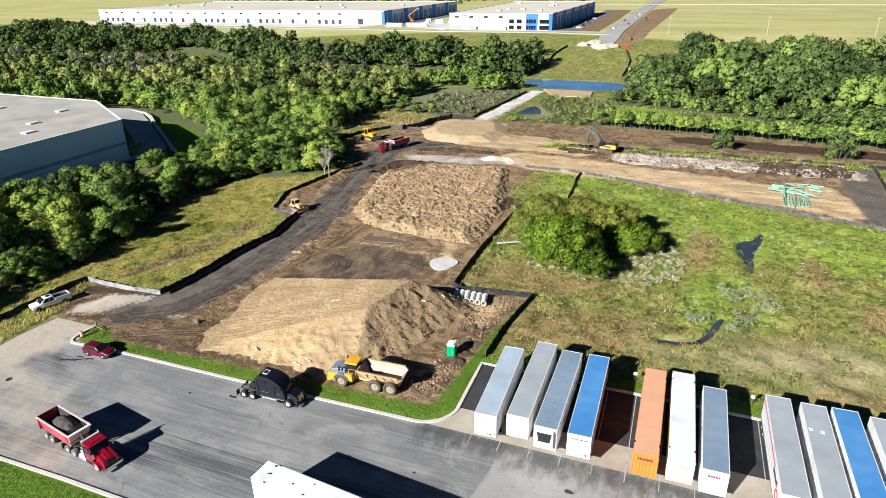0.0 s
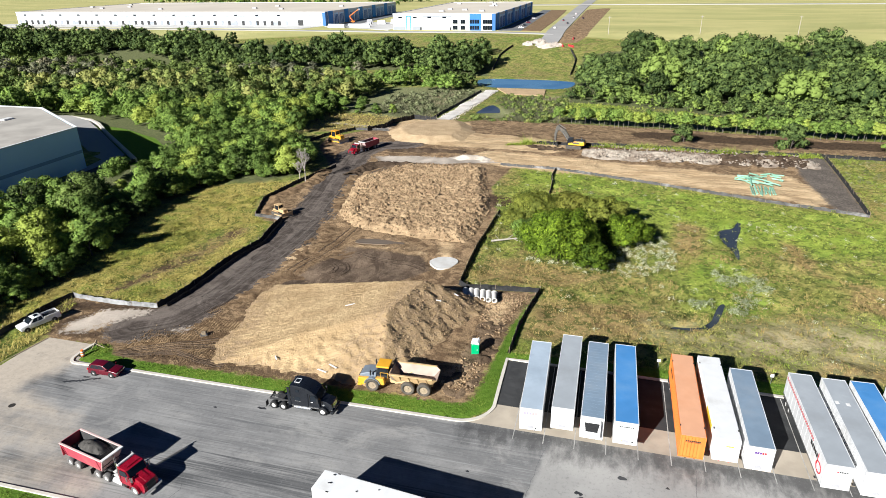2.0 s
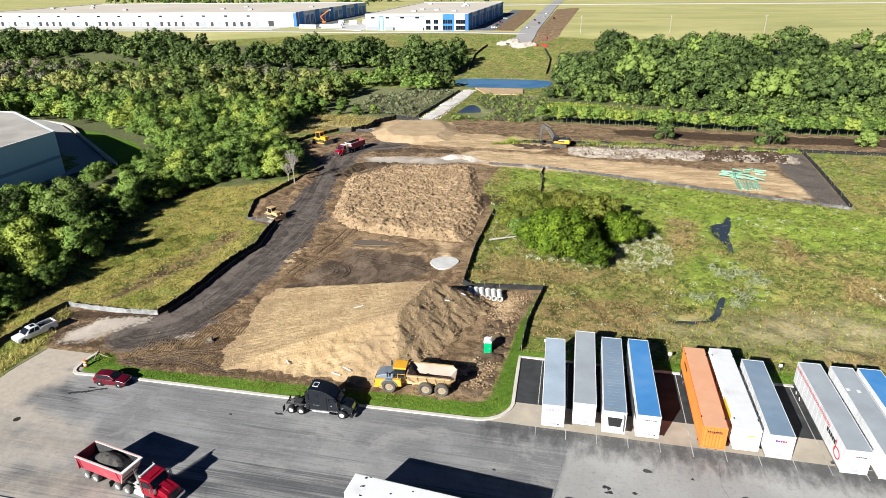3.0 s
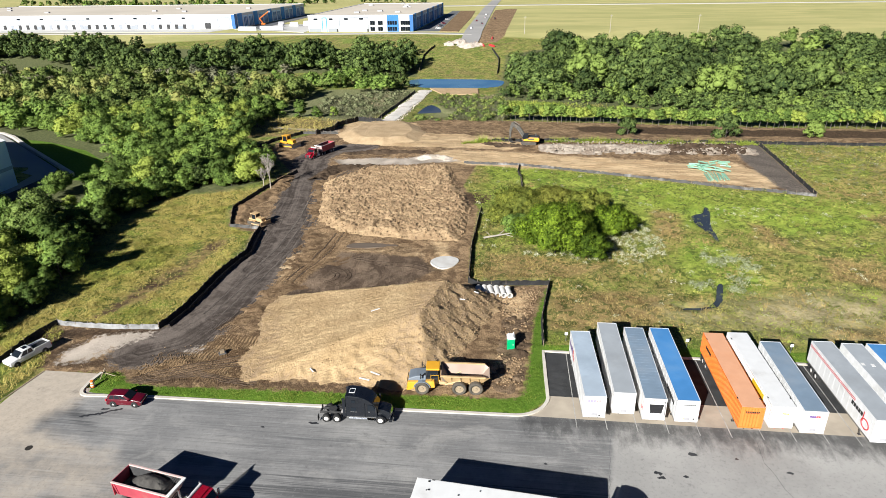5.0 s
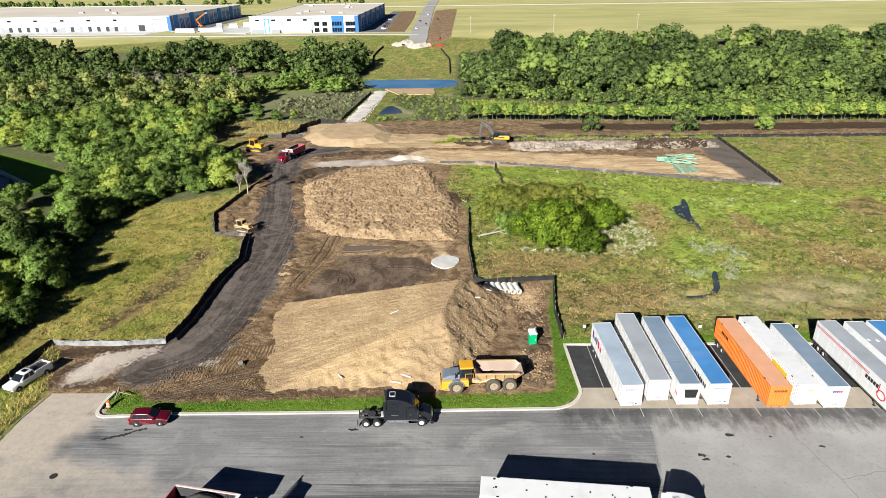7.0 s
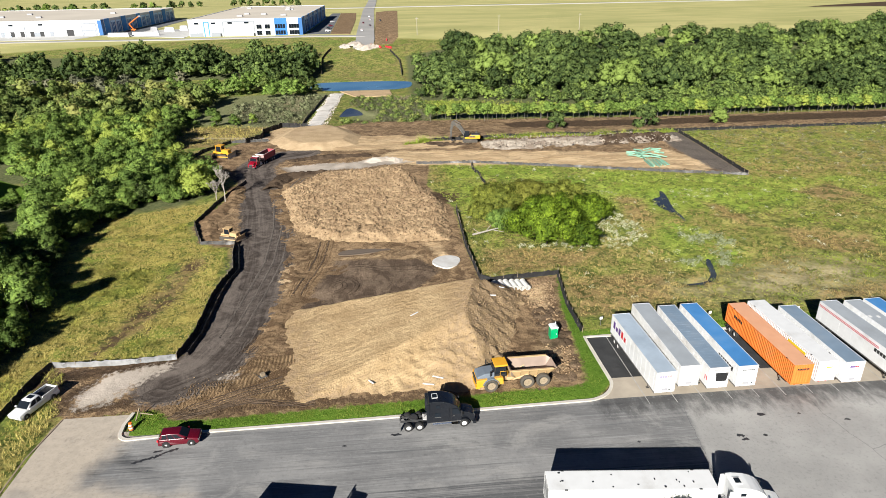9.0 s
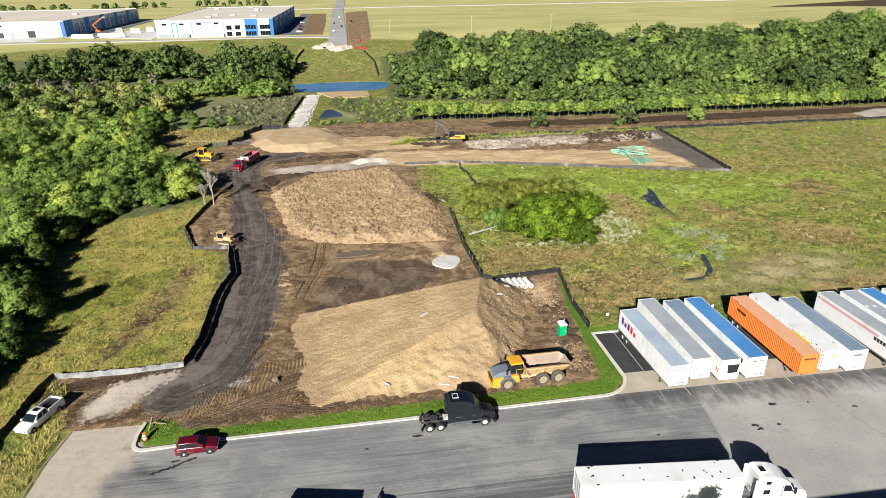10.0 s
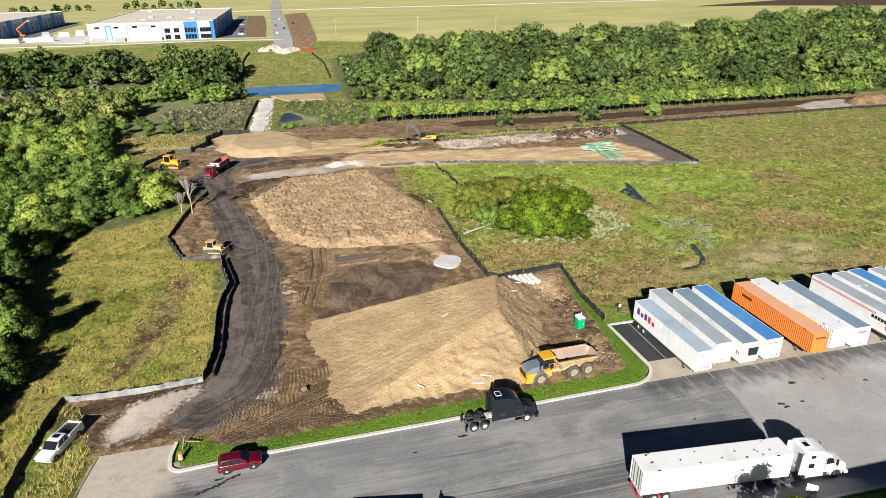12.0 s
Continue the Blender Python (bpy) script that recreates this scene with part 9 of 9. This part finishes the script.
stain([(-81.2, 50.2), (-79.8, 50.7), (-78.9, 51.0), (-77.8, 51.7), (-76.6, 52.2)], 0.34, "dark wet trickle under the parked car")
stain([(-79.3, 51.8), (-78.3, 52.1)], 0.3, "dark wet spot under the parked car")
for x, y, a, w_ in ((-12.8, 47.6, 0.9, 0.45), (-12.6, 46.9, 0.9, 0.4), (-8.5, 50.9, 1.0, 0.5), (-9.8, 47.4, 0.6, 0.35), (-52.5, 51.9, 1.3, 0.3), (-58, 50.6, 0.5, 0.4), (-17.8, 57.6, 0.5, 0.9), (-24.5, 47.8, 0.4, 0.3), (-3.6, 50.6, 0.4, 0.3), (1.2, 49.0, 0.8, 0.25)):
    stain([(x, y), (x + a * 0.5, y + 0.05), (x + a, y - 0.04)], w_, "dark oil spot on the asphalt")
for path in ([(-16.3, 55.4), (-17.2, 49), (-17.8, 44.6), (-19.6, 34)], [(-0.2, 55.4), (-0.6, 50.3), (1.0, 44.0), (2.2, 34)], [(1.0, 44.0), (6, 45.2), (12, 44.6), (22, 46)], [(-54, 39.5), (-53.2, 37.6), (-53.6, 36.0), (-52.4, 34.2)]):
    r_ = random.Random(int(abs(path[0][0] * 10)))
    wig = [(x + r_.uniform(-0.12, 0.12), y + r_.uniform(-0.12, 0.12)) for x, y in dense(path, 0.9)]
    tagged(new("crack", finish("crack", sweep(wig, 0.032, 0.001, 0.006), "crack_seal")), "dark sealed crack in the asphalt", "crack", "cracks in the lot", "structure")

# deadwood
lg = thing("fallen_branch", "bleached fallen branch in the meadow", "branch")
zz = land(-31, 114)
for p, q, r in (((-34.8, 112.6, zz + 0.3), (-26.7, 115.4, zz + 0.9), 0.22), ((-32, 113.6, zz + 0.4), (-30, 116.5, zz + 1.2), 0.12), ((-30.5, 114.1, zz + 0.5), (-28.4, 112.2, zz + 0.8), 0.1), ((-33.2, 113.1, zz + 0.3), (-34.5, 115.0, zz + 0.7), 0.08)):
    part("limb", rod(bmesh.new(), p, q, r, r * 0.4, 7), "dead_wood", lg)


def bare_tree(x, y, tall, seed, label):
    r = random.Random(seed)
    t = thing("dead_tree", label, "tree", at=pose(x, y, land(x, y)))
    tw = bmesh.new()

    def grow(p, d, length, rad, depth):
        q = p + d * length
        rod(tw, p, q, rad, rad * 0.66, 4 if depth > 2 else 7, False)
        if depth < 5:
            for _ in range(3 if depth else 5):
                e = (d + Vector((r.uniform(-1, 1), r.uniform(-1, 1), r.uniform(-0.1, 0.7))) * 0.62).normalized()
                grow(q, e, length * r.uniform(0.55, 0.80), max(rad * 0.58, 0.022), depth + 1)
    grow(Vector((0, 0, -0.2)), Vector((0.05, 0.02, 1)).normalized(), tall * 0.34, 0.16, 0)
    part("trunk", tw, "dead_wood", t)
    return t


bare_tree(-91.5, 141.8, 8.5, 3, "bleached leafless tree at the edge of the woods")
bare_tree(-94.0, 143.5, 5.0, 4, "pale leafless tree beside a dead one")


# ---------- clods and stones ----------
def stones(name, spots, base, seed, size, mat, label):
    r = np.random.RandomState(seed)
    n_ = len(spots)
    ico = np.array([(1, 0, 0), (-1, 0, 0), (0, 1, 0), (0, -1, 0), (0, 0, 1), (0, 0, -1)], float)
    tri = np.array([(0, 2, 4), (2, 1, 4), (1, 3, 4), (3, 0, 4), (2, 0, 5), (1, 2, 5), (3, 1, 5), (0, 3, 5)])
    s = size * (0.35 + 1.0 * r.rand(n_) ** 2)
    V = ico[None] * (0.6 + 0.6 * r.rand(n_, 6, 1)) * s[:, None, None] * [1.1, 1, 0.75] + (r.rand(n_, 6, 3) - 0.5) * s[:, None, None] * 0.5
    V = V + np.stack([spots[:, 0], spots[:, 1], base + s * 0.25], -1)[:, None]
    F = (tri[None] + 6 * np.arange(n_)[:, None, None]).reshape(-1, 3)
    return tagged(new(name, mesh_of(name, V.reshape(-1, 3), F, mat, rough=r.normal(size=n_ * 6) * 2)), label, "stones", kind="stuff")


def on_pile(sp):
    return level(sp[:, 0], sp[:, 1]) + 0.05 + pile_shape(sp[:, 0], sp[:, 1])


sp = scatter(51, [(-41, 64), (-36, 66), (-28, 80), (-31, 86), (-38, 82), (-42, 72)], 0.42)
stones("flank_stones", sp, on_pile(sp), 52, 0.15, "fill_earth", "loose stones and clods on the heap's flank")
sp = scatter(53, [(-66, 60), (-44, 60), (-40, 66), (-46, 69), (-60, 63)], 0.85)
stones("front_clods", sp, on_pile(sp), 54, 0.12, "heap_earth", "tan clods on the heap's front")
sp = scatter(55, FILL, 0.55, 2.0)
stones("fill_clods", sp, level(sp[:, 0], sp[:, 1]) + 0.05 + fill_shape(sp[:, 0], sp[:, 1]), 56, 0.26, "fill_earth", "tan clods strewn over the fill")
sp = scatter(57, [(-30, 60), (-27, 62), (-25.6, 80), (-23.5, 90), (-34, 90), (-30, 80), (-29, 72), (-33, 63)], 0.42)
stones("verge_clods", sp, np.array([land(x, y) for x, y in sp]), 58, 0.21, "fill_earth", "tan clods and chips on the trampled soil")
sp = scatter(59, [(-80, 60), (-60, 59.5), (-62, 63), (-70, 68), (-80, 66)], 0.9)
stones("track_clods", sp, np.array([land(x, y) for x, y in sp]), 60, 0.12, "fill_earth", "brown clods on the tracked soil")
sp = scatter(61, [(-18, 183), (38, 183), (40, 197), (-18, 196)], 1.1)
stones("rubble", sp, np.array([land(x, y) for x, y in sp]) + 0.9, 62, 0.33, "rubble_earth", "pale broken rubble on the bank")
sp = scatter(63, [(-90.5, 64.5), (-91, 67.5), (-86, 69.4), (-82, 70), (-83, 68), (-88, 64)], 1.5)
stones("entrance_stone", sp, np.array([land(x, y) for x, y in sp]), 64, 0.12, "white_spoil", "pale crushed stone at the site entrance")
sp = scatter(65, [(-83.2, 236), (-75, 236), (-73.4, 320), (-80.4, 320)], 0.9)
stones("causeway_stone", sp, level(sp[:, 0], sp[:, 1]) + 0.32, 66, 0.35, "white_spoil", "white broken stone on the causeway")
BOARD = finish("board", boxed(-0.75, 0.75, -0.09, 0.09, -0.03, 0.03), "warm_white")
for x, y, a in ((-48.6, 73.0, 40), (-33.2, 73.5, -25), (-32.6, 72.4, -30), (-55.0, 61.2, -50), (-47.5, 60.2, -15), (-46.2, 61.0, -25), (-36.5, 78.5, -10), (-34.5, 82.0, -35)):
    ob = new("board", BOARD)
    ob.matrix_basis = pose(x, y, float(on_pile(np.array([[x, y]]))[0]) + 0.12, 8, 0, a)
    tagged(ob, "white scrap board lying on the earth heap", "board", "scrap boards")

# ---------- far off ----------
for i, (x, y) in enumerate(((-26.0, 509.0), (39.0, 513.0), (104.0, 513.0))):
    up = thing("utility_pole", "slim grey utility pole in the far field", "pole", "utility poles", at=pose(x, y, height(x, y)))
    part("mast", rod(bmesh.new(), (0, 0, 0), (0, 0, 13), 0.22, 0.15), "dead_wood", up)
    part("crossarm", boxed(-1.2, 1.2, -0.1, 0.1, 12.0, 12.25), "dead_wood", up)
heap("stone_heap", -92, -50, 440, 486, 1.2, ridge_heap([(-79, 464), (-73, 474), (-66, 455), (-60, 462)], 11, 1.7, 70, 2.2), "white_spoil", "white heap of broken stone by the far road")
for i, (x, y, mt) in enumerate(((-50, 488, "red_mark"), (-55, 459, "red_mark"), (-60, 466, "orange_plastic"), (-49, 457, "red_mark"))):
    b_ = thing("road_barrier", "red plastic barrier across the far road", "barrier", "far barriers", at=pose(x, y, height(x, y), 0, 0, 10 * i))
    part("body", prism(bmesh.new(), [(-0.5, 0), (0.5, 0), (0.3, 0.5), (0.2, 1.3), (-0.2, 1.3), (-0.3, 0.5)], -4, 4), mt, b_)
for i, (x, y) in enumerate(((-70, 545), (-64, 590), (-71, 625), (-65, 668), (-99, 545), (-100, 570), (-101, 600), (-103, 650), (-67, 720), (-55, 655))):
    paint = ("white_paint", "black_paint", "dark_red", "grey_mark")[i % 4]
    car(pose(x, y, height(x, y) + 0.16, 0, 0, 90 if i < 4 or i > 7 else 5), paint, 2.78, "far parked car beside the road", SUV_SIDE, SUV_CAB, [(-0.45, 1.85)], "car")
woods("far_hedge", np.stack([np.linspace(-900, -180, 60), 1010 + 30 * np.sin(np.linspace(0, 9, 60))], -1), 171, 9, 6, 120, 1.6, "oak_leaves_mass", "dark far hedgerow")
woods("far_trees", scatter(173, [(-700, 880), (-330, 880), (-330, 960), (-700, 990)], 38), 174, 8, 5, 140, 1.4, "leaves_mass", "scattered far trees")
plant(tree_kind(181, 9.2, 2.7, 0.55, 1600, 0.15, "leaves", r0=0.14), -29.8, 26.8, 1.0, 0.6, "small leafy tree on the near verge", "verge plants")
LOW = tree_kind(183, 1.9, 1.1, 0.05, 900, 0.08, "bush_leaves", r0=0.05)
for x, y, q in ((-23.2, 33.2, 1.0), (-22.3, 33.0, 0.85)):
    plant(LOW, x, y, q, x, "leafy shrub at the foot of a notice sign", "verge plants", "shrub")
# unseen block, sized so that its shadow edge falls on the near lot
tagged(new("wall_dock", finish("dock", slab([(-29, -70), (90, -70), (90, 18.0), (-29, 18.0)], -0.5, 10), "wall_white")), "unseen building block added to cast the shadow on the near lot", "building", kind="structure")
